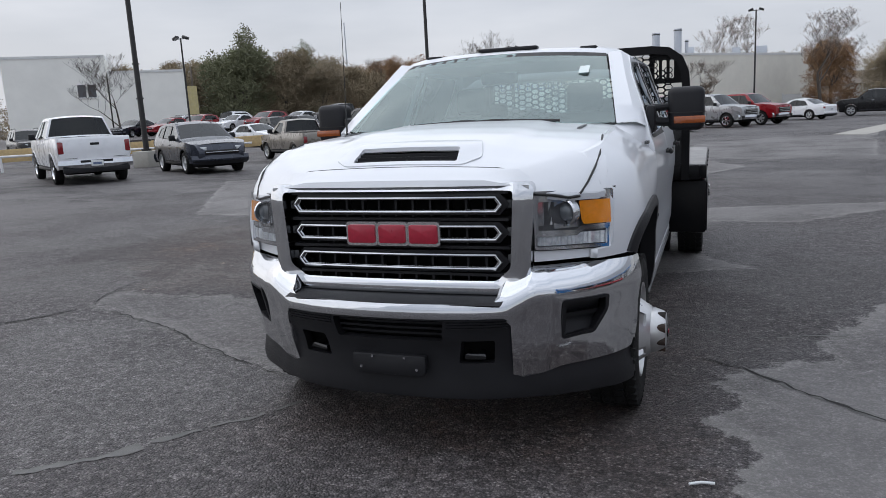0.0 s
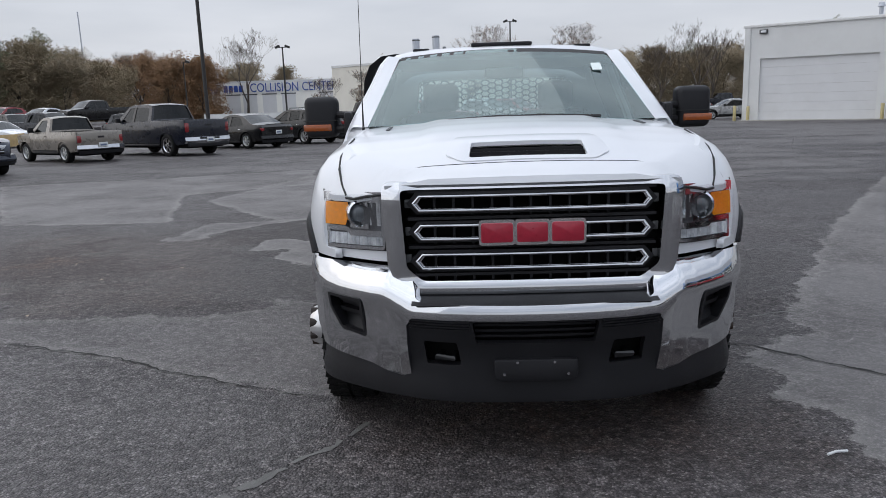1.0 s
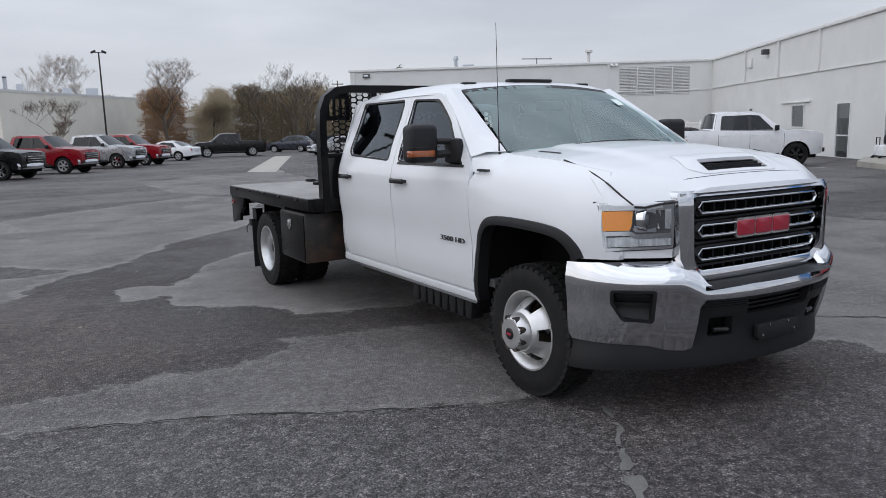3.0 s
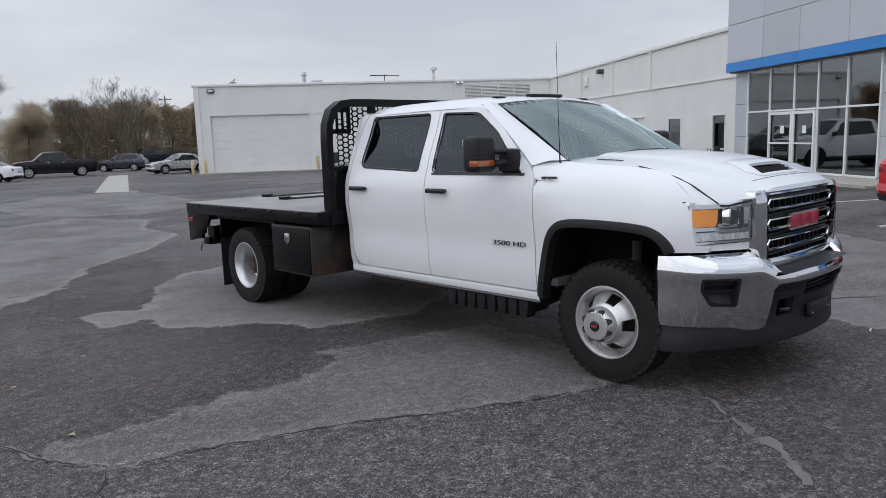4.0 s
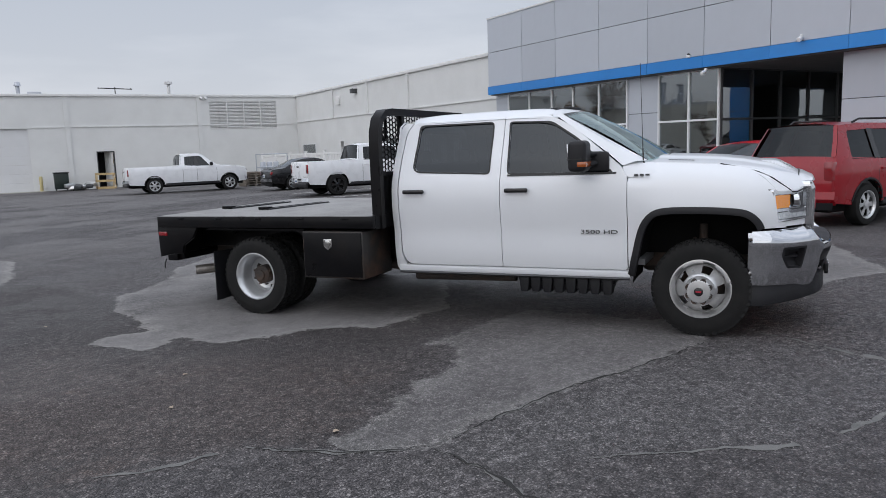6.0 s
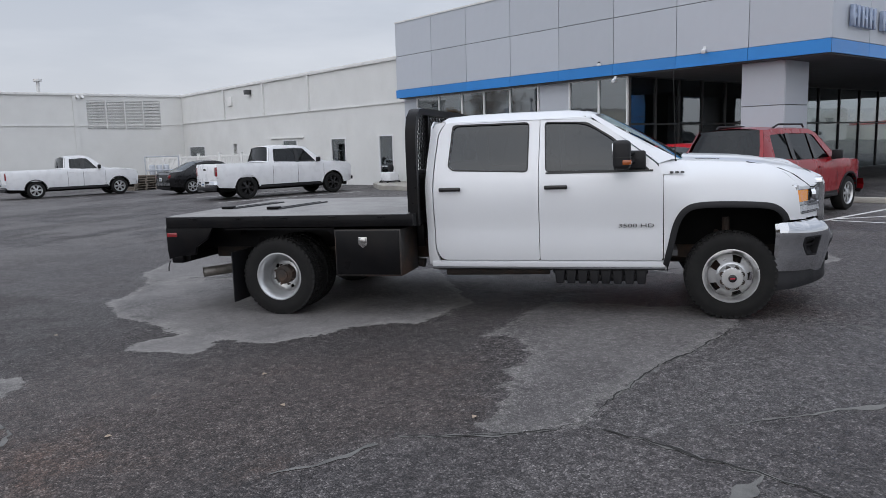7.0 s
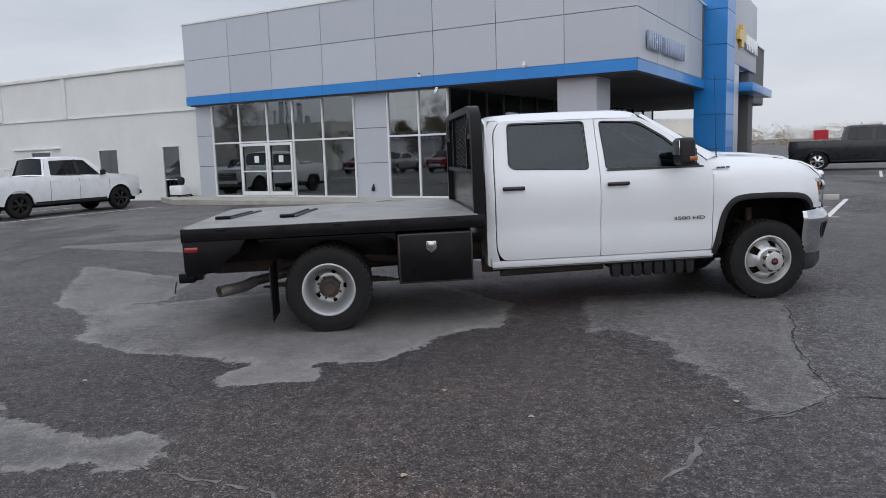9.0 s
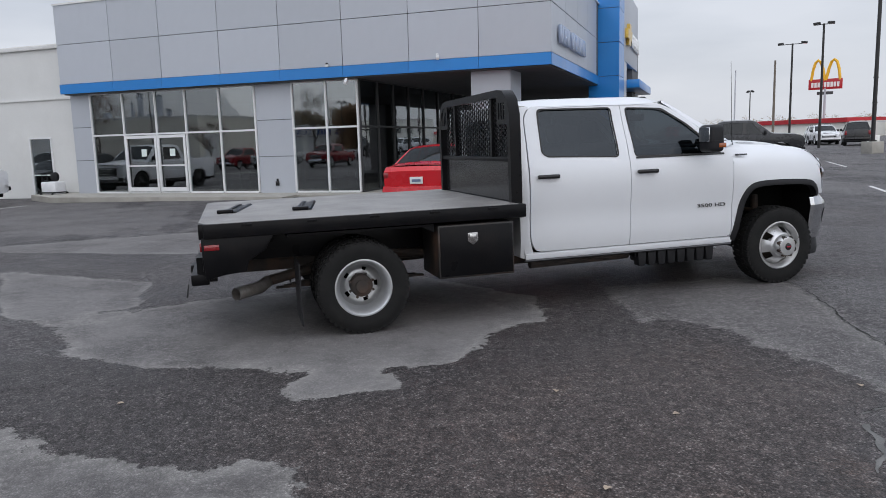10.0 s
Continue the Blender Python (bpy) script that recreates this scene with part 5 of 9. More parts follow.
        part("grille_bar_frame", sheet([(-w - 0.03, zm), (-w + 0.012, z1 + 0.016), (w - 0.012, z1 + 0.016), (w + 0.03, zm), (w - 0.012, z0 - 0.016), (-w + 0.012, z0 - 0.016)], [ring], 0.12, lambda x, z: Vector((x, gy(x, z) + 0.014, z)), lambda co: (0, 0.05, 0)), PLASTIC, truck)
    for z in (1.163, 1.050, 0.930, 0.812):
        part("grille_slat", box(-0.51, 0.51, gy(0, z) + 0.03, gy(0, z) + 0.075, z - 0.006, z + 0.006), PLASTIC, truck)
    part("grille_ribs", join(*[box(x - 0.005, x + 0.005, gy(x, 1.0) + 0.045, gy(x, 1.0) + 0.08, 0.79, 1.17) for x in (-0.40, -0.32, -0.24, -0.16, -0.08, 0, 0.08, 0.16, 0.24, 0.32, 0.40)]), PLASTIC, truck)
    badge_y = gy(0, 1.0) - 0.012
    for x0, x1 in ((-0.213, -0.076), (-0.066, 0.066), (0.076, 0.213)):
        part("emblem_rim", prism(rounded([(x0 - 0.006, 0.938), (x1 + 0.006, 0.938), (x1 + 0.006, 1.043), (x0 - 0.006, 1.043)], 0.016), badge_y + 0.002, badge_y + 0.02, "Y"), BADGEBACK, truck, "bright metal emblem edge")
        part("emblem_block", prism(rounded([(x0 + 0.003, 0.950), (x1 - 0.003, 0.950), (x1 - 0.003, 1.031), (x0 + 0.003, 1.031)], 0.012), badge_y - 0.005, badge_y + 0.01, "Y", 0.003), REDBADGE, truck, "plain red enamel emblem block")

    # bumper
    top = [(-END, 0.842), (-0.66, 0.850), (-0.60, 0.845), (-0.565, 0.83), (-0.50, 0.735), (-0.47, 0.718), (0, 0.716)]
    low = [(0, 0.655), (-0.515, 0.655), (-0.545, 0.62), (-0.560, 0.39), (-0.60, 0.372), (-0.70, 0.378), (-0.80, 0.402), (-END, 0.425)]
    face = top + [(-u, z) for u, z in top[::-1][1:]] + [(-u, z) for u, z in low[::-1][:-1]] + low
    fog = lambda s: rounded([(s * 0.775, 0.706), (s * 1.000, 0.706), (s * 1.003, 0.640), (s * 0.945, 0.545), (s * 0.785, 0.530)], 0.016)
    part("front_bumper", sheet(face, [fog(-1), fog(1)], 0.022, lambda u, z: bumper_at(u, z, 0.004 * math.cos((z - 0.65) * 22)), lambda co: (-0.02 * (1 if co.x > 0 else -1) * min(1, abs(co.x) / 0.5), 0.03, -0.004)), CHROME, truck, "chrome front bumper with a small dent")
    for s in (-1, 1):
        notch = []
        for u, z in ((0.60, 0.845), (0.565, 0.83), (0.53, 0.782), (0.50, 0.735), (0.47, 0.718)):
            f = bumper_at(s * u, z, 0.0)
            notch.append([f, f + Vector((0, 0.07, 0.004)), f + Vector((0, 0.16, 0.006))])
        # black strip, and the box below, paint the dark gap beside the grille
        part("bumper_notch", loft(notch), PLASTIC, truck)
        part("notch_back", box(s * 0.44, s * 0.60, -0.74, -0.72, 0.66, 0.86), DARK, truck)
    part("bumper_step_pad", loft([[(x, -0.935 + 0.11 * x * x, 0.716), (x, -0.86 + 0.08 * x * x, 0.728), (x, -0.76, 0.732)] for x in [-0.50 + 0.1 * k for k in range(11)]]), PLASTIC, truck)
    vt = [(-END, 0.427), (-0.80, 0.404), (-0.70, 0.380), (-0.60, 0.374), (-0.565, 0.392), (-0.548, 0.62), (-0.515, 0.658), (0, 0.658)]
    vb = [(0, 0.290), (-0.55, 0.284), (-0.80, 0.268), (-END, 0.262)]
    vface = vt + [(-u, z) for u, z in vt[::-1][1:]] + [(-u, z) for u, z in vb[::-1]] + vb[1:]
    intake = rounded([(-0.245, 0.552), (0.245, 0.552), (0.260, 0.645), (-0.260, 0.645)], 0.012)
    hook = lambda s: rounded([(s * 0.315, 0.447), (s * 0.475, 0.447), (s * 0.478, 0.552), (s * 0.330, 0.552)], 0.012)
    val = part("bumper_valance", sheet(vface, [intake, hook(-1), hook(1)], 0.05, lambda u, z: bumper_at(u, z, 0.016 - (0.035 if z < 0.345 else 0.018) * max(0.0, min(1, (0.42 - z) / 0.05)) + (0.0 if abs(u) > 0.52 or z < 0.40 else 0.006 * math.cos((z - 0.5) * 30))), lambda co: (0, 0.05, 0)), PLASTIC, truck, "black lower bumper valance")
    # near-black sheet paints the shade inside the intake
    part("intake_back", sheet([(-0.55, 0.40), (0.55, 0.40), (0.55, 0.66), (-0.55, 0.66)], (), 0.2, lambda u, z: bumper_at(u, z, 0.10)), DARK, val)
    for z in (0.575, 0.600, 0.625):
        part("intake_slat", sheet([(-0.25, z - 0.005), (0.25, z - 0.005), (0.25, z + 0.005), (-0.25, z + 0.005)], (), 0.1, lambda u, zz: bumper_at(u, zz, 0.05), lambda co: (0, 0.03, 0)), PLASTIC, val)
    for s in (-1, 1):
        for z in (0.612, 0.624, 0.636, 0.648):
            part("ribbed_strip", sheet([(s * 0.27, z - 0.003), (s * 0.53, z - 0.003), (s * 0.52, z + 0.003), (s * 0.27, z + 0.003)], (), 0.1, lambda u, zz: bumper_at(u, zz, 0.002), lambda co: (0, 0.012, 0)), PLASTIC, val)
    holder_y = bumper_at(0, 0.44).y
    part("plate_holder", prism(rounded([(-0.15, 0.395), (0.15, 0.395), (0.17, 0.415), (0.17, 0.485), (-0.17, 0.485), (-0.17, 0.415)], 0.01), holder_y - 0.018, holder_y + 0.012, "Y", 0.004), PLASTIC, val)
    for x, z in ((-0.13, 0.425), (0.13, 0.425), (-0.075, 0.475), (0.075, 0.475)):
        part("screw", moved(cyl(0.007, 0.006, 0, 0.006, 10), Matrix.Translation((x, holder_y - 0.017, z)) @ Matrix.Rotation(radians(90), 4, "X")), CHROME, val)

    # chassis
    part("front_axle", join(tube([(-0.75, 0.0, 0.377), (0.75, 0.0, 0.377)], 0.05, 10), moved(cyl(0.14, 0.12, -0.12, 0.12, 16), Matrix.Translation((0.2, 0, 0.36)) @ Matrix.Rotation(radians(90), 4, "X"))), RUST, truck)
    part("rear_axle", join(tube([(-0.95, 4.215, 0.377), (0.95, 4.215, 0.377)], 0.065, 10), moved(lathe([(0.02, -0.16), (0.14, -0.12), (0.18, 0), (0.14, 0.12), (0.02, 0.16)], 20), Matrix.Translation((0, 4.215, 0.38)))), RUST, truck)
    part("gearbox", join(box(-0.22, 0.22, -0.45, 0.60, 0.38, 0.70, 0.06, 2), box(-0.18, 0.18, 0.60, 1.7, 0.40, 0.60, 0.05, 2), tube([(0.0, 1.7, 0.48), (0.0, 4.2, 0.42)], 0.05, 10)), RUST, truck)
    part("fuel_tank", box(0.40, 0.80, 1.2, 2.7, 0.34, 0.60, 0.05, 3), RUST, truck)
    part("cross_members", join(*[box(-0.42, 0.42, y - 0.04, y + 0.04, 0.50, 0.60) for y in (-0.4, 0.75, 1.9, 2.9, 3.6, 4.9, 5.3)]), RUST, truck)
    for s in (-1, 1):
        for y in (1.75, 2.45):
            part("cab_mount", box(s * 0.45, s * 0.86, y - 0.05, y + 0.05, 0.40, 0.46, 0.01), RUST, truck, "dirty underbody mount")
        part("exhaust_pipe", tube([(s * 0.80, 1.60, 0.40), (s * 0.80, 2.6, 0.385)], 0.045, 10), RUST, truck, "dirty underbody pipe")
    for s in (-1, 1):
        part("inner_skirt", box(s * 0.55, s * 0.62, 1.6, 2.75, 0.36, 0.50, 0.01), RUST, truck)
    part("exhaust", join(tube([(-0.60, 4.95, 0.40), (-0.78, 5.02, 0.385), (-0.96, 5.22, 0.375)], 0.052, 14, False), tube([(-0.60, 4.95, 0.40), (-0.78, 5.02, 0.385), (-0.958, 5.215, 0.375)], 0.045, 14, False)), PIPE, truck, "weathered steel exhaust pipe")
    part("exhaust_pipe", tube([(-0.55, 2.9, 0.42), (-0.56, 4.0, 0.60), (-0.60, 4.95, 0.40)], 0.045, 10), RUST, truck)
    for s in (-1, 1):
        part("leaf_spring", join(*[box(s * 0.50, s * 0.57, 3.55 + 0.07 * k, 4.88 - 0.07 * k, 0.32 + 0.0125 * k, 0.333 + 0.0125 * k) for k in range(4)]), RUST, truck)

    # bed
    deck = part("bed_deck", sheet(rounded([(-1.24, 2.86), (1.24, 2.86), (1.24, 5.39), (1.10, 5.455), (-1.10, 5.455), (-1.24, 5.39)], 0.01), (), 0.25, lambda x, y: Vector((x, y, 0.986)), lambda co: (0, 0, -0.02)), DECK, truck, "worn grey steel deck plate")
    for s in (-1, 1):
        part("side_rail", join(box(s * 1.20, s * 1.252, 2.80, 5.42, 0.872, 0.983, 0.008), *[box(s * 1.253, s * 1.262, y - 0.04, y + 0.04, 0.955, 0.972, 0.002) for y in (3.1, 3.6, 4.1, 4.6, 5.1)]), BEDSTEEL, truck, "black steel side rail")
        # added panel blocks the lit view through, keeping the underside dark
        part("sub_frame_panel", box(s * 0.60, s * 0.63, 2.88, 5.40, 0.60, 0.87, 0.004), BEDSTEEL, truck)
        part("bed_sill", box(s * 0.40, s * 0.48, 2.84, 5.45, 0.66, 0.88, 0.006), BEDSTEEL, truck)
        part("wheel_guard", prism([(3.60, 0.86), (3.60, 0.79), (3.70, 0.84), (4.80, 0.84), (4.80, 0.86)], s * 0.60, s * 1.20, "X"), BEDSTEEL, truck)
    part("rear_rail", join(box(-1.20, 1.20, 5.39, 5.458, 0.862, 0.983, 0.008), ), BEDSTEEL, truck)
    part("front_rail", box(-1.20, 1.20, 2.80, 2.86, 0.862, 0.983, 0.006), BEDSTEEL, truck)
    part("bed_cross_bars", join(*[box(-1.20, 1.20, y - 0.03, y + 0.03, 0.88, 0.965) for y in (3.1, 3.4, 3.7, 4.0, 4.3, 4.6, 4.9, 5.2)]), BEDSTEEL, truck)
    part("tail_board", box(-0.86, 0.86, 5.39, 5.44, 0.56, 0.862, 0.006), BEDSTEEL, truck)
    part("rear_bumper", join(box(-1.02, 1.02, 5.41, 5.55, 0.48, 0.57, 0.012), box(-0.12, 0.12, 5.3, 5.60, 0.44, 0.52, 0.01), box(-0.98, -0.90, 5.35, 5.50, 0.50, 0.70), box(0.90, 0.98, 5.35, 5.50, 0.50, 0.70)), BEDSTEEL, truck, "black rear step bumper with hitch")
    part("hanging_wire", tube([(-1.02, 5.57, 0.50), (-1.04, 5.58, 0.44), (-1.035, 5.585, 0.40)], 0.006, 5), SEAL, truck)
    for (x0, y0), (x1, y1) in (((-0.36, 5.24), (0.55, 5.08)), ((-0.51, 4.60), (0.46, 4.46))):
        rows = []
        for k in range(2):
            px, py = (x0, y0) if k == 0 else (x1, y1)
            rows.append([(px, py - 0.075, 0.987), (px, py - 0.06, 1.0), (px, py - 0.03, 1.0), (px, py - 0.025, 0.99), (px, py + 0.025, 0.99), (px, py + 0.03, 1.0), (px, py + 0.06, 1.0), (px, py + 0.075, 0.987)])
        part("tie_down_channel", loft(rows), BEDSTEEL, truck, "black steel tie-down channel let into the deck")
    for x, y in ((-0.45, 4.62), (-0.30, 5.26)):
        part("channel_stop", box(x - 0.05, x + 0.03, y - 0.07, y + 0.07, 0.987, 1.018, 0.008), BEDSTEEL, truck)

    # headache rack
    part("rack_panel", box(-1.06, 1.06, 2.82, 2.835, 0.96, 1.345), BLACK, truck, "solid gloss black lower rack panel")
    part("rack_cross_bar", join(box(-1.06, 1.06, 2.79, 2.87, 1.335, 1.375, 0.006), box(-0.60, -0.55, 2.80, 2.86, 1.37, 1.91), box(0.55, 0.60, 2.80, 2.86, 1.37, 1.91)), BEDSTEEL, truck)
    hexes = bmesh.new()
    cw, ch, t = 0.076, 0.046, 0.0075
    def hexagon(cx, cz, k):
        w, h = cw / 2 * k, ch / 2
        a = (cw / 2 - t) if k < 1 else cw / 2
        hh = (ch / 2 - t * 0.75) if k < 1 else ch / 2
        return [(cx - a, cz), (cx - a * 0.55, cz + hh), (cx + a * 0.55, cz + hh), (cx + a, cz), (cx + a * 0.55, cz - hh), (cx - a * 0.55, cz - hh)]
    for i in range(-17, 18):
        for j in range(0, 12):
            cx, cz = i * cw * 0.775, 1.398 + j * ch + (ch / 2 if i % 2 else 0)
            if abs(cx) > 0.98 or cz > 1.89 or (abs(cx) > 0.86 and cz > 1.78):
                continue
            o, n = hexagon(cx, cz, 1.0), hexagon(cx, cz, 0.8)
            vo = [[hexes.verts.new((x, y, z)) for x, z in o] for y in (2.826, 2.834)]
            vi = [[hexes.verts.new((x, y, z)) for x, z in n] for y in (2.826, 2.834)]
            for k in range(6):
                m = (k + 1) % 6
                hexes.faces.new((vo[0][k], vo[0][m], vi[0][m], vi[0][k]))
                hexes.faces.new((vo[1][m], vo[1][k], vi[1][k], vi[1][m]))
                hexes.faces.new((vi[0][k], vi[0][m], vi[1][m], vi[1][k]))
    part("rack_mesh", hexes, BEDSTEEL, truck, "black hexagonal steel mesh guard")
    part("number_plate_light", box(-0.1, 0.1, 5.44, 5.45, 0.66, 0.70), PLASTIC, truck)
    return truck


COVER = glass("clear_lamp_cover", (0.95, 0.96, 0.97), 0.96, ior=1.35)
WHEELSILVER = material("polished_wheel", (0.60, 0.60, 0.60), 0.30, 0.75, vary=0.07, scale=14, dirt=0.22, dirt_color=(0.22, 0.19, 0.16), dirt_scale=9)
PIPE = material("weathered_pipe_steel", (0.30, 0.28, 0.26), 0.45, 0.6, vary=0.25, scale=12, dirt=0.5, dirt_color=(0.10, 0.07, 0.05), dirt_scale=8)
AMBERDARK = material("smoked_amber_lens", (0.30, 0.07, 0.012), 0.2, vary=0.15, scale=60, coat=0.8)
PAPER = material("paper_sticker", (0.70, 0.78, 0.76), 0.6, vary=0.05)
LINING = material("pale_headlining", (0.42, 0.42, 0.40), 0.9, vary=0.1, scale=20)
LAMPDARK = material("lamp_housing", (0.06, 0.06, 0.064), 0.22, vary=0.3, scale=30)
LENSGLASS = material("projector_lens", (0.10, 0.11, 0.12), 0.06, vary=0.1, coat=1.0)
BADGEBACK = material("bright_badge_edge", (0.62, 0.60, 0.60), 0.2, 0.9, vary=0.1)
DECK = material("worn_deck_plate", (0.27, 0.26, 0.25), 0.5, 0.2, vary=0.35, scale=3, bump=0.5, bump_scale=45, dirt=0.7, dirt_color=(0.12, 0.108, 0.10), dirt_scale=1.6)
truck = build_truck()


# ---- dealership buildings (their own axes: x into the building, y along its front) ----
B_AT = pose(12.6485, -3.2602, 0, 0, 0, -33.88)


def bxy(s, p):
    v = B_AT @ Vector((p, s, 0))
    return v.x, v.y


GREYPANEL = material("grey_metal_panel", (0.45, 0.475, 0.52), 0.42, 0.15, vary=0.03, scale=0.8, per_object=0.05, bump=0.02, bump_scale=3, dirt=0.06, dirt_color=(0.25, 0.25, 0.26), dirt_scale=0.7)
JOINT = material("panel_joint", (0.10, 0.105, 0.11), 0.7, vary=0.1)
BLUE = material("blue_enamel_panel", (0.002, 0.19, 0.56), 0.36, vary=0.05, scale=1.2, per_object=0.06, coat=0.3)
WHITEWALL = material("white_painted_block", (0.66, 0.665, 0.655), 0.75, vary=0.05, scale=0.9, bump=0.12, bump_scale=18, dirt=0.16, dirt_color=(0.45, 0.44, 0.41), dirt_scale=0.8)
COPING = material("white_roof_coping", (0.70, 0.70, 0.69), 0.6, vary=0.06, scale=2, dirt=0.3, dirt_color=(0.35, 0.34, 0.32), dirt_scale=1.5)
MULLION = material("white_window_frame", (0.70, 0.71, 0.72), 0.4, vary=0.04, scale=5)
DARKFRAME = material("dark_window_frame", (0.035, 0.036, 0.038), 0.45, vary=0.1)
SHUTTER = material("white_shutter", (0.64, 0.645, 0.65), 0.55, vary=0.04, scale=1.5, dirt=0.2, dirt_color=(0.48, 0.47, 0.45), dirt_scale=0.9)
CONCRETE = material("pale_concrete", (0.36, 0.345, 0.31), 0.85, vary=0.14, scale=2.5, bump=0.3, bump_scale=70, dirt=0.35, dirt_color=(0.18, 0.17, 0.15), dirt_scale=1.8)
# dark grey; on the louvre's back sheet it stands in for shade
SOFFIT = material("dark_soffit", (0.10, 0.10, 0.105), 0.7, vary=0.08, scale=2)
# dimness of the inside is painted into these two colours
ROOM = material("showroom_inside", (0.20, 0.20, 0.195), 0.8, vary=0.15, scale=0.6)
ROOMDARK = material("unlit_room_shade", (0.09, 0.085, 0.08), 0.85, vary=0.2, scale=0.5)
LINEPAINT = material("white_road_paint", (0.62, 0.62, 0.60), 0.75, vary=0.1, scale=6, dirt=0.5, dirt_color=(0.14, 0.14, 0.14), dirt_scale=5)
YELLOWPAINT = material("faded_yellow_paint", (0.52, 0.44, 0.22), 0.7, vary=0.15, scale=5, dirt=0.4, dirt_color=(0.35, 0.33, 0.28))
TANWOOD = material("pale_timber", (0.52, 0.38, 0.19), 0.75, vary=0.2, scale=9, bump=0.2, bump_scale=60)


def wall(name, b, mat, label, category="wall", m=None):
    return solid(name, b, mat, m or B_AT, label, category, kind="structure")


def panels(parent, x, ys, zs, mat, gap=0.018, thick=0.03, flip=False, along="y"):
    """Separate cladding panels with open joints on a wall, each an object of its own."""
    made = {}
    for y0, y1 in zip(ys, ys[1:]):
        for z0, z1 in zip(zs, zs[1:]):
            key = (round(y1 - y0, 3), round(z1 - z0, 3))
            if key not in made:
                made[key] = mesh_of("panel", box(-thick, 0, 0 + gap / 2, key[0] - gap / 2, gap / 2, key[1] - gap / 2, 0.004, 1) if along == "y" else box(gap / 2, key[0] - gap / 2, -thick, 0, gap / 2, key[1] - gap / 2, 0.004, 1), mat)
            ob = new("panel", made[key])
            ob.parent = parent
            ob.location = (x, y0, z0) if along == "y" else (y0, x, z0)


def glazing(name, label, plane, y0, y1, cols, zs, frame_mat=MULLION, t=0.06, along="y"):
    """A framed glass front: posts at cols, rails at zs, one pane between each."""
    g = thing(name, B_AT, label, "window", kind="structure")
    def bar(a0, a1, z0, z1, nm):
        part(nm, box(plane - t, plane + t, a0, a1, z0, z1, 0.006, 1) if along == "y" else box(a0, a1, plane - t, plane + t, z0, z1, 0.006, 1), frame_mat, g)
    for c in cols:
        bar(c - t / 2, c + t / 2, zs[0], zs[-1], "window_post")
    for z in zs:
        for c0, c1 in zip(cols, cols[1:]):
            bar(c0 + t / 2, c1 - t / 2, z - t / 2, z + t / 2, "window_rail")
    for c0, c1 in zip(cols, cols[1:]):
        for z0, z1 in zip(zs, zs[1:]):
            pane = part("pane", box(plane - 0.008, plane + 0.008, c0 + t / 2, c1 - t / 2, z0 + t / 2, z1 - t / 2) if along == "y" else box(c0 + t / 2, c1 - t / 2, plane - 0.008, plane + 0.008, z0 + t / 2, z1 - t / 2), SHOPGLASS, g)
            pane.visible_shadow = False
    return g


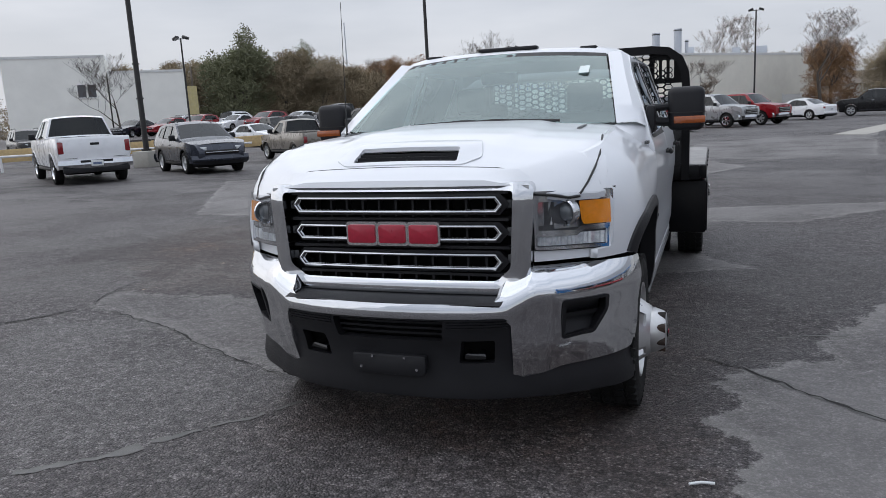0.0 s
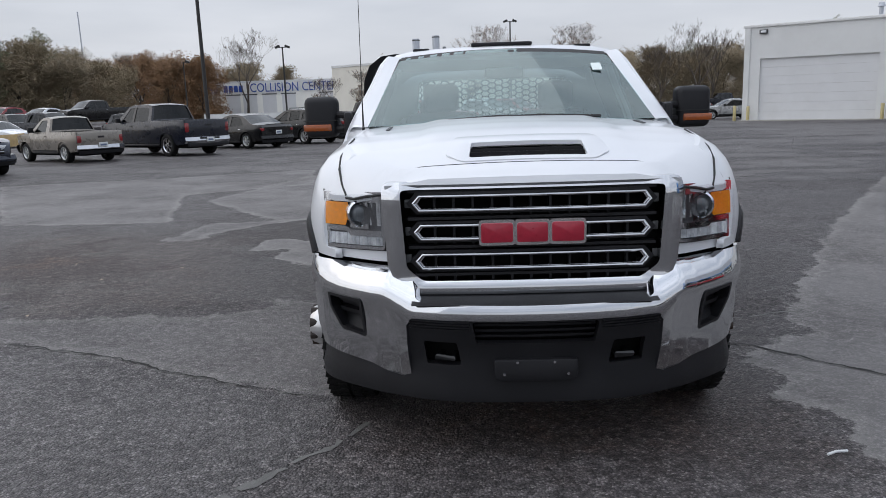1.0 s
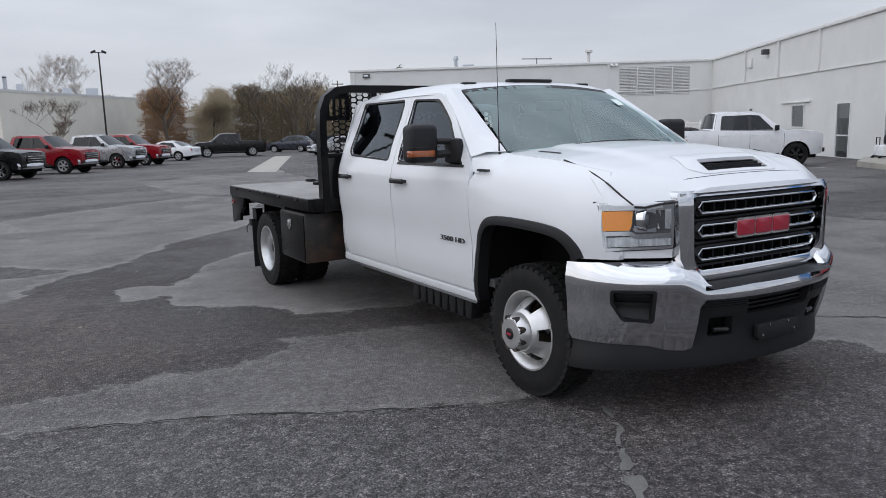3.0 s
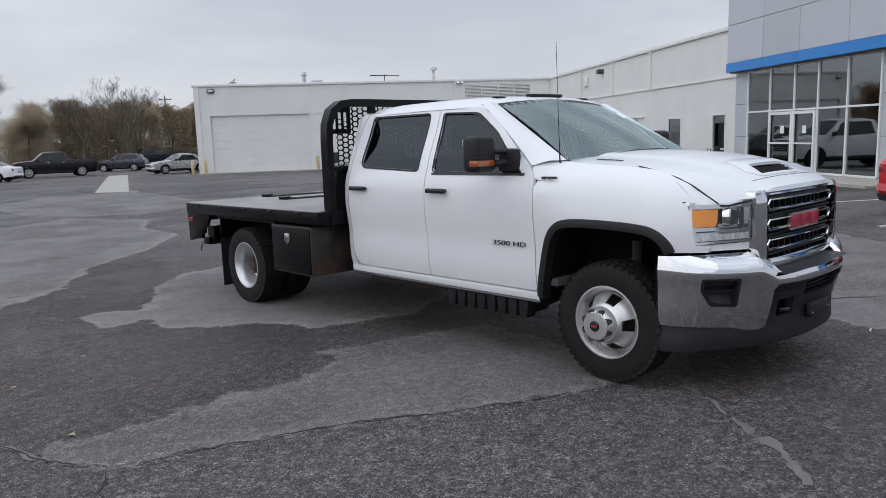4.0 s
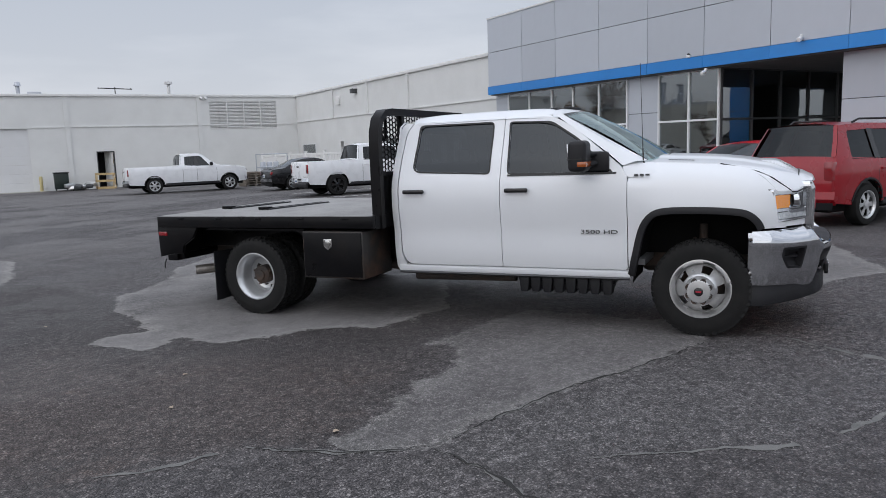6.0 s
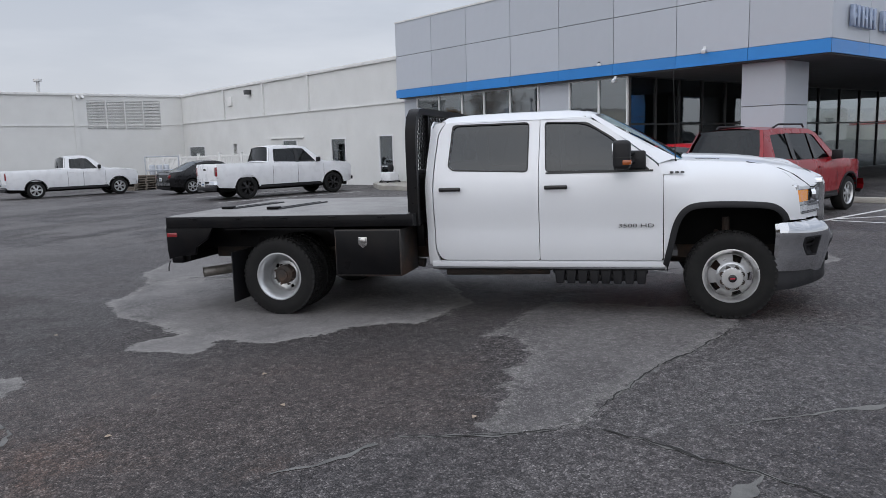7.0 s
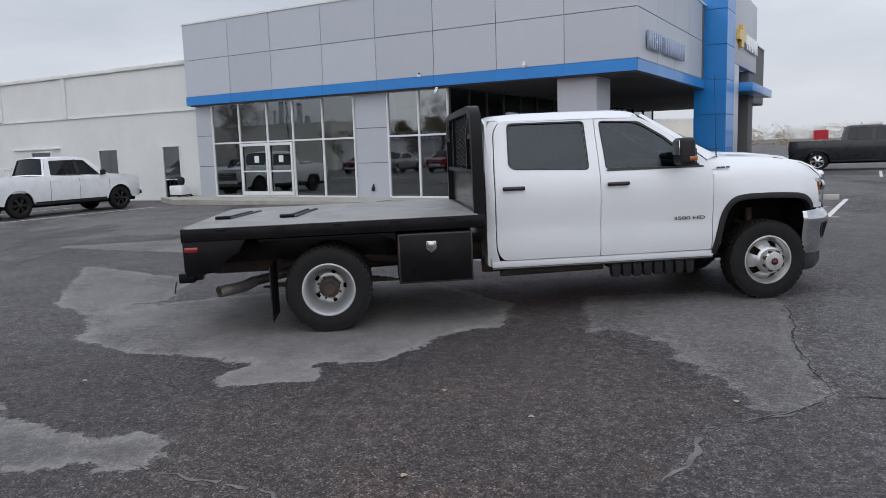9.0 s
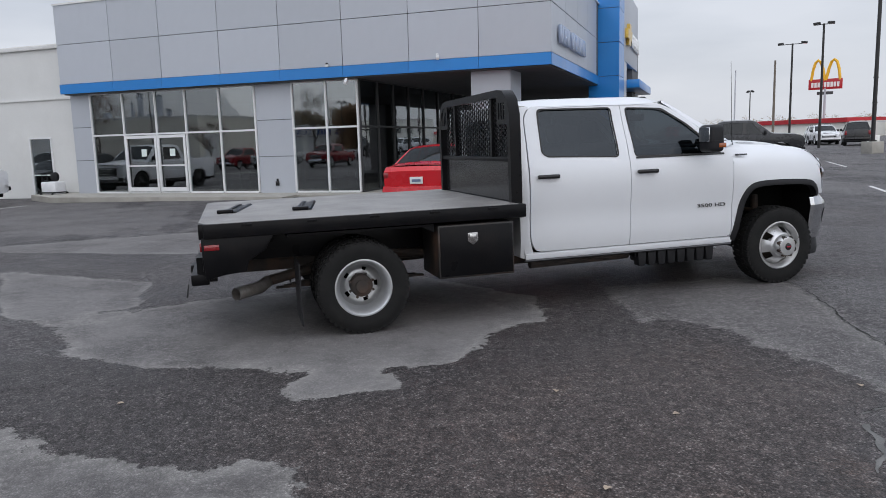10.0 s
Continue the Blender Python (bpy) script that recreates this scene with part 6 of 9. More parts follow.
def showroom():
    floor = -0.06
    # upper mass
    body = wall("wall_fascia", box(0.03, 27.0, 0.03, 17.75, 3.56, 6.60), JOINT, "grey panelled upper storey of the showroom")
    ys = [0.0, 2.12, 4.29, 6.49, 8.71, 10.97, 13.32, 15.40, 17.79]
    panels(body, 0.03, ys, [3.87, 5.25, 6.62], GREYPANEL)
    panels(body, 0.03, [0.0, 2.2, 4.4, 6.6, 8.8], [3.87, 5.25, 6.62], GREYPANEL, along="x")
    band = wall("trim_blue_band", box(0.0, 0.05, 0.0, 17.79, 3.54, 3.86), JOINT, "blue enamel band under the fascia", "trim")
    panels(band, -0.005, ys, [3.53, 3.87], BLUE, gap=0.006)
    panels(band, 0.025, [0.0, 2.2, 4.4, 6.6, 9.4], [3.53, 3.87], BLUE, gap=0.006, along="x")
    wall("roof", box(-0.03, 27, -0.03, 17.80, 6.60, 6.66), COPING, "pale coping of the showroom roof", "roof")
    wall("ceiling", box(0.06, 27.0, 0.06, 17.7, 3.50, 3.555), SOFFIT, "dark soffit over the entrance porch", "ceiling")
    # front glazing
    zs = [-0.02, 2.03, 3.50]
    glazing("window_1", "tall white-framed shopfront glazing with double doors", 0.38, 9.97, 16.85, [9.97, 11.36, 12.75, 14.0, 15.42, 16.85], zs)
    doors = thing("door_1", B_AT, "white-framed glass double doors with push bars and stickers", "door", kind="structure")
    for y0, y1 in ((12.80, 13.98), (14.02, 15.38)):
        leaf = part("door_frame", join(box(0.28, 0.34, y0, y0 + 0.08, 0.02, 1.98, 0.006), box(0.28, 0.34, y1 - 0.08, y1, 0.02, 1.98, 0.006), box(0.28, 0.34, y0 + 0.08, y1 - 0.08, 1.88, 1.98), box(0.28, 0.34, y0 + 0.08, y1 - 0.08, 0.02, 0.16), box(0.28, 0.34, y0 + 0.08, y1 - 0.08, 0.90, 0.95)), MULLION, doors)
        part("notice", box(0.350, 0.354, y0 + 0.5, y0 + 0.72, 1.25, 1.5), PAPER, doors)
    glazing("window_2", "tall white-framed shopfront glazing", 0.38, 6.2, 8.55, [6.22, 7.33, 8.55], zs)
    glazing("window_3", "recessed white-framed glazing behind the porch", 6.2, 0.5, 26, [0.42, 1.78, 3.1, 4.49, 6.0, 7.64, 9.5, 11.4, 13.39, 15.4, 17.5, 19.6, 21.7, 23.8, 26.0], zs, DARKFRAME, along="x")
    pil = wall("wall_pier", box(0.40, 0.95, 8.58, 9.94, floor - 0.2, 3.54), JOINT, "grey panelled pier between shop windows")
    panels(pil, 0.40, [8.58, 9.94], [floor - 0.1, 1.15, 2.34, 3.53], GREYPANEL)
    pil2 = wall("wall_end_pier", box(0.40, 1.2, 16.9, 17.78, floor - 0.2, 3.54), JOINT, "narrow grey end pier")
    panels(pil2, 0.40, [16.9, 17.78], [floor - 0.1, 1.15, 2.34, 3.53], GREYPANEL)
    col = wall("column", box(0.42, 1.68, 1.32, 2.48, floor - 0.2, 3.52), JOINT, "square grey panelled porch column", "column")
    panels(col, 0.42, [1.30, 2.50], [floor - 0.1, 1.18, 2.36, 3.53], GREYPANEL)
    panels(col, 1.32, [0.40, 1.70], [floor - 0.1, 1.18, 2.36, 3.53], GREYPANEL, along="x")
    wall("outlet_box", join(box(0.30, 0.372, 9.20, 9.32, 0.18, 0.34, 0.02), box(0.33, 0.372, 9.23, 9.29, 0.34, 0.42, 0.01)), BLACK, "small black wall outlet cover", "wall fitting")
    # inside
    # floor and walls are coloured dark to look unlit through the glass
    wall("floor", box(0.45, 26.5, 6.25, 17.7, floor - 0.3, floor + 0.02), ROOM, "tiled showroom floor with dimness painted into its colour", "floor")
    wall("wall_back", box(9.0, 9.2, 6.3, 17.7, floor, 3.5), ROOMDARK, "back wall of the showroom with dimness painted in")
    wall("wall_side", box(0.96, 26, 17.5, 17.7, floor, 3.5), ROOMDARK, "side wall of the showroom with dimness painted in")
    for y, w in ((11.9, 1.5), (15.9, 1.3), (7.4, 1.4)):
        desk = thing("desk", B_AT @ pose(3.4, y, floor + 0.02), "dark office desk inside the showroom", "desk", "showroom desks")
        part("desktop", box(-0.4, 0.4, -w / 2, w / 2, 0.70, 0.74, 0.005), DARKFRAME, desk)
        for sx in (-0.34, 0.30):
            for sy in (-w / 2 + 0.05, w / 2 - 0.1):
                part("leg", box(sx, sx + 0.05, sy, sy + 0.05, 0, 0.70), STEEL, desk)
    # pavement and kerb
    wall("pavement", prism([(-1.5, 8.0), (-1.5, 17.2), (-0.3, 19.4), (0.95, 19.4), (0.95, 17.7), (27, 17.7), (27, 0.0), (-0.55, 0.0), (-0.55, 8.0)], -0.9, -0.05, "Z"), CONCRETE, "pale concrete pavement in front of the showroom", "pavement")
    # tower
    tow = wall("tower", box(9.43, 11.2, -0.77, 0.38, floor - 0.1, 9.3), JOINT, "tall blue panelled entrance tower", "tower")
    zt = [-0.1, 1.25, 2.55, 3.85, 5.15, 6.45, 7.75, 9.3]
    panels(tow, 9.43, [-0.80, 0.40], zt, BLUE)
    panels(tow, -0.77, [9.40, 11.2], zt, BLUE, along="x")
    wall("wall_sign", box(11.2, 17.5, -0.78, -0.5, 4.6, 7.6, 0.01), GREYPANEL, "white sign panel beside the tower")
    wall("wall_post", box(11.2, 12.6, -0.76, 0.3, floor - 0.1, 4.6, 0.01), GREYPANEL, "white panelled entrance post")
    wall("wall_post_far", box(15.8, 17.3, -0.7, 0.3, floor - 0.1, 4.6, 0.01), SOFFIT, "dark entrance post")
    wall("trim_canopy", box(12.6, 19.2, -1.3, -0.3, 3.55, 3.9, 0.01), BLUE, "blue canopy edge by the entrance", "trim")
    # raised emblem shapes, no lettering
    sign = thing("fascia_sign", B_AT, "row of raised blue and chrome sign blocks on the fascia", "sign")
    y = 0.85
    for w in (0.42, 0.36, 0.42, None, 0.46, 0.46, 0.46, 0.44, 0.40):
        if w is None:
            y += 0.34
            continue
        part("sign_block", join(box(y, y + w * 0.30, -0.14, -0.03, 4.20, 4.72, 0.01), box(y + w * 0.62, y + w * 0.9, -0.14, -0.03, 4.20, 4.72, 0.01), box(y + w * 0.3, y + w * 0.62, -0.12, -0.03, 4.40, 4.52, 0.01)), SIGNBLUE, sign)
        y += w + 0.10
    emb = thing("emblem_sign", B_AT, "gold cross-shaped emblem and chrome blocks on a pale panel", "sign")
    part("emblem", prism([(11.7, 5.95), (12.2, 5.95), (12.3, 6.2), (13.0, 6.2), (12.9, 5.95), (13.4, 5.95), (13.2, 5.55), (12.8, 5.55), (12.7, 5.3), (12.0, 5.3), (12.1, 5.55), (11.6, 5.55)], -0.92, -0.79, "Y"), GOLD, emb)
    for k in range(7):
        part("sign_block", box(13.6 + 0.5 * k, 13.98 + 0.5 * k, -0.9, -0.79, 5.35, 5.95, 0.01), CHROME, emb)
    cam_ = thing("security_camera", B_AT, "white wall-mounted security camera under the fascia", "camera", "security cameras")
    part("bracket", box(-0.05, 0.0, 6.35, 6.42, 3.42, 3.5), MULLION, cam_)
    part("body", moved(box(-0.28, 0.0, -0.05, 0.05, -0.05, 0.05, 0.02), Matrix.Translation((-0.04, 6.38, 3.40)) @ pose(0, 0, 0, 0, -15, 20)), MULLION, cam_)
    c2 = copy_thing(cam_, B_AT @ pose(0.03, -3.0, 0.55))
    dome = thing("dome_camera", B_AT, "small dark dome camera on the blue band", "camera", "security cameras")
    part("base", box(-0.10, 0.0, 6.95, 7.07, 3.86, 3.94, 0.02), MULLION, dome)
    part("lens", moved(cyl(0.05, 0.03, 0, 0.05, 14), Matrix.Translation((-0.05, 7.01, 3.94))), BLACK, dome)


SIGNBLUE = material("silver_blue_sign_face", (0.34, 0.40, 0.52), 0.25, 0.6, vary=0.15)
GOLD = material("gold_emblem", (0.62, 0.42, 0.10), 0.3, 0.6, vary=0.1)


def opening(name, label, category, plane, y0, y1, z0, z1, glass_mat, frame_mat, along="y", deep=0.12, bars=()):
    """A framed window or door set into a wall face at the plane."""
    g = thing(name, B_AT, label, category, kind="structure")
    t = 0.06
    def b(a0, a1, q0, q1, d0, d1):
        return box(plane + d0, plane + d1, a0, a1, q0, q1, 0.004, 1) if along == "y" else box(a0, a1, plane + d0, plane + d1, q0, q1, 0.004, 1)
    part("window_frame", join(b(y0 - t, y0, z0 - t, z1 + t, -0.035, deep), b(y1, y1 + t, z0 - t, z1 + t, -0.035, deep), b(y0, y1, z1, z1 + t, -0.035, deep), b(y0, y1, z0 - t, z0, -0.045, deep), *[b(y0, y1, q - 0.025, q + 0.025, 0.0, 0.06) for q in bars]), frame_mat, g)
    part("pane", b(y0, y1, z0, z1, 0.02, 0.03), glass_mat, g)
    # dark sheet stands in for the unlit room behind the pane
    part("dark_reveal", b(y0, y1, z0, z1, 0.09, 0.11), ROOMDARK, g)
    return g


def cut_wall(name, label, plane, y0, y1, z0, z1, holes, mat, along="y", thick=0.3):
    """A wall with real openings."""
    hs = [[(a, c), (b, c), (b, d), (a, d)] for a, b, c, d in holes]
    put = (lambda u, v: Vector((plane, u, v))) if along == "y" else (lambda u, v: Vector((u, plane, v)))
    turn = (thick, 0, 0) if along == "y" else (0, thick, 0)
    return solid(name, sheet([(y0, z0), (y1, z0), (y1, z1), (y0, z1)], hs, 2.0, put, lambda co: turn), mat, B_AT, label, "wall", kind="structure", angle=20)


def service_building():
    P, S = 0.92, 44.84
    wins = [(23.5, 24.75, -0.30, 1.95), (28.4, 29.9, 0.95, 1.96), (41.2, 43.8, 1.15, 1.80)]
    door = (19.5, 20.5, -0.30, 2.0)
    cut_wall("wall_side_long", "long white painted side wall with a raised ledge", P, 17.8, S, -1.6, 5.30, [*wins, door, (36.1, 36.6, 1.25, 1.92)], WHITEWALL)
    opening("window_4", "tall white-framed glazed panel in the white wall", "window", P, *wins[0], SHOPGLASS, MULLION, bars=(0.62,))
    opening("window_5", "white-framed window below a thin canopy", "window", P, *wins[1], SHOPGLASS, MULLION)
    opening("window_6", "service hatch window in the white wall", "window", P, *wins[2], SHOPGLASS, MULLION)
    opening("door_2", "tall glazed side door with a white frame", "door", P, *door, SHOPGLASS, MULLION, bars=(0.62,))
    lv = thing("wall_vent", B_AT, "small white slatted wall vent", "vent", "wall vents")
    for k in range(6):
        part("slat", moved(box(P - 0.02, P + 0.06, 36.1, 36.6, -0.01, 0.01), Matrix.Translation((0, 0, 1.30 + 0.11 * k)) @ pose(0, 0, 0, 0, 20, 0)), COPING, lv)
    wall("trim_ledge", box(P - 0.06, P, 17.8, S, 3.44, 3.50), COPING, "thin ledge along the white wall", "trim")
    wall("trim_coping", box(P - 0.10, P + 0.4, 17.78, S + 0.3, 5.30, 5.47, 0.02), COPING, "metal roof edge of the white building", "trim")
    for y in (26.9, 32.1, 37.6):
        wall("wall_pilaster", box(P - 0.09, P, y - 0.12, y + 0.12, 3.5, 5.30), WHITEWALL, "shallow pilaster on the white wall")
    wall("wall_hatch_ledge", box(P - 0.10, P, 27.6, 31.4, 2.10, 2.16), COPING, "small canopy strip over a hatch", "trim")
    vent = thing("wall_vent", B_AT, "white louvred box high on the wall", "vent", "wall vents")
    part("body", box(P - 0.12, P, 36.3, 36.9, 4.25, 4.80, 0.01), COPING, vent)
    lamp = thing("wall_lamp", B_AT, "grey wall-mounted floodlight high on the white wall", "lamp", "wall lamps")
    part("housing", box(P - 0.35, P, 33.6, 33.95, 4.78, 5.05, 0.03), GREYPLASTIC, lamp)
    # far wall, with the shutter
    gar = (-23.40, -16.62, -0.62, 3.32)
    fd = (-12.76, -11.80, -0.55, 1.72)
    lou = (-5.40, -0.62, 3.10, 5.02)
    cut_wall("wall_far", "white painted end wall with a shutter and louvre", S, -24.42, P, -1.8, 5.30, [gar, fd, lou], WHITEWALL, along="x")
    wall("wall_gable", box(-24.42, -24.12, S + 0.3, S + 30, -1.8, 5.30), WHITEWALL, "white gable wall")
    wall("trim_coping_far", box(-24.52, P, S - 0.10, S + 0.4, 5.30, 5.47, 0.02), COPING, "metal roof edge over the end wall", "trim")
    wall("trim_ledge_far", box(-16.4, P, S - 0.05, S, 3.36, 3.42), COPING, "thin ledge along the end wall", "trim")
    wall("roof_far", box(-24.3, 25, S + 0.35, S + 30, 5.28, 5.34), SOFFIT, "flat roof", "roof")
    wall("roof_long", box(P + 0.35, 25, 17.8, S + 0.3, 5.28, 5.34), SOFFIT, "flat roof", "roof")
    for x in (-24.2, -14.38, -6.1):
        wall("wall_pilaster_far", box(x - 0.14, x + 0.14, S - 0.07, S, -1.4, 5.3), WHITEWALL, "shallow pilaster on the end wall")
    sh = thing("roller_shutter", B_AT, "closed white sectional garage door", "garage door", kind="structure")
    for k in range(7):
        z = gar[2] + (gar[3] - gar[2]) * k / 7
        part("section", box(gar[0], gar[1], S + 0.14, S + 0.19, z + 0.003, z + (gar[3] - gar[2]) / 7 - 0.003), SHUTTER, sh)
    part("bottom_seal", box(gar[0], gar[1], S + 0.12, S + 0.19, gar[2] - 0.06, gar[2] + 0.005), SEAL, sh)
    wall("door_apron", box(-24.4, -16.0, S - 1.0, S + 0.2, -1.2, -0.60), CONCRETE, "pale concrete apron under the garage door", "pavement")
    op = thing("door_3", B_AT, "open steel door leaf beside a dark doorway", "door", kind="structure")
    # near-black sheet paints the shade inside the doorway
    part("dark_reveal", box(fd[0], fd[1], S + 0.9, S + 0.95, fd[2], fd[3]), DARK, op)
    part("door_leaf", moved(box(0, 0.05, -0.90, 0, fd[2], fd[3]), Matrix.Translation((fd[1] - 0.06, S + 0.05, 0)) @ pose(0, 0, 0, 0, 0, -155)), COPING, op)
    part("window_frame", join(box(fd[0] - 0.06, fd[0], S - 0.03, S + 0.2, fd[2], fd[3] + 0.06), box(fd[1], fd[1] + 0.06, S - 0.03, S + 0.2, fd[2], fd[3] + 0.06), box(fd[0], fd[1], S - 0.03, S + 0.2, fd[3], fd[3] + 0.06)), DARKFRAME, op)
    lo = thing("wall_louvre", B_AT, "large white slatted air louvre", "louvre", kind="structure")
    # dark sheet paints the shade seen between the slats
    part("backing", box(lou[0], lou[1], S + 0.2, S + 0.25, lou[2], lou[3]), SOFFIT, lo)
    n = 19
    for k in range(n):
        z = lou[2] + (k + 0.5) * (lou[3] - lou[2]) / n
        ob = part("slat", moved(box(lou[0], lou[1], -0.070, 0.070, -0.010, 0.010), Matrix.Translation((0, S + 0.03, 0)) @ pose(0, 0, 0, 38, 0, 0)), COPING, lo)
        ob.location = (0, 0, z)
    for x in (lou[0] + 1.2, lou[0] + 2.4, lou[0] + 3.6):
        part("louvre_post", box(x - 0.03, x + 0.03, S - 0.06, S + 0.02, lou[2], lou[3]), COPING, lo)
    for x, h in ((-24.75, 1.0), (-23.9, 0.95), (-16.2, 0.95)):
        px, py = bxy(S - 0.5, x)
        bo = thing("bollard", stand(px, py, level=True), "faded yellow concrete-filled bollard", "bollard", "bollards")
        part("post", cyl(0.10, 0.10, -0.1, h, 16, 0.03), YELLOWPAINT, bo)
    wl_ = thing("wall_lamp", B_AT, "grey wall pack lamp on the end wall", "lamp", "wall lamps")
    part("housing", box(-23.5, -23.0, S - 0.16, S, 4.88, 5.14, 0.03), GREYPLASTIC, wl_)
    part("lens", box(-23.42, -23.08, S - 0.175, S - 0.15, 4.93, 5.08, 0.01), CLEARLENS, wl_)
    spot = thing("wall_lamp", B_AT, "pair of small spotlights under the roof edge", "lamp", "wall lamps")
    for x in (-6.0, -5.7):
        part("spot", moved(cyl(0.07, 0.10, 0, 0.18, 14), Matrix.Translation((x, S - 0.1, 5.15)) @ pose(0, 0, 0, 60, 0, 20)), COPING, spot)
    vp = thing("roof_vent", B_AT @ pose(-16.9, S + 1.5, 5.34), "small roof vents and pipe on the flat roof", "roof vent", "roof fittings")
    part("pipe", cyl(0.12, 0.12, 0, 0.75, 14), GREYPANEL, vp)
    part("cowl", moved(cyl(0.22, 0.14, 0, 0.25, 14), Matrix.Translation((0, 0, 0.72))), GREYPANEL, vp)
    part("box_vent", box(0.5, 1.3, -0.3, 0.3, 0, 0.35, 0.03), GREYPANEL, vp)
    part("box_vent", box(-1.6, -1.2, -0.3, 0.3, 0, 0.2, 0.02), GREYPANEL, vp)
    an = thing("roof_aerial", B_AT @ pose(-11.0, S + 3, 5.34), "horizontal television aerial on the roof", "aerial", "roof fittings")
    part("mast", cyl(0.03, 0.03, 0, 0.8, 8), BEDSTEEL, an)
    part("boom", join(tube([(-1.1, 0, 0.75), (1.1, 0, 0.68)], 0.03, 6), *[tube([(x, -0.4, 0.72), (x, 0.4, 0.72)], 0.02, 6) for x in (-1.0, -0.5, 0, 0.5, 1.0)]), BEDSTEEL, an)
    fl = thing("roof_vent", B_AT @ pose(-6.9, S + 6, 5.34), "pale roof ventilator on the flat roof", "roof vent", "roof fittings")
    part("pipe", cyl(0.12, 0.12, 0, 1.3, 12), COPING, fl)
    part("cowl", moved(cyl(0.28, 0.28, 0, 0.18, 14), Matrix.Translation((0, 0, 1.3))), COPING, fl)


showroom()
service_building()


def lot_markings():
    def line(a, b, w=0.10):
        (s0, p0), (s1, p1) = a, b
        ax, ay = bxy(s0, p0)
        bx, by = bxy(s1, p1)
        dx, dy = bx - ax, by - ay
        q = math.hypot(dx, dy)
        nx, ny = -dy / q * w / 2, dx / q * w / 2
        bm = bmesh.new()
        n = max(1, int(q))
        rows = [[bm.verts.new((ax + dx * k / n + s * nx, ay + dy * k / n + s * ny, slope(ax + dx * k / n, ay + dy * k / n) + 0.004)) for s in (-1, 1)] for k in range(n + 1)]
        for a_, b_ in zip(rows, rows[1:]):
            bm.faces.new((a_[0], b_[0], b_[1], a_[1]))
        solid("parking_line", bm, LINEPAINT, Matrix(), "worn white painted parking line", "parking line", kind="structure")
    line((-2.15, -5.0), (-2.3, -0.6))
    line((-2.25, -4.9), (-5.2, -4.9))
    line((-5.0, -4.9), (-5.2, -0.4))
    for k in range(3):
        line((-2.2 - 0.8 * k, -4.6 + 0.2 * k), (-4.2 - 0.35 * k, -1.6 - 0.5 * k))
    line((1.25, -6.4), (1.25, -1.0))
    line((5.2, -6.2), (5.2, -1.4))
    for k in range(5):
        line((-8.0 - 2.9 * k, -4.9), (-8.0 - 2.9 * k, 0.0))
    line((21.3, -7.6), (21.3, -3.0))
    line((17.0, -8.5), (17.0, -2.6))
    for k in range(6):
        line((-6.0 - 3 * k, 10.0), (-6.0 - 3 * k, 15.0))
    for s, p in ((-1.7, -0.9), (-4.2, -0.6)):
        px, py = bxy(s, p)
        st = thing("wheel_stop", stand(px, py, -33.88), "pale concrete wheel stop on the tarmac", "wheel stop", "wheel stops")
        part("block", prism([(-0.10, 0.0), (0.10, 0.0), (0.07, 0.13), (-0.07, 0.13)], -0.85, 0.85, "Y", 0.02), CONCRETE, st)
    # worn pale walkway strip
    a, b, c, d = [bxy(s, p) for s, p in ((23.4, -23.5), (23.5, -24.9), (50.0, -32.0), (50.0, -30.6))]
    bm = bmesh.new()
    vs = [bm.verts.new((x, y, slope(x, y) + 0.005)) for x, y in (a, b, c, d)]
    bm.faces.new(vs)
    solid("walkway_strip", bm, CONCRETE, Matrix(), "pale concrete strip across the tarmac", "pavement", kind="structure")


lot_markings()


# ---- parked vehicles ----
def paint(name, c, metal=0.0):
    return material(name, c, 0.28, metal, vary=0.04, scale=3, coat=0.5, coat_rough=0.03, spec=0.3, dirt=0.03, dirt_color=(0.12, 0.11, 0.10), dirt_scale=2)


P_WHITE = paint("white_paint", (0.74, 0.75, 0.77))
P_BLACK = paint("black_paint", (0.004, 0.004, 0.005))
P_NAVY = paint("blue_black_paint", (0.008, 0.010, 0.018))
P_GREY = paint("blue_grey_paint", (0.045, 0.050, 0.066), 0.4)
P_CHAR = paint("charcoal_paint", (0.028, 0.030, 0.034), 0.4)
P_SILVER = paint("silver_paint", (0.40, 0.41, 0.42), 0.5)
P_TAN = paint("pewter_paint", (0.22, 0.20, 0.175), 0.4)
P_RED = paint("red_paint", (0.50, 0.008, 0.016))
P_CRIMSON = paint("crimson_paint", (0.22, 0.005, 0.012))
P_DKRED = paint("dark_red_paint", (0.24, 0.006, 0.012))
CARGLASS = glass("car_window_glass", (0.14, 0.16, 0.16), 0.4, ior=1.5)
PLATE = material("number_plate_white", (0.66, 0.68, 0.68), 0.4, vary=0.05)
PLATEBAR = material("plate_bar", (0.12, 0.16, 0.26), 0.5, vary=0.1)
WHEELS = {}


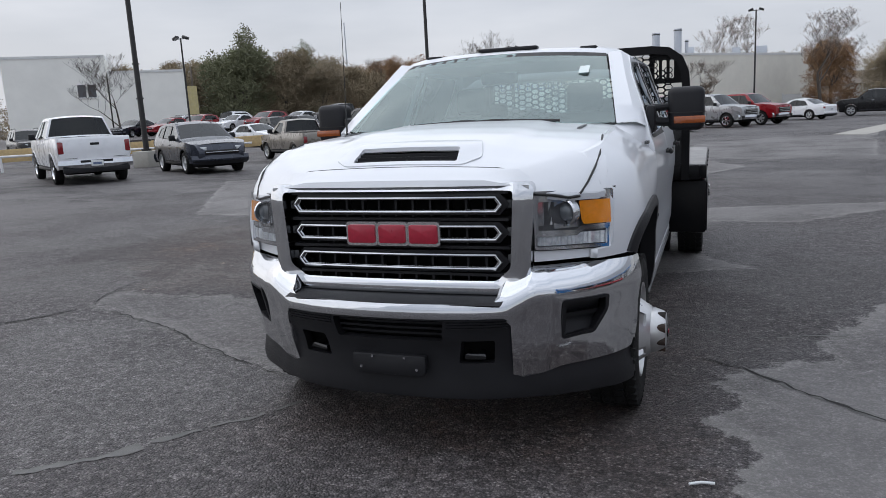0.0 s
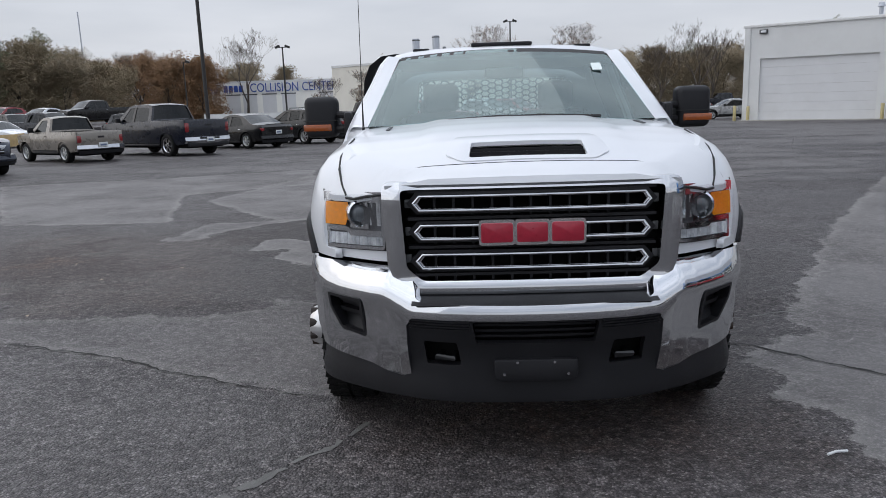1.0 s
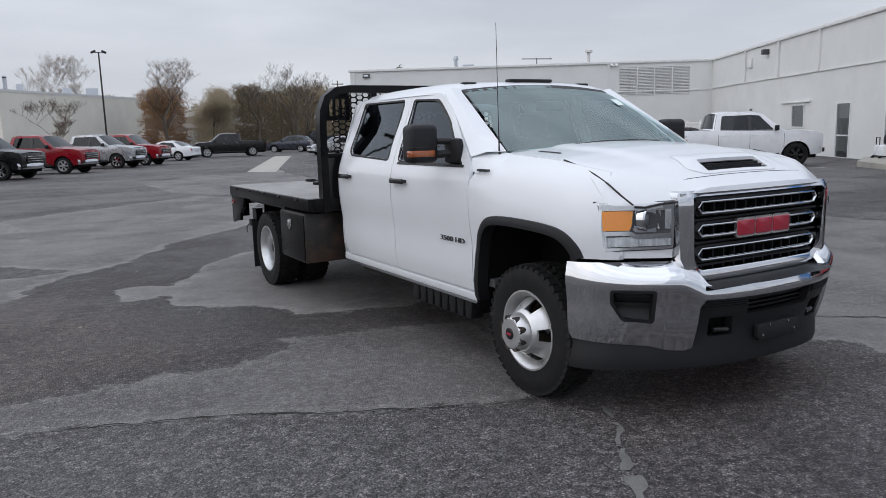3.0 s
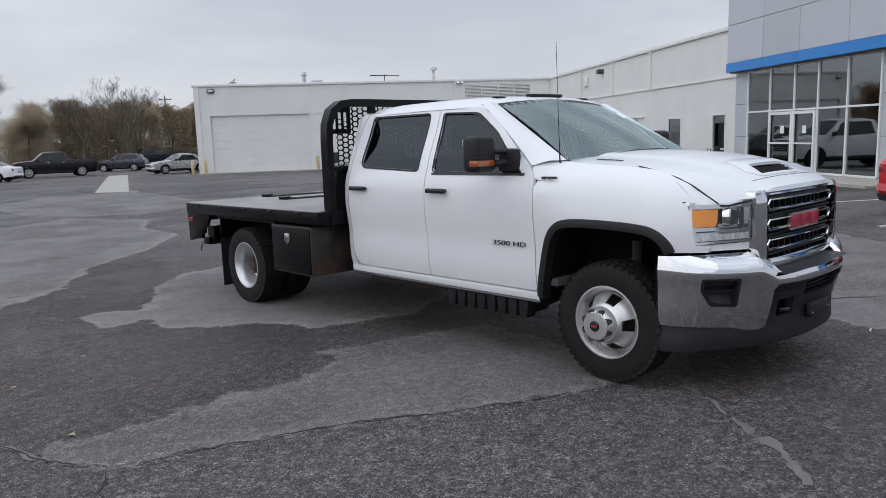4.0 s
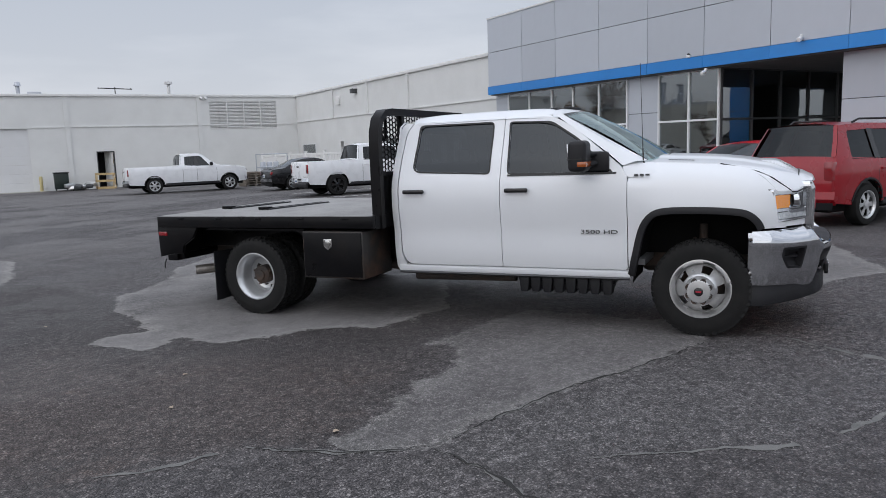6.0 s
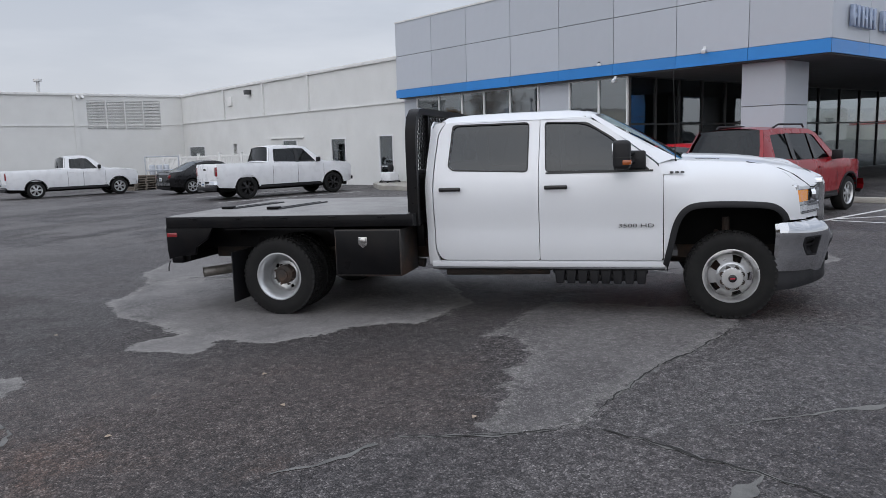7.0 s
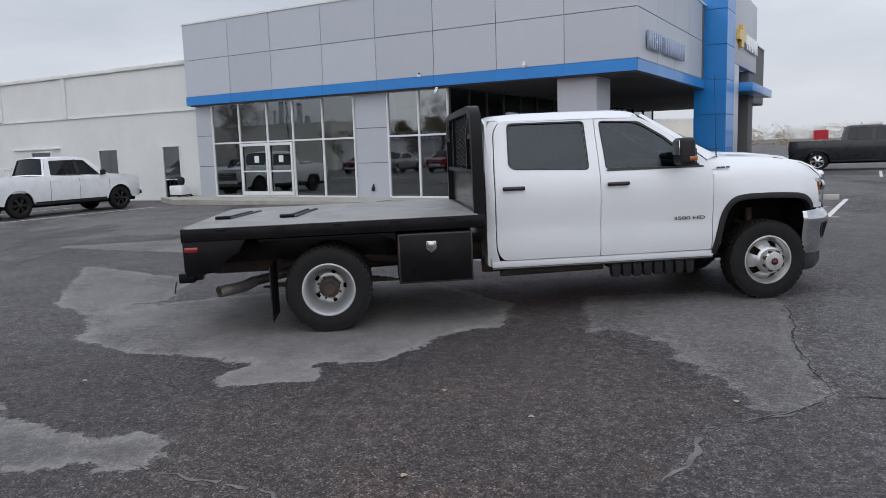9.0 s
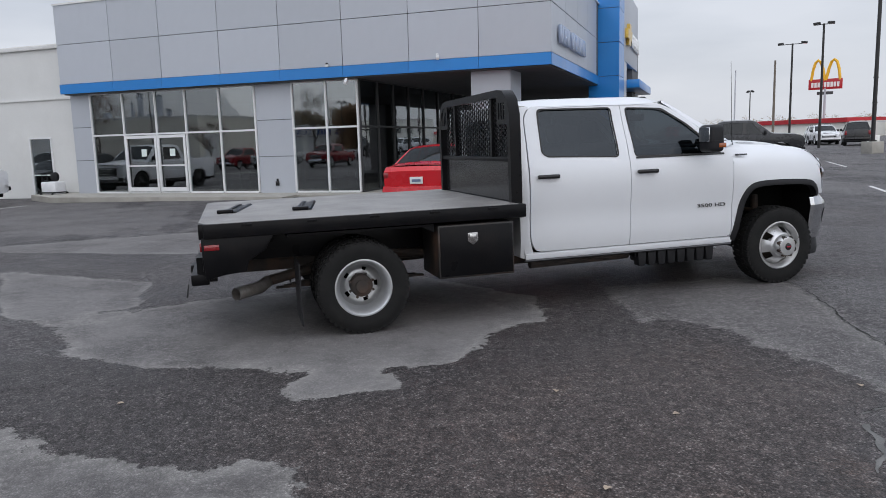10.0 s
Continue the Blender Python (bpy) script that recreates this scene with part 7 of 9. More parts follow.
def car_wheel(parent, x, y, r, style, turn):
    if (r, style) not in WHEELS:
        rim_mat = {"silver": SILVER, "black": BLACK, "chrome": CHROME}[style]
        rr = r * 0.66
        tyre = lathe([(rr, 0.10), (rr + 0.01, 0.118), (rr + (r - rr) * 0.5, 0.125), (r - 0.02, 0.112), (r, 0.08), (r, -0.08), (r - 0.02, -0.112), (rr + (r - rr) * 0.5, -0.125), (rr + 0.01, -0.118), (rr, -0.10)], 32)
        rim = join(lathe([(rr, 0.10), (rr - 0.025, 0.05), (rr - 0.02, -0.06), (rr - 0.008, -0.104), (rr + 0.006, -0.110), (rr + 0.004, -0.118), (rr - 0.012, -0.116), (rr - 0.03, -0.085)], 32),
                   hole_disc(0.06, rr - 0.02, lambda q: -0.10 + 0.03 * (q / rr), 6, rr * 0.34, rr * 0.86, 0.58, 48), lathe([(0.075, -0.085), (0.07, -0.108), (0.03, -0.115), (0, -0.116)], 16))
        # near-black disc darkens the view between the spokes
        back = lathe([(rr - 0.02, -0.02), (0.0, -0.015)], 20)
        WHEELS[r, style] = (mesh_of("tyre", tyre, RUBBER), mesh_of("rim", rim, rim_mat), mesh_of("brake", back, DARK))
    hub = new("wheel")
    hub.parent = parent
    hub.matrix_local = Matrix.Translation((x, y, r)) @ (Matrix.Rotation(math.pi, 4, "Z") if x > 0 else Matrix()) @ pose(0, 0, 0, 0, 0, turn)
    for nm, me in zip(("tyre", "rim", "brake_disc"), WHEELS[r, style]):
        ob = new(nm, me)
        ob.parent = hub


def vehicle(name, m, label, kind, color, style="silver", group="parked vehicles", plate=True):
    """A parked car. kind: pickup, double, single, suv, crossover, sedan. Its front axle is the origin, its nose points to -y."""
    K = {
        "pickup": dict(wb=3.72, half=0.99, r=0.415, zb=0.48, belt=1.25, nose=-0.92, tail=1.18, low=0.42,
                       top=[(-0.92, 0.50), (-0.95, 0.95), (-0.90, 1.13), (-0.60, 1.22), (0.28, 1.28), (0.42, 1.31), (1.10, 1.86), (1.36, 1.92), (2.48, 1.92), (2.66, 1.87), (2.78, 1.36), (2.82, 1.32), (4.86, 1.32), (4.90, 1.24), (4.90, 0.60)],
                       screen=(5, 6), back=(9, 10), bed=(11, 12), wins=[[(0.76, 1.30), (1.54, 1.31), (1.54, 1.83), (1.22, 1.81)], [(1.61, 1.31), (2.58, 1.34), (2.50, 1.82), (1.61, 1.83)]], seams=(0.42, 1.575, 2.64)),
        "double": dict(wb=3.66, half=0.99, r=0.39, zb=0.48, belt=1.25, nose=-0.92, tail=1.2, low=0.42,
                       top=[(-0.92, 0.50), (-0.93, 0.92), (-0.86, 1.12), (-0.5, 1.19), (0.42, 1.26), (0.60, 1.30), (1.25, 1.83), (1.45, 1.88), (2.12, 1.87), (2.30, 1.81), (2.38, 1.34), (2.42, 1.30), (4.82, 1.30), (4.86, 1.22), (4.86, 0.60)],
                       screen=(5, 6), back=(9, 10), bed=(11, 12), wins=[[(0.95, 1.29), (1.55, 1.30), (1.55, 1.78), (1.36, 1.77)], [(1.66, 1.30), (2.18, 1.33), (2.14, 1.76), (1.66, 1.78)]], seams=(0.62, 1.60, 2.28)),
        "single": dict(wb=2.75, half=0.86, r=0.33, zb=0.40, belt=1.02, nose=-0.78, tail=0.95, low=0.36,
                       top=[(-0.78, 0.42), (-0.80, 0.72), (-0.72, 0.90), (-0.4, 0.96), (0.35, 1.02), (0.50, 1.05), (1.10, 1.50), (1.25, 1.55), (1.62, 1.55), (1.76, 1.50), (1.86, 1.10), (1.88, 1.05), (3.66, 1.05), (3.70, 0.98), (3.70, 0.48)],
                       screen=(5, 6), back=(9, 10), bed=(11, 12), wins=[[(0.78, 1.05), (1.62, 1.06), (1.58, 1.46), (1.18, 1.46)]], seams=(0.45, 1.70)),
        "suv": dict(wb=2.62, half=0.90, r=0.355, zb=0.44, belt=1.06, nose=-0.86, tail=0.95, low=0.38,
                    top=[(-0.86, 0.46), (-0.88, 0.80), (-0.80, 0.97), (-0.4, 1.04), (0.40, 1.10), (0.55, 1.13), (1.15, 1.62), (1.40, 1.70), (2.60, 1.72), (3.15, 1.69), (3.42, 1.18), (3.50, 1.02), (3.56, 0.80), (3.56, 0.46)],
                    screen=(5, 6), back=(9, 10), bed=None, wins=[[(0.85, 1.12), (1.45, 1.12), (1.45, 1.60), (1.28, 1.58)], [(1.52, 1.12), (2.30, 1.13), (2.30, 1.62), (1.52, 1.61)], [(2.38, 1.14), (3.05, 1.16), (2.98, 1.60), (2.38, 1.62)]], seams=(0.58, 1.48, 2.34)),
        "crossover": dict(wb=2.70, half=0.92, r=0.35, zb=0.40, belt=1.02, nose=-0.92, tail=0.98, low=0.34,
                          top=[(-0.92, 0.42), (-0.95, 0.70), (-0.84, 0.90), (-0.4, 0.99), (0.25, 1.05), (0.45, 1.09), (1.20, 1.52), (1.55, 1.60), (2.40, 1.60), (3.10, 1.52), (3.45, 1.15), (3.58, 1.02), (3.68, 0.80), (3.68, 0.44)],
                          screen=(5, 6), back=(9, 10), bed=None, wins=[[(0.88, 1.08), (1.60, 1.09), (1.60, 1.51), (1.36, 1.48)], [(1.68, 1.09), (2.45, 1.12), (2.40, 1.52), (1.68, 1.52)], [(2.52, 1.14), (3.05, 1.20), (2.92, 1.42), (2.52, 1.50)]], seams=(0.58, 1.64, 2.48)),
        "sedan": dict(wb=2.75, half=0.91, r=0.33, zb=0.36, belt=0.92, nose=-0.90, tail=1.05, low=0.30,
                      top=[(-0.90, 0.36), (-0.93, 0.58), (-0.82, 0.76), (-0.4, 0.86), (0.30, 0.93), (0.50, 0.97), (1.25, 1.38), (1.55, 1.44), (2.10, 1.43), (2.40, 1.38), (3.10, 1.04), (3.25, 1.01), (3.68, 0.98), (3.78, 0.88), (3.78, 0.40)],
                      screen=(5, 6), back=(9, 10), bed=None, wins=[[(0.90, 0.97), (1.62, 0.97), (1.62, 1.36), (1.40, 1.33)], [(1.70, 0.97), (2.62, 0.99), (2.30, 1.32), (1.70, 1.36)]], seams=(0.58, 1.66, 2.55)),
    }[kind]
    half, belt, r, wb = K["half"], K["belt"], K["r"], K["wb"]
    trim = kind in ("crossover", "suv", "double")
    trucky = kind in ("pickup", "double", "single")
    tail_y = K["top"][-1][0]
    nose_y = min(p[0] for p in K["top"])

    def width(y, z):
        w = half
        w -= (0.34 if trucky else 0.55) * max(0.0, nose_y + 0.55 - y) ** 1.6 + 0.35 * max(0.0, y - tail_y + 0.35) ** 1.6
        if z > belt:
            w -= 0.36 * (z - belt) + 0.02
        elif z < belt:
            w -= 0.03 * abs((z - (belt * 0.78)) / 0.3) ** 2 * (1 if z < belt * 0.78 else 0.5) * 0.6
        return max(0.3, w)

    car = thing(name, m, label, {"pickup": "pickup truck", "double": "pickup truck", "single": "pickup truck", "suv": "suv", "crossover": "suv", "sedan": "car"}[kind], group)
    # flanks with wheel arches and window openings
    def arch(cy):
        rr = r + 0.075
        return [(cy + rr * math.cos(t), max(K["low"], r + rr * math.sin(t))) for t in [math.radians(a) for a in range(-10, 191, 20)]]
    a2, a1 = arch(wb), arch(0.0)
    outline = list(K["top"]) + [(tail_y - 0.05, K["low"] + 0.05)] + a2 + a1 + [(nose_y + 0.08, K["low"] + 0.02)]
    holes = [rounded(w, 0.05, 3) for w in K["wins"]]
    for s in (-1, 1):
        side = part("body_side", sheet(outline, holes, 0.16, lambda y, z: Vector((s * width(y, z), y, z)), lambda co: (-s * 0.04, 0, 0)), color, car)
        for h in K["wins"]:
            part("window", sheet(rounded([(y + (0.012 if y > sum(q[0] for q in h) / 4 else -0.012), z + (0.012 if z > belt + 0.2 else -0.012)) for y, z in h], 0.05, 3), (), 0.25, lambda y, z: Vector((s * (width(y, z) - 0.015), y, z))), CARGLASS, car)
        for h0, h1 in zip(K["wins"], K["wins"][1:]):
            post = [(h0[1][0] - 0.03, h0[1][1] - 0.01), (h1[0][0] + 0.03, h1[0][1] - 0.01), (h1[3][0] + 0.03, h1[3][1] + 0.008), (h0[2][0] - 0.03, h0[2][1] + 0.008)]
            part("door_post_trim", sheet(post, (), 0.2, lambda y, z: Vector((s * (width(y, z) + 0.004), y, z)), lambda co: (-s * 0.01, 0, 0)), BLACK, car)
        part("belt_trim", loft([[(s * (width(y, h_z) + 0.006), y, h_z - 0.022), (s * (width(y, h_z) + 0.009), y, h_z - 0.004)] for y, h_z in [(K["wins"][0][0][0] + (K["wins"][-1][1][0] - K["wins"][0][0][0]) * q / 6, K["wins"][0][0][1] + (K["wins"][-1][1][1] - K["wins"][0][0][1]) * q / 6 - 0.01) for q in range(7)]]), BLACK, car)
        for cy in (0.0, wb):
            ring = []
            for deg in range(-6, 187, 16):
                t = math.radians(deg)
                y0, z0 = cy + (r + 0.072) * math.cos(t), r + (r + 0.072) * math.sin(t)
                y1, z1 = cy + (r + (0.105 if trim else 0.088)) * math.cos(t), r + (r + (0.105 if trim else 0.088)) * math.sin(t)
                if z0 < K["low"] - 0.02:
                    continue
                ring.append([(s * (width(y0, z0) - 0.05), y0, z0), (s * (width(y0, z0) + 0.014), y0, z0), (s * (width(y1, z1) + 0.012), y1, z1), (s * (width(y1, z1) - 0.004), y1, z1)])
            part("arch_lip", loft(ring), PLASTIC if trim else color, car)
        part("sill_trim", sheet([(r + 0.16, K["low"] - 0.01), (wb - r - 0.16, K["low"] - 0.01), (wb - r - 0.13, K["low"] + 0.07), (r + 0.13, K["low"] + 0.07)], (), 0.4, lambda y, z: Vector((s * (width(y, z) + 0.006), y, z)), lambda co: (-s * 0.02, 0, 0)), PLASTIC, car)
        for y in K["seams"]:
            part("door_seam", loft([[(s * (width(y, z) + 0.002), y - 0.006, z), (s * (width(y, z) + 0.002), y + 0.006, z)] for z in [K["low"] + 0.06 + 0.1 * k for k in range(int((belt - K["low"]) / 0.1))]]), SEAL, car)
        for y in K["seams"][1:]:
            yy = y - 0.16
            part("handle", box(s * (width(yy, belt - 0.1) + 0.0), s * (width(yy, belt - 0.1) + 0.025), yy - 0.09, yy + 0.09, belt - 0.125, belt - 0.09, 0.008), color if color is not P_BLACK else CHROME, car)
        mi = K["wins"][0][0][0]
        part("door_mirror", join(box(s * (half - 0.02), s * (half + 0.17), mi - 0.12, mi + 0.0, belt + 0.03, belt + 0.21, 0.03, 2), box(s * (half - 0.08), s * (half + 0.05), mi - 0.08, mi - 0.02, belt + 0.02, belt + 0.08)), PLASTIC, car)
        part("arch_lining", loft([[(s * (half - 0.03), y, z), (s * (half - 0.35), y, z)] for y, z in a1]), DARK, car)
        part("arch_lining", loft([[(s * (half - 0.03), y, z), (s * (half - 0.35), y, z)] for y, z in a2]), DARK, car)
        part("sill", box(s * (half - 0.10), s * (half - 0.025), r + 0.1, wb - r - 0.1, K["low"] - 0.05, K["low"] + 0.03, 0.02), PLASTIC, car)
        hz = {"sedan": 0.66, "crossover": 0.78, "single": 0.74}.get(kind, 0.95 if "p" in kind or kind == "double" else 0.86)
        part("headlamp", moved(box(-0.17, 0.17, -0.05, 0.12, -0.065, 0.065, 0.02, 2), Matrix.Translation((s * (width(nose_y + 0.1, hz) - 0.16), nose_y + 0.085, hz)) @ pose(0, 0, 0, 0, 0, s * 28)), CLEARLENS, car)
        tz = {"sedan": 0.80, "crossover": 0.93, "single": 0.80, "suv": 0.95}.get(kind, 1.05)
        th = {"sedan": 0.07, "crossover": 0.08, "single": 0.12, "suv": 0.16}.get(kind, 0.17)
        part("tail_lamp", box(s * (width(tail_y, tz) - 0.20 + (0.06 if th > 0.1 else 0)), s * (width(tail_y, tz) + 0.015), tail_y - 0.12, tail_y + 0.012, tz - th, tz + th, 0.02, 2), REDLENS, car)
        for cy in (0.0, wb):
            car_wheel(car, s * (half - 0.13), cy, r, style, 0)
    # top skin
    seg = K["top"]
    names = {K["screen"][0]: "windscreen", K["back"][0]: "rear_window"}
    runs = [[]]
    for i, (p, q) in enumerate(zip(seg, seg[1:])):
        if K["bed"] and i == K["bed"][0]:
            runs.append([])
            continue
        rows = []
        for k in range(3):
            t = k / 2
            y, z = p[0] + (q[0] - p[0]) * t, p[1] + (q[1] - p[1]) * t
            row = []
            for j in range(9):
                a = -1 + 2 * j / 8
                x = a * width(y, z)
                crown = (1 - a * a)
                flat = abs(q[1] - p[1]) < abs(q[0] - p[0])
                row.append((x, y + (0 if flat else (-0.07 if y < 1 else 0.05) * crown), z + (0.05 * crown if flat else 0.02 * crown)))
            rows.append(row)
        if i in names:
            part(names[i], loft(rows), CARGLASS, car)
            # painted rim beside the glass
            for a0, a1_ in ((-0.93, -1.0), (0.93, 1.0)):
                part("pillar", loft([[((a0) * width(r_[0][1], r_[0][2]), r_[4][1] + 0.01 - (0.012), r_[0][2] + 0.004), (a1_ * width(r_[0][1], r_[0][2]), r_[4][1] * 0.2 + r_[0][1] * 0.8, r_[0][2] + 0.006)] for r_ in rows]), color, car)
            runs.append([])
        else:
            runs[-1].append(loft(rows))
    for title, run in zip(("bonnet", "roof", "rear_deck", "tail_panel"), [r_ for r_ in runs if r_]):
        skin = join(*run)
        bmesh.ops.remove_doubles(skin, verts=skin.verts, dist=0.003)
        part(title, skin, color, car)
    if K["bed"]:
        b0, b1 = seg[K["bed"][0]], seg[K["bed"][1]]
        w = half - 0.10
        fz = b0[1] - 0.52
        part("bed_floor", box(-w, w, b0[0], b1[0], fz - 0.02, fz), PLASTIC, car)
        part("bed_wall", join(box(-w - 0.07, -w, b0[0], b1[0], fz, b0[1] + 0.004, 0.01), box(w, w + 0.07, b0[0], b1[0], fz, b0[1] + 0.004, 0.01), box(-w, w, b0[0] - 0.03, b0[0] + 0.02, fz, b0[1]), box(-w, w, b1[0] - 0.05, b1[0], fz, b0[1])), color, car)
        part("tailgate_handle", box(-0.12, 0.12, tail_y + 0.03, tail_y + 0.055, b0[1] - 0.22, b0[1] - 0.15, 0.01), PLASTIC, car)
    under = K["low"]
    part("underbody", box(-half + 0.2, half - 0.2, nose_y + 0.2, tail_y - 0.15, under - 0.12, under + 0.25, 0.03), DARK, car)
    part("cabin", box(-half + 0.12, half - 0.12, K["screen"] and seg[5][0] + 0.25, seg[9][0] - 0.1, under + 0.2, belt - 0.05), INTERIOR, car)
    for y in (seg[6][0] + 0.25, seg[6][0] + 1.1):
        if y < seg[9][0] - 0.2:
            for x in (-0.38, 0.38):
                part("seat", box(x - 0.22, x + 0.22, y, y + 0.14, belt - 0.3, belt + 0.30, 0.06, 2), INTERIOR, car)
    big = kind in ("pickup", "double")
    fb = CHROME if big else (color if kind != "single" else PLASTIC)
    bz0, bz1 = (0.45, 0.70) if big else (K["low"] + 0.0, K["low"] + 0.24)
    part("front_bumper", loft([[(a * (half - 0.02 - 0.0), nose_y - 0.05 + 0.22 * abs(a) ** 3, bz0), (a * (half - 0.01), nose_y - 0.09 + 0.22 * abs(a) ** 3, (bz0 + bz1) / 2), (a * (half - 0.02), nose_y - 0.05 + 0.22 * abs(a) ** 3, bz1), (a * (half - 0.05), nose_y + 0.05 + 0.22 * abs(a) ** 3, bz1 + 0.01)] for a in [-1 + k / 5 for k in range(11)]]), fb, car)
    part("grille", box(-half * 0.58, half * 0.58, nose_y - 0.02 - 0.05, nose_y + 0.02, bz1 + 0.03, bz1 + (0.34 if big else 0.16), 0.02), BLACK, car)
    for k in range(3 if big else 1):
        part("grille_bar", box(-half * 0.56, half * 0.56, nose_y - 0.088, nose_y - 0.066, bz1 + 0.08 + 0.1 * k, bz1 + 0.105 + 0.1 * k, 0.005), CHROME, car)
    rb = CHROME if big or kind == "single" else color
    part("rear_bumper", loft([[(a * (half - 0.02), tail_y + 0.06 - 0.12 * abs(a) ** 3, bz0 + 0.02), (a * (half - 0.01), tail_y + 0.13 - 0.12 * abs(a) ** 3, (bz0 + bz1) / 2), (a * (half - 0.02), tail_y + 0.10 - 0.12 * abs(a) ** 3, bz1), (a * (half - 0.05), tail_y - 0.02, bz1 + 0.01)] for a in [-1 + k / 5 for k in range(11)]]), rb, car)
    if big:
        part("bumper_step", box(-0.42, 0.42, tail_y + 0.105, tail_y + 0.118, bz1 - 0.075, bz1 - 0.01, 0.004), PLASTIC, car)
        part("lower_valance", box(-half + 0.12, half - 0.12, tail_y - 0.02, tail_y + 0.06, bz0 - 0.10, bz0 + 0.03, 0.01), PLASTIC, car)
        part("tailgate_seam", box(-half + 0.16, half - 0.16, tail_y + 0.028, tail_y + 0.036, bz1 + 0.05, bz1 + 0.06), SEAL, car)
        for s in (-1, 1):
            part("fog_pocket", box(s * 0.62, s * 0.86, nose_y - 0.05, nose_y + 0.02, bz0 + 0.05, bz1 - 0.06, 0.01), PLASTIC, car)
    else:
        part("lower_valance", loft([[(a * (half - 0.06), tail_y + 0.10 - 0.12 * abs(a) ** 3, K["low"] - 0.06), (a * (half - 0.03), tail_y + 0.125 - 0.12 * abs(a) ** 3, K["low"] + 0.06)] for a in [-1 + k / 5 for k in range(11)]]), PLASTIC, car)
        part("front_valance", loft([[(a * (half - 0.06), nose_y - 0.03 + 0.22 * abs(a) ** 3, K["low"] - 0.05), (a * (half - 0.03), nose_y - 0.095 + 0.22 * abs(a) ** 3, K["low"] + 0.07)] for a in [-1 + k / 5 for k in range(11)]]), PLASTIC, car)
    if plate:
        pz = {"sedan": 0.68, "crossover": 0.80, "suv": 0.84}.get(kind, 0.60)
        py = tail_y + (0.085 if kind in ("sedan", "crossover", "suv") else 0.145)
        pl = part("number_plate", box(-0.16, 0.16, py - 0.01, py + 0.008, pz - 0.08, pz + 0.08, 0.004), PLATE, car)
        part("plate_bar", box(-0.11, 0.11, py + 0.008, py + 0.011, pz - 0.035, pz + 0.025), PLATEBAR, pl)
    if kind in ("suv", "crossover"):
        for s in (-1, 1):
            part("roof_rail", tube([(s * 0.58, 1.45, seg[8][1] + 0.02), (s * 0.60, 1.55, seg[8][1] + 0.075), (s * 0.60, 2.5, seg[8][1] + 0.075), (s * 0.58, 2.65, seg[8][1] + 0.02)], 0.018, 6), PLASTIC, car)
        part("rear_wiper", box(-0.02, 0.35, tail_y - 0.16, tail_y - 0.14, belt + 0.12, belt + 0.135), SEAL, car)
    return car


def park(name, label, kind, color, s, p, face, style="silver", off=0.0, **kw):
    """Parks a car square to the showroom: s along it, p away from it, of the car's middle at its near axle. face: +1 nose to the showroom, -1 nose away, in degrees off."""
    x, y = bxy(s, p)
    turn = (-33.88 + 90 if face > 0 else -33.88 - 90) + off
    return vehicle(name, stand(x, y, turn), label, kind, color, style, **kw)


# nose towards +x of the building axes is a turn that carries -y to +x
park("pickup_truck", "white crew-cab pickup with chrome bumper and open bed", "pickup", P_WHITE, -2.55, -36.9, -1, "chrome")
park("hatchback", "blue-grey compact crossover with dark grille", "crossover", P_GREY, 1.1, -33.1, 1, "silver")
park("pickup_truck", "pewter single-cab compact pickup with chrome rear bumper", "single", P_TAN, 6.1, -38.9, -1, "silver")
park("pickup_truck", "blue-black crew-cab pickup with chrome wheels", "pickup", P_NAVY, 9.6, -38.9, -1, "chrome")
park("sedan", "black four-door sedan with red tail lamps", "sedan", P_BLACK, 14.1, -39.1, -1, "silver")
park("suv", "black crossover with privacy glass and alloy wheels", "crossover", P_BLACK, 17.6, -39.2, -1, "silver")
park("pickup_truck", "black crew-cab pickup with chrome grille bars", "pickup", P_BLACK, 22.3, -35.0, 1, "chrome")
park("pickup_truck", "red crew-cab pickup with chrome grille", "pickup", P_CRIMSON, 27.2, -35.2, 1, "silver")
park("pickup_truck", "silver crew-cab pickup with chrome bumper", "pickup", P_SILVER, 32.9, -35.5, 1, "chrome")
park("pickup_truck", "dark red pickup with dark grille", "pickup", P_DKRED, 36.8, -35.8, 1, "silver")
park("sedan", "white four-door sedan, rear towards the lot", "sedan", P_WHITE, 45.2, -40.2, -1, "silver")
_x, _y = bxy(52.0, -38.5)
vehicle("pickup_truck", stand(_x, _y, -96), "black full-size pickup parked side on", "pickup", P_BLACK, "silver")
park("pickup_truck", "white double-cab pickup with black arch trims", "double", P_WHITE, 30.85, -8.05, 1, "silver")
park("pickup_truck", "white crew-cab pickup with black wheels", "pickup", P_WHITE, 18.95, -3.2, 1, "black")
park("sedan", "black sedan parked beside the white fence", "sedan", P_BLACK, 25.8, -3.6, 1, "silver")
park("suv", "dark red boxy suv with roof rails", "suv", P_DKRED, -0.75, -2.70, 1, "silver")
park("sedan", "bright red four-door sedan with white number plate", "sedan", P_RED, 2.12, -1.30, 1, "silver")
_x, _y = bxy(-7.3, 17.2)
vehicle("pickup_truck", stand(_x, _y, -33.88 + 0), "charcoal crew-cab pickup with chrome wheels", "pickup", P_CHAR, "chrome")
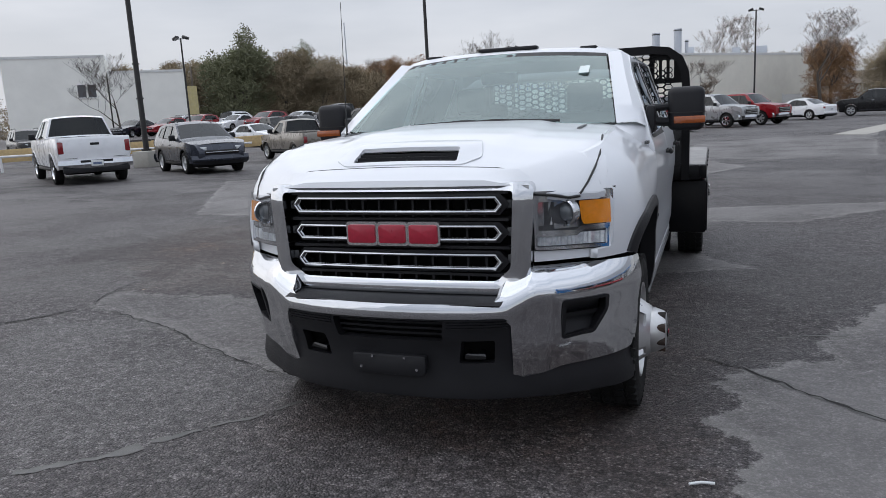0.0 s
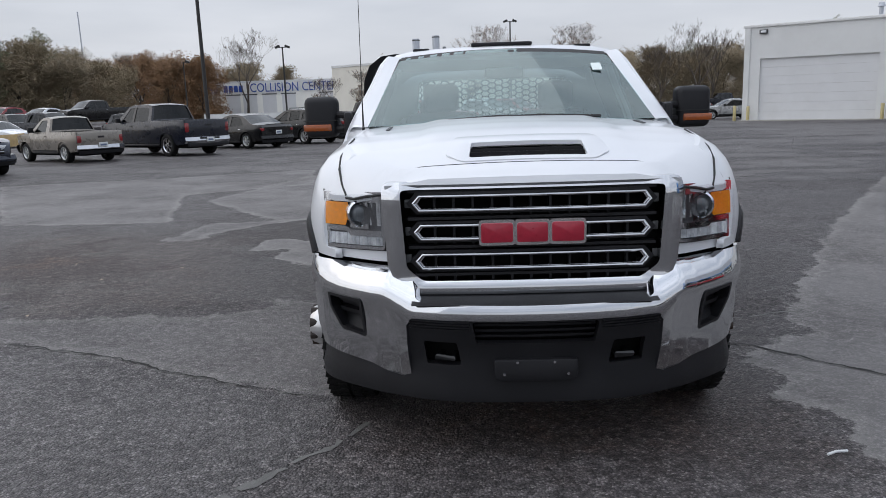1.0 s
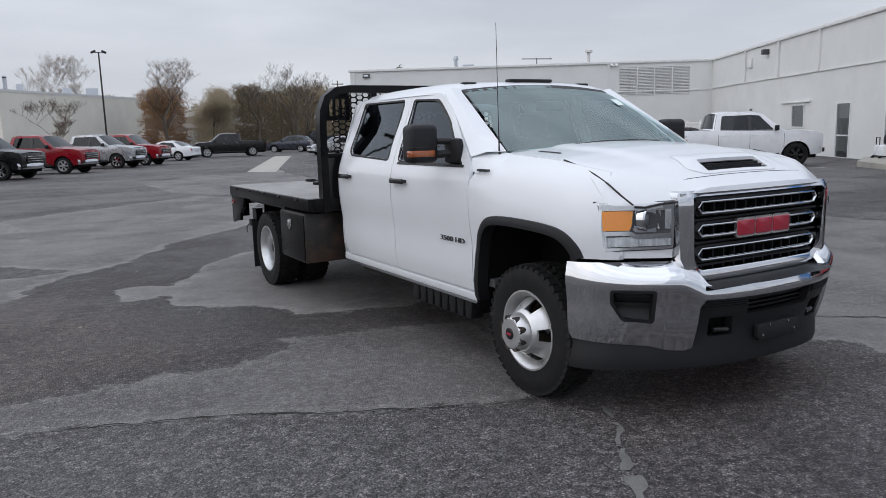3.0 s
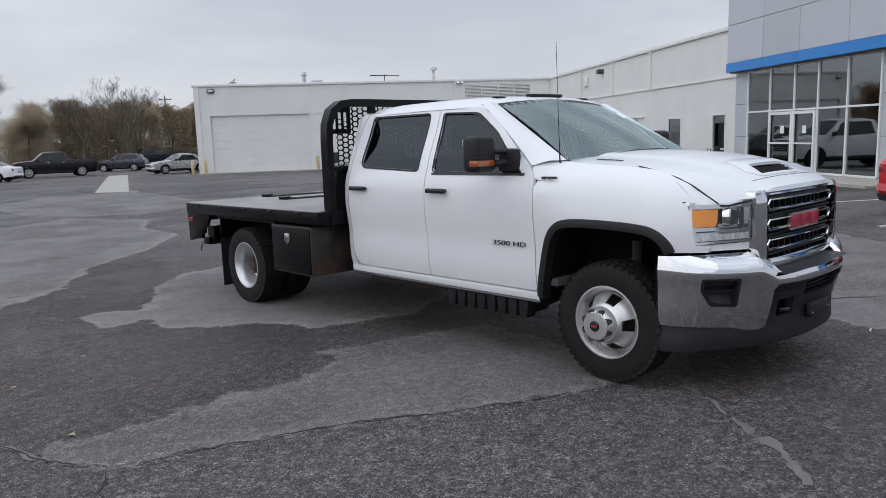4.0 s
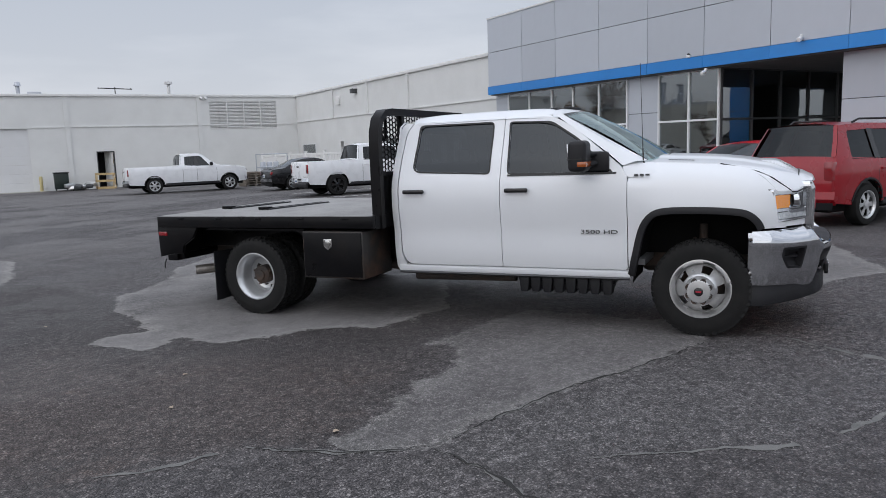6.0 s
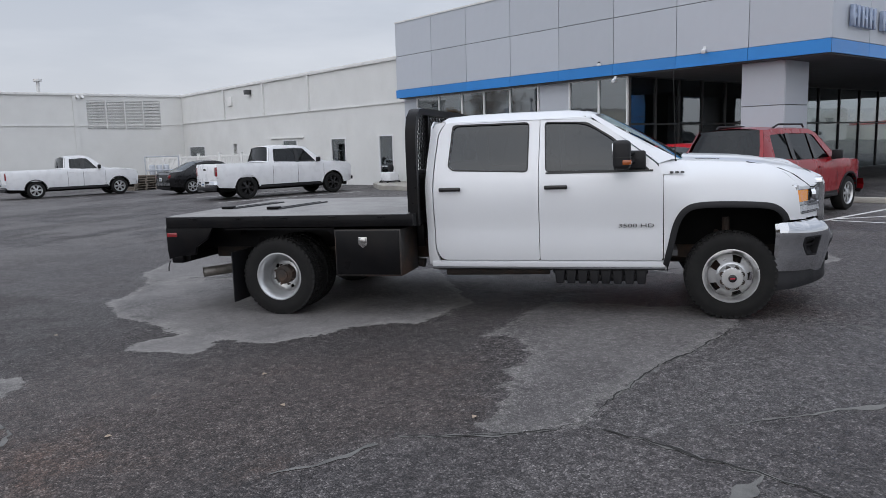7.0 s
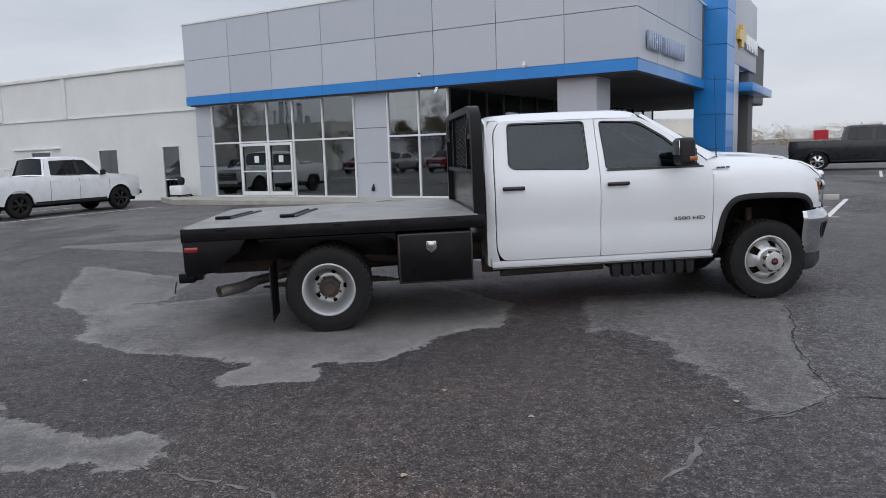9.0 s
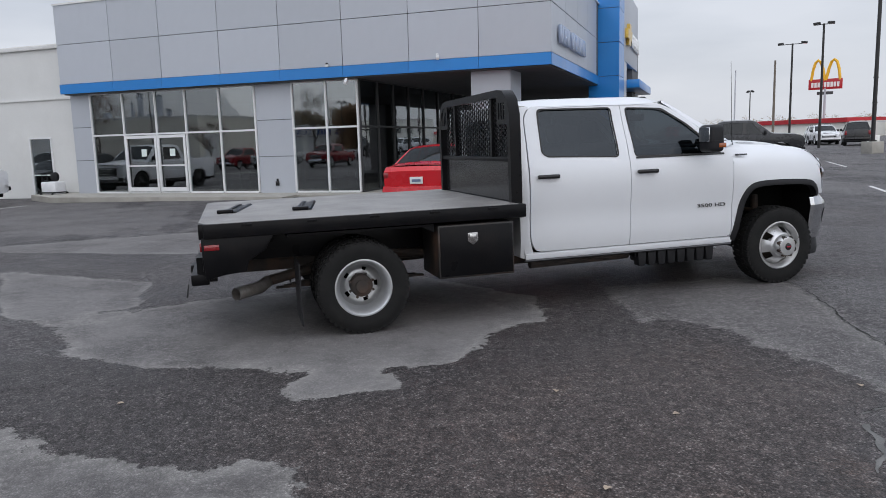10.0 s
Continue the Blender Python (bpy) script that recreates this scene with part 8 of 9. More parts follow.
FAR = [  # place and turn
    ("suv", "black boxy off-road wagon beyond the rail", "suv", P_BLACK, -36.0, 28.0, 60),
    ("sedan", "white sedan behind the pewter pickup", "sedan", P_WHITE, -25.9, 36.8, 70), ("pickup_truck", "black pickup in the next row", "pickup", P_BLACK, -32.8, 49.0, 60),
    ("pickup_truck", "dark pickup in the next row", "pickup", P_NAVY, -27.5, 45.2, 75), ("suv", "dark suv in the next row", "suv", P_CHAR, -24.0, 50.5, 75),
    ("sedan", "white car at the edge of the lot", "sedan", P_WHITE, -18.9, 9.4, 56),
    ("sedan", "silver sedan parked beside the shutter building", "sedan", P_SILVER, 17.0, 53.6, 146 + 180 - 56), ("suv", "dark grey suv by the white fence", "crossover", P_GREY, 18.6, 71.0, 236),
    ("pickup_truck", "dark pickup by the white fence", "pickup", P_NAVY, 27.0, 88.0, 270),
    ("suv", "black boxy off-road wagon across the street lot", "suv", P_BLACK, 41.5, -40.5, 50), ("suv", "white suv across the street lot", "crossover", P_WHITE, 45.0, -41.0, 240),
    ("suv", "white crossover across the street", "crossover", P_WHITE, 50.0, -45.0, 240), ("suv", "dark suv across the street lot", "suv", P_CHAR, 39.5, -45.0, 60),
    ("pickup_truck", "white pickup beyond the entrance porch", "pickup", P_WHITE, 50.0, -22.0, 250),
]
for nm, lab, kd, col, x, y, turn in FAR:
    vehicle(nm, stand(x, y, turn), lab, kd, col, "silver", group="far row of vehicles", plate=False)

# the upper lot behind the rail, a low step above this one
UPPER = [(-43.0, 34.0), (-26.0, 46.5), (-36.5, 73.0), (-62.0, 55.0)]
solid("upper_lot", prism([(x, y) for x, y in UPPER], -2.0, 0.42, "Z"), TARMAC, Matrix(), "raised tarmac lot behind the rail", "pavement", kind="structure")
for nm, lab, kd, col, x, y, swing in (
        ("sedan", "dark sedan in the upper lot", "sedan", P_NAVY, -47.4, 46.7, 40), ("sedan", "red sedan in the upper lot", "sedan", P_CRIMSON, -45.4, 48.5, 50),
        ("suv", "maroon crossover in the upper lot", "crossover", P_DKRED, -43.4, 50.4, 35), ("sedan", "white sedan in the upper lot", "sedan", P_WHITE, -41.0, 52.2, 45),
        ("suv", "red crossover in the upper lot", "crossover", P_CRIMSON, -38.6, 53.6, 40), ("sedan", "white car in the upper lot", "sedan", P_WHITE, -36.2, 54.9, 50),
        ("suv", "silver crossover in the upper lot", "crossover", P_SILVER, -45.5, 54.5, 220), ("suv", "white suv in the upper lot", "suv", P_WHITE, -41.6, 57.0, 220),
        ("pickup_truck", "dark pickup in the upper lot", "pickup", P_BLACK, -33.4, 56.6, 60)):
    fx, fy = -x, -3.0 - y
    turn = math.degrees(math.atan2(fx, -fy)) - swing
    vehicle(nm, Matrix.Translation((x, y, 0.42)) @ pose(0, 0, 0, 0, 0, turn), lab, kd, col, "silver", group="cars in the upper lot", plate=False)


# ---- surroundings ----
BARK = material("grey_bark", (0.085, 0.070, 0.058), 0.9, vary=0.3, scale=12, bump=0.4, bump_scale=50)


def leafmat(name, c):
    return material(name, c, 0.75, vary=0.35, scale=1.5, per_object=0.12)


LEAF_BROWN = leafmat("rust_brown_leaves", (0.24, 0.135, 0.065))
LEAF_DUN = leafmat("dun_leaves", (0.235, 0.185, 0.115))
LEAF_GREEN = leafmat("dull_green_leaves", (0.125, 0.130, 0.070))
BEIGE = material("beige_wall", (0.76, 0.73, 0.65), 0.8, vary=0.06, scale=0.6, bump=0.1, bump_scale=12, dirt=0.2, dirt_color=(0.5, 0.47, 0.4), dirt_scale=0.5)
PALEWALL = material("pale_wall", (0.86, 0.85, 0.80), 0.8, vary=0.05, scale=0.6, dirt=0.15, dirt_color=(0.6, 0.6, 0.56), dirt_scale=0.4)
POLE = material("dark_bronze_pole", (0.018, 0.017, 0.017), 0.45, vary=0.15)
WOODPOLE = material("weathered_pole_timber", (0.17, 0.145, 0.12), 0.9, vary=0.25, scale=8)
VINYL = material("white_vinyl_fence", (0.72, 0.72, 0.71), 0.5, vary=0.03, scale=2)
SIGNRED = material("red_sign_board", (0.42, 0.012, 0.020), 0.4, vary=0.06)
SIGNYELLOW = material("yellow_sign_arch", (0.80, 0.44, 0.02), 0.4, vary=0.06)
SIGNWHITE = material("white_sign_bar", (0.75, 0.74, 0.72), 0.5, vary=0.04)
LETTERBLUE = material("blue_letters", (0.025, 0.07, 0.30), 0.5, vary=0.08)


def limb_mesh(seed, height, spread, levels=4, trunk=0.16, split=3, lean=0.5, fine=0.008):
    """Trunk and limbs, and the twig ends for leaves."""
    rng = random.Random(seed)
    pieces, ends = [], []

    def grow(p, way, length, rad, level):
        pts, rs = [p], [rad]
        q, w = p.copy(), way.copy()
        n = 4 if level < 2 else 3
        for k in range(n):
            w = (w + Vector((rng.uniform(-1, 1), rng.uniform(-1, 1), rng.uniform(-0.3, 0.8))) * 0.16).normalized()
            q = q + w * length / n
            pts.append(q.copy())
            rs.append(max(fine, rad * (1 - 0.5 * (k + 1) / n)))
        pieces.append((pts, rs, 7 if level == 0 else 5 if level < 2 else 3))
        if level >= levels:
            ends.append(q)
            return
        for k in range(split + (1 if level == 0 else 0)):
            t = rng.uniform(0.45, 1.0) if k else 1.0
            i = min(n, max(1, round(t * n)))
            side = Vector((rng.uniform(-1, 1), rng.uniform(-1, 1), 0.15)).normalized()
            nw = (w * (1 - lean) + side * lean * spread + Vector((0, 0, 0.28))).normalized()
            grow(pts[i], nw, length * rng.uniform(0.55, 0.78), rs[i] * 0.72, level + 1)
        if level >= levels - 2:
            ends.append(q)
    grow(Vector((0, 0, -0.1)), Vector((0, 0, 1)), height * 0.34, trunk, 0)
    top = max((p.z for pts, _, _ in pieces for p in pts))
    k = height / top
    verts, faces = [], []
    for pts, rs, seg in pieces:
        base = len(verts)
        for i, p in enumerate(pts):
            way = (pts[min(i + 1, len(pts) - 1)] - pts[max(i - 1, 0)]).normalized()
            a = way.orthogonal().normalized()
            b = way.cross(a)
            for j in range(seg):
                t = 2 * math.pi * j / seg
                v = (p + rs[i] * (math.cos(t) * a + math.sin(t) * b)) * k
                verts.append((v.x, v.y, v.z))
        for i in range(len(pts) - 1):
            for j in range(seg):
                faces.append((base + i * seg + j, base + i * seg + (j + 1) % seg, base + (i + 1) * seg + (j + 1) % seg, base + (i + 1) * seg + j))
    return verts, faces, [e * k for e in ends]


def leaf_cloud(centres, rng, count, radius, size):
    verts, faces = [], []
    for c in centres:
        for _ in range(count):  # small tufts of seven leaves
            if _ % 7 == 0:
                d = Vector((rng.gauss(0, 1), rng.gauss(0, 1), rng.gauss(0, 0.8)))
                d *= radius * 0.5 * min(1.0, 1.4 / max(d.length, 1e-6))
            q = c + d + Vector((rng.gauss(0, 1), rng.gauss(0, 1), rng.gauss(0, 0.7))) * radius * 0.13
            if q.z < 0.25:
                q.z = 0.25 + rng.random() * 0.4
            u = Vector((rng.uniform(-1, 1), rng.uniform(-1, 1), rng.uniform(-1, 1))).normalized() * size * rng.uniform(0.6, 1.3)
            v = u.orthogonal().normalized() * size * rng.uniform(0.4, 0.8)
            base = len(verts)
            for p in (q - u, q + v, q + u, q - v):
                verts.append((p.x, p.y, p.z))
            faces.append((base, base + 1, base + 2, base + 3))
    return verts, faces


def plain_mesh(name, verts, faces, mat):
    me = bpy.data.meshes.new(name)
    me.from_pydata(verts, [], faces)
    me.materials.append(mat)
    for p in me.polygons:
        p.use_smooth = False
    return me


def make_tree(m, seed, height, spread, leaf, label, count=6, radius=0.6, size=0.12, levels=4, trunk=0.16, group="trees", split=3, skirt=0):
    v, f, ends = limb_mesh(seed, height, spread, levels, trunk, split)
    rng = random.Random(seed + 9)
    for _ in range(skirt):
        a, r, z = rng.uniform(0, 6.28), height * 0.36 * rng.uniform(0.2, 1) ** 0.5, height * rng.uniform(0.05, 0.78)
        ends.append(Vector((r * math.cos(a), r * math.sin(a), z)))
    tree = thing("tree", m, label, "tree", group)
    ob = new("trunk", plain_mesh("trunk", v, f, BARK))
    ob.parent = tree
    if leaf and count:
        lv, lf = leaf_cloud(ends, random.Random(seed + 1), count, radius, size)
        cr = new("crown", plain_mesh("crown", lv, lf, leaf))
        cr.parent = tree
    return tree


def spot(x, y, lift=0.0, turn=0.0):
    return Matrix.Translation((x, y, slope(x, y) + lift)) @ pose(0, 0, 0, 0, 0, turn)


# planted trees
bare = make_tree(spot(-47.5, 46.5, 0.3), 11, 7.6, 1.75, None, "leafless young street tree with fine grey twigs", levels=6, trunk=0.10, split=3)
copy_thing(bare, spot(-62.0, 44.0, 0, 80) @ Matrix.Scale(0.9, 4))
small = make_tree(spot(-10.0, 65.8), 21, 5.2, 1.8, LEAF_BROWN, "small nearly leafless tree with a few brown leaves", count=1, radius=0.3, size=0.035, levels=6, trunk=0.07, split=3)
copy_thing(small, spot(-1.6, 66.3, 0, 140))
copy_thing(small, spot(-17.5, 82.0, 0, 60))
big = make_tree(spot(9.0, 75.0), 31, 9.4, 1.75, LEAF_BROWN, "broad tree with thin rust-brown leaves", count=2, radius=0.4, size=0.040, levels=6, trunk=0.16, split=3)
copy_thing(big, spot(0.5, 108.0, 0, 70) @ Matrix.Scale(1.35, 4))
copy_thing(big, spot(-47.0, 98.0, 0, 200) @ Matrix.Scale(1.05, 4))
tall = make_tree(spot(-32.4, 101.0), 41, 12.8, 1.35, None, "tall leafless tree behind the body shop", levels=6, trunk=0.18, split=3)
for x, y, k, t in ((-60.0, 104.0, 0.8, 40), (21.0, 86.0, 0.66, 120), (25.2, 84.0, 0.80, 250), (27.5, 88.0, 0.72, 10), (42.0, 118.0, 0.75, 90), (36.0, 112.0, 0.72, 310), (14.0, 112.0, 0.75, 60)):
    copy_thing(tall, spot(x, y, 0, t) @ Matrix.Scale(k, 4))
green = make_tree(spot(-56.0, 76.0), 51, 12.2, 1.0, LEAF_GREEN, "dense dull green tree at the lot edge", count=130, radius=1.45, size=0.11, levels=4, trunk=0.25, skirt=150)
copy_thing(green, spot(-61.0, 80.0, 0, 100) @ Matrix.Scale(0.86, 4))
copy_thing(green, spot(30.0, 112.0, 0, 30) @ Matrix.Scale(0.75, 4))
dun = make_tree(spot(-52.0, 80.0), 61, 9.8, 1.2, LEAF_DUN, "thick dun-leaved tree at the lot edge", count=112, radius=1.35, size=0.10, levels=4, trunk=0.18, skirt=200)
for x, y, k, t in ((-48.0, 82.0, 0.92, 60), (-45.0, 86.0, 0.80, 150), (-65.0, 78.0, 0.95, 10), (-70.0, 72.0, 0.9, 200), (-54.5, 103.0, 0.85, 80), (-43.0, 102.0, 0.8, 220), (17.0, 92.0, 0.7, 30), (23.5, 96.0, 0.8, 170), (29.0, 98.0, 0.78, 290), (34.0, 104.0, 0.85, 20), (40.0, 108.0, 0.8, 130), (46.0, 112.0, 0.85, 260)):
    copy_thing(dun, spot(x, y, 0, t) @ Matrix.Scale(k, 4))
rust = make_tree(spot(-50.0, 106.0), 71, 9.4, 1.2, LEAF_BROWN, "rust-brown leaved tree at the lot edge", count=98, radius=1.25, size=0.10, levels=4, trunk=0.18, skirt=160)
for x, y, k, t in ((-40.0, 92.0, 0.95, 40), (-36.5, 95.0, 0.9, 140), (12.0, 96.0, 0.8, 90)):
    copy_thing(rust, spot(x, y, 0, t) @ Matrix.Scale(k, 4))


def far_woods():
    """A low belt of scrub and far trees round the lot's horizon."""
    rng = random.Random(5)
    verts, faces = [], []
    for k in range(900):
        a = rng.uniform(math.radians(48), math.radians(152))
        r = rng.uniform(118, 165)
        x, y = r * math.cos(a), r * math.sin(a)
        h = rng.uniform(3.0, 7.0) * (1.0 + 0.6 * noise.noise((a * 9, 3.3, 0)))
        lv, lf = leaf_cloud([Vector((x, y, slope(x, y) + h * t)) for t in (0.1, 0.3, 0.5, 0.7, 0.95)], rng, 52, 2.4, 0.13)
        base = len(verts)
        verts += lv
        faces += [tuple(i + base for i in q) for q in lf]
    ob = new("far_woods", plain_mesh("far_woods", verts, faces, LEAF_DUN))
    tagged(ob, "distant belt of dun autumn scrub and trees", "woods", kind="stuff")


far_woods()
for x, y, k, t in ((-58.0, 92.0, 0.95, 15), (-66.0, 90.0, 1.0, 115), (-73.0, 84.0, 1.0, 300), (-80.0, 78.0, 0.95, 200), (-50.0, 94.0, 0.9, 77), (-44.0, 110.0, 0.9, 20), (-30.0, 116.0, 0.8, 250), (-62.0, 112.0, 1.0, 180), (20.0, 104.0, 0.8, 44), (8.0, 118.0, 0.75, 130), (50.0, 106.0, 0.9, 99), (-56.0, 86.0, 0.7, 260), (-70.0, 100.0, 1.05, 60), (-36.0, 110.0, 0.85, 10)):
    copy_thing((dun, rust, dun, green)[int(t) % 4], spot(x, y, 0, t) @ Matrix.Scale(k, 4))


def lamp_post(x, y, h, heads=2, r=0.075, base=False, label="dark square-headed car lot lamp post", square=False, arm=0.45, turn=0):
    p = thing("street_lamp", spot(x, y, 0, turn), label, "street lamp", "lamp posts")
    part("pole", cyl(r, r * 0.7, 0 if not base else 0.5, h, 14), POLE, p)
    if base:
        part("concrete_base", box(-0.38, 0.38, -0.38, 0.38, -0.1, 0.62, 0.03), CONCRETE, p, "white-washed concrete base")
        part("collar", join(cyl(r * 1.7, r * 1.7, 0.60, 0.70, 14), cyl(r * 1.25, r * 1.25, 2.6, 2.66, 14), cyl(r * 1.25, r * 1.25, 3.9, 3.96, 14)), POLE, p)
    if heads:
        part("arm", tube([(-arm if heads > 1 else 0, 0, h - 0.05), (arm, 0, h - 0.05)], 0.03, 6), POLE, p)
    for k in range(heads):
        s = (1, -1)[k % 2]
        part("lamp_head", moved(box(-0.22, 0.22, -0.17, 0.17, -0.09, 0.09, 0.03), Matrix.Translation((s * arm, 0, h + 0.02)) @ pose(0, 0, 0, 0, s * (25 if not square else 4), 0)), POLE, p)
        part("lamp_lens", moved(box(-0.17, 0.17, -0.13, 0.13, -0.10, -0.085), Matrix.Translation((s * arm, 0, h + 0.02)) @ pose(0, 0, 0, 0, s * (25 if not square else 4), 0)), CLEARLENS, p)
    return p


lamp_post(-20.0, 19.5, 11.5, 2, 0.11, True, "tall black lamp post on a white-washed concrete base")
lamp_post(-14.9, 36.7, 13.0, 2, 0.11, False, "tall black lamp post behind the parked row")
lamp_post(-36.7, 42.4, 7.9, 2, 0.08)
lamp_post(-17.5, 63.9, 7.2, 2, 0.09)
lamp_post(3.1, 72.5, 9.6, 2, 0.09)
lamp_post(-29.0, 70.0, 6.6, 1, 0.08)
lamp_post(38.0, -34.2, 8.6, 2, 0.10, square=True, turn=40)
lamp_post(47.0, -39.0, 8.4, 2, 0.10, square=True, turn=40, arm=0.9)
lamp_post(25.6, -26.8, 13.0, 0, 0.11, True, label="tall dark post with a concrete base by the street")
lamp_post(81.2, -60.4, 6.6, 2, 0.09)


def utility_pole(x, y, h, arms=1):
    p = thing("utility_pole", spot(x, y), "weathered wooden utility pole with cross-arm", "utility pole", "utility poles")
    part("pole", cyl(0.16, 0.11, 0, h, 10), WOODPOLE, p)
    for k in range(arms):
        part("cross_arm", box(-1.1, 1.1, -0.05, 0.05, h - 0.7 - 0.8 * k, h - 0.55 - 0.8 * k), WOODPOLE, p)
        for s in (-1, -0.5, 0.5, 1):
            part("insulator", moved(cyl(0.04, 0.03, 0, 0.14, 6), Matrix.Translation((s, 0, h - 0.55 - 0.8 * k))), GREYPLASTIC, p)


for x, y, h, n in ((-59.8, 100.1, 10.6, 0), (-68.7, 118.1, 11.6, 2), (-58.6, 70.0, 8.3, 0), (-45.0, 110.0, 10.0, 1), (47.2, 127.2, 10.6, 1), (71.3, -56.4, 9.6, 0), (28.5, 104.0, 8.0, 1)):
    utility_pole(x, y, h, n)
mast = thing("radio_mast", spot(-138.7, 259.6), "thin distant radio mast", "mast")
part("mast", cyl(0.35, 0.2, 0, 36, 8), GREYPANEL, mast)
mast2 = thing("radio_mast", spot(114.6, -81.9), "thin distant radio mast", "mast")
part("mast", cyl(0.15, 0.1, 0, 12.5, 8), GREYPANEL, mast2)


def block(name, label, corners, z1, mat, roof_mat=COPING, z0=-3.0, coping=0.25):
    """A flat-roofed building on a plan outline, with a roof edge."""
    b = thing(name, Matrix(), label, "building")
    part("wall", prism(corners, z0, z1, "Z"), mat, b)
    cx, cy = sum(c[0] for c in corners) / len(corners), sum(c[1] for c in corners) / len(corners)
    part("roof", prism([(cx + (x - cx) * 1.006, cy + (y - cy) * 1.006) for x, y in corners], z1, z1 + coping, "Z"), roof_mat, b)
    return b


def on_wall(a, b, t0, t1, z0, z1, out, depth=0.06):
    """A slab on the wall from plan point a to b, between shares t0 and t1 of it."""
    ax, ay = a
    dx, dy = b[0] - ax, b[1] - ay
    q = math.hypot(dx, dy)
    nx, ny = dy / q * out, -dx / q * out
    p0, p1 = (ax + dx * t0, ay + dy * t0), (ax + dx * t1, ay + dy * t1)
    return prism([p0, p1, (p1[0] + nx * depth, p1[1] + ny * depth), (p0[0] + nx * depth, p0[1] + ny * depth)], z0, z1, "Z")


# pale building at the lot's far corner
wb = block("building", "pale flat-roofed building with two small grouped windows", [(-68.5, 53.0), (-61.5, 59.8), (-75, 75), (-82, 68)], 8.7, PALEWALL)
wbx = block("building", "lower pale building wing with a yellow-green end panel", [(-61.4, 59.9), (-56.0, 65.6), (-69, 79), (-74.8, 74.8)], 7.0, PALEWALL)
part("end_panel", prism([(-55.98, 65.6), (-55.2, 66.5), (-56.5, 67.8), (-57.3, 66.9)], -1, 5.4, "Z"), YELLOWPAINT, wbx)
for z0, z1 in ((4.6, 5.9), (0.4, 1.5)):
    for t0 in (0.70, 0.80):
        w = part("window", on_wall((-68.5, 53.0), (-61.5, 59.8), t0, t0 + 0.08, z0, z1, 1), SOFFIT, wb)
        part("window_sill", on_wall((-68.5, 53.0), (-61.5, 59.8), t0 - 0.005, t0 + 0.085, z0 - 0.12, z0, 1, 0.12), COPING, w)
# body shop with lettered band
cc = [(-37.5, 101.0), (-18.6, 104.6), (-22.0, 122.0), (-41.0, 118.0)]
shop = block("body_shop", "low white body shop with blue lettering", cc, 4.6, PALEWALL)
for t0 in (0.10, 0.22, 0.36, 0.50, 0.78):
    part("shutter_door", on_wall(cc[0], cc[1], t0, t0 + 0.10, -1.2, 2.9, 1), SHUTTER, shop)
    part("door_reveal", on_wall(cc[0], cc[1], t0 - 0.004, t0 + 0.104, 2.9, 3.05, 1, 0.1), SOFFIT, shop)
ang = math.degrees(math.atan2(cc[1][1] - cc[0][1], cc[1][0] - cc[0][0]))
word = thing("wall_sign", Matrix(), "blue block lettering on the body shop wall", "sign")
part("letters", moved(text("COLLISION CENTER", 1.75, 0.10), Matrix.Translation((-26.3, 102.97, 3.30)) @ pose(0, 0, 0, 0, 0, ang) @ Matrix.Diagonal((0.77, 1, 1, 1))), LETTERBLUE, word)
bars = []
for k in range(8):
    if k == 3:
        continue
    t0 = -0.055 + 0.036 * k
    bars.append(on_wall(cc[0], cc[1], t0, t0 + 0.027, 3.35, 4.25, 1, 0.12))
part("sign_bars", join(*bars), LETTERBLUE, word)
# beige warehouse
fb = [(-18.5, 91.5), (-5.4, 81.6), (11.0, 107.0), (-2.0, 117.0)]
wh = block("warehouse", "plain beige flat-roofed warehouse with a white loading door", fb, 5.7, BEIGE)
part("loading_door", on_wall(fb[0], fb[1], 0.72, 0.93, -1.0, 3.3, 1), SHUTTER, wh)
part("door_hood", on_wall(fb[0], fb[1], 0.71, 0.94, 3.3, 3.45, 1, 0.2), COPING, wh)
for px_, py_, h_, r_ in ((-9.4, 112.0, 10.4, 0.55), (-6.4, 112.4, 10.8, 0.55), (-5.2, 113.0, 9.2, 0.25), (-10.6, 111.0, 8.2, 0.45)):
    ch = thing("roof_flue", Matrix.Translation((px_, py_, 5.6)), "grey cylindrical roof flue on the warehouse", "chimney", "roof flues")
    part("flue_pipe", cyl(r_, r_, 0, h_ - 5.6, 16), GREYPANEL, ch)
    part("flue_ring", moved(cyl(r_ * 1.06, r_ * 1.06, 0, 0.15, 16), Matrix.Translation((0, 0, h_ - 5.9))), GREYPLASTIC, ch)
for px_, py_, w_ in ((-7.8, 110.0, 2.4), (1.5, 100.5, 1.0), (4.5, 103.5, 1.4), (-3.5, 92.0, 0.7)):
    ac = thing("roof_unit", Matrix.Translation((px_, py_, 5.9)), "grey rooftop air unit on the warehouse", "air unit", "roof units")
    part("casing", box(-w_ / 2, w_ / 2, -0.6, 0.6, 0, 0.9 + 0.2 * w_, 0.05), GREYPANEL, ac)
# tan house behind the fence
hs = thing("house", spot(18.0, 118.0, 0, -20), "small tan house with a pitched roof", "house")
part("wall", box(-5, 5, -3, 3, 0, 2.7), BEIGE, hs)
part("roof", prism([(-3.5, 2.7), (3.5, 2.7), (0, 4.4)], -5.5, 5.5, "X"), WOODPOLE, hs)
hs2 = copy_thing(hs, spot(-52.0, 128.0, 0, 30))


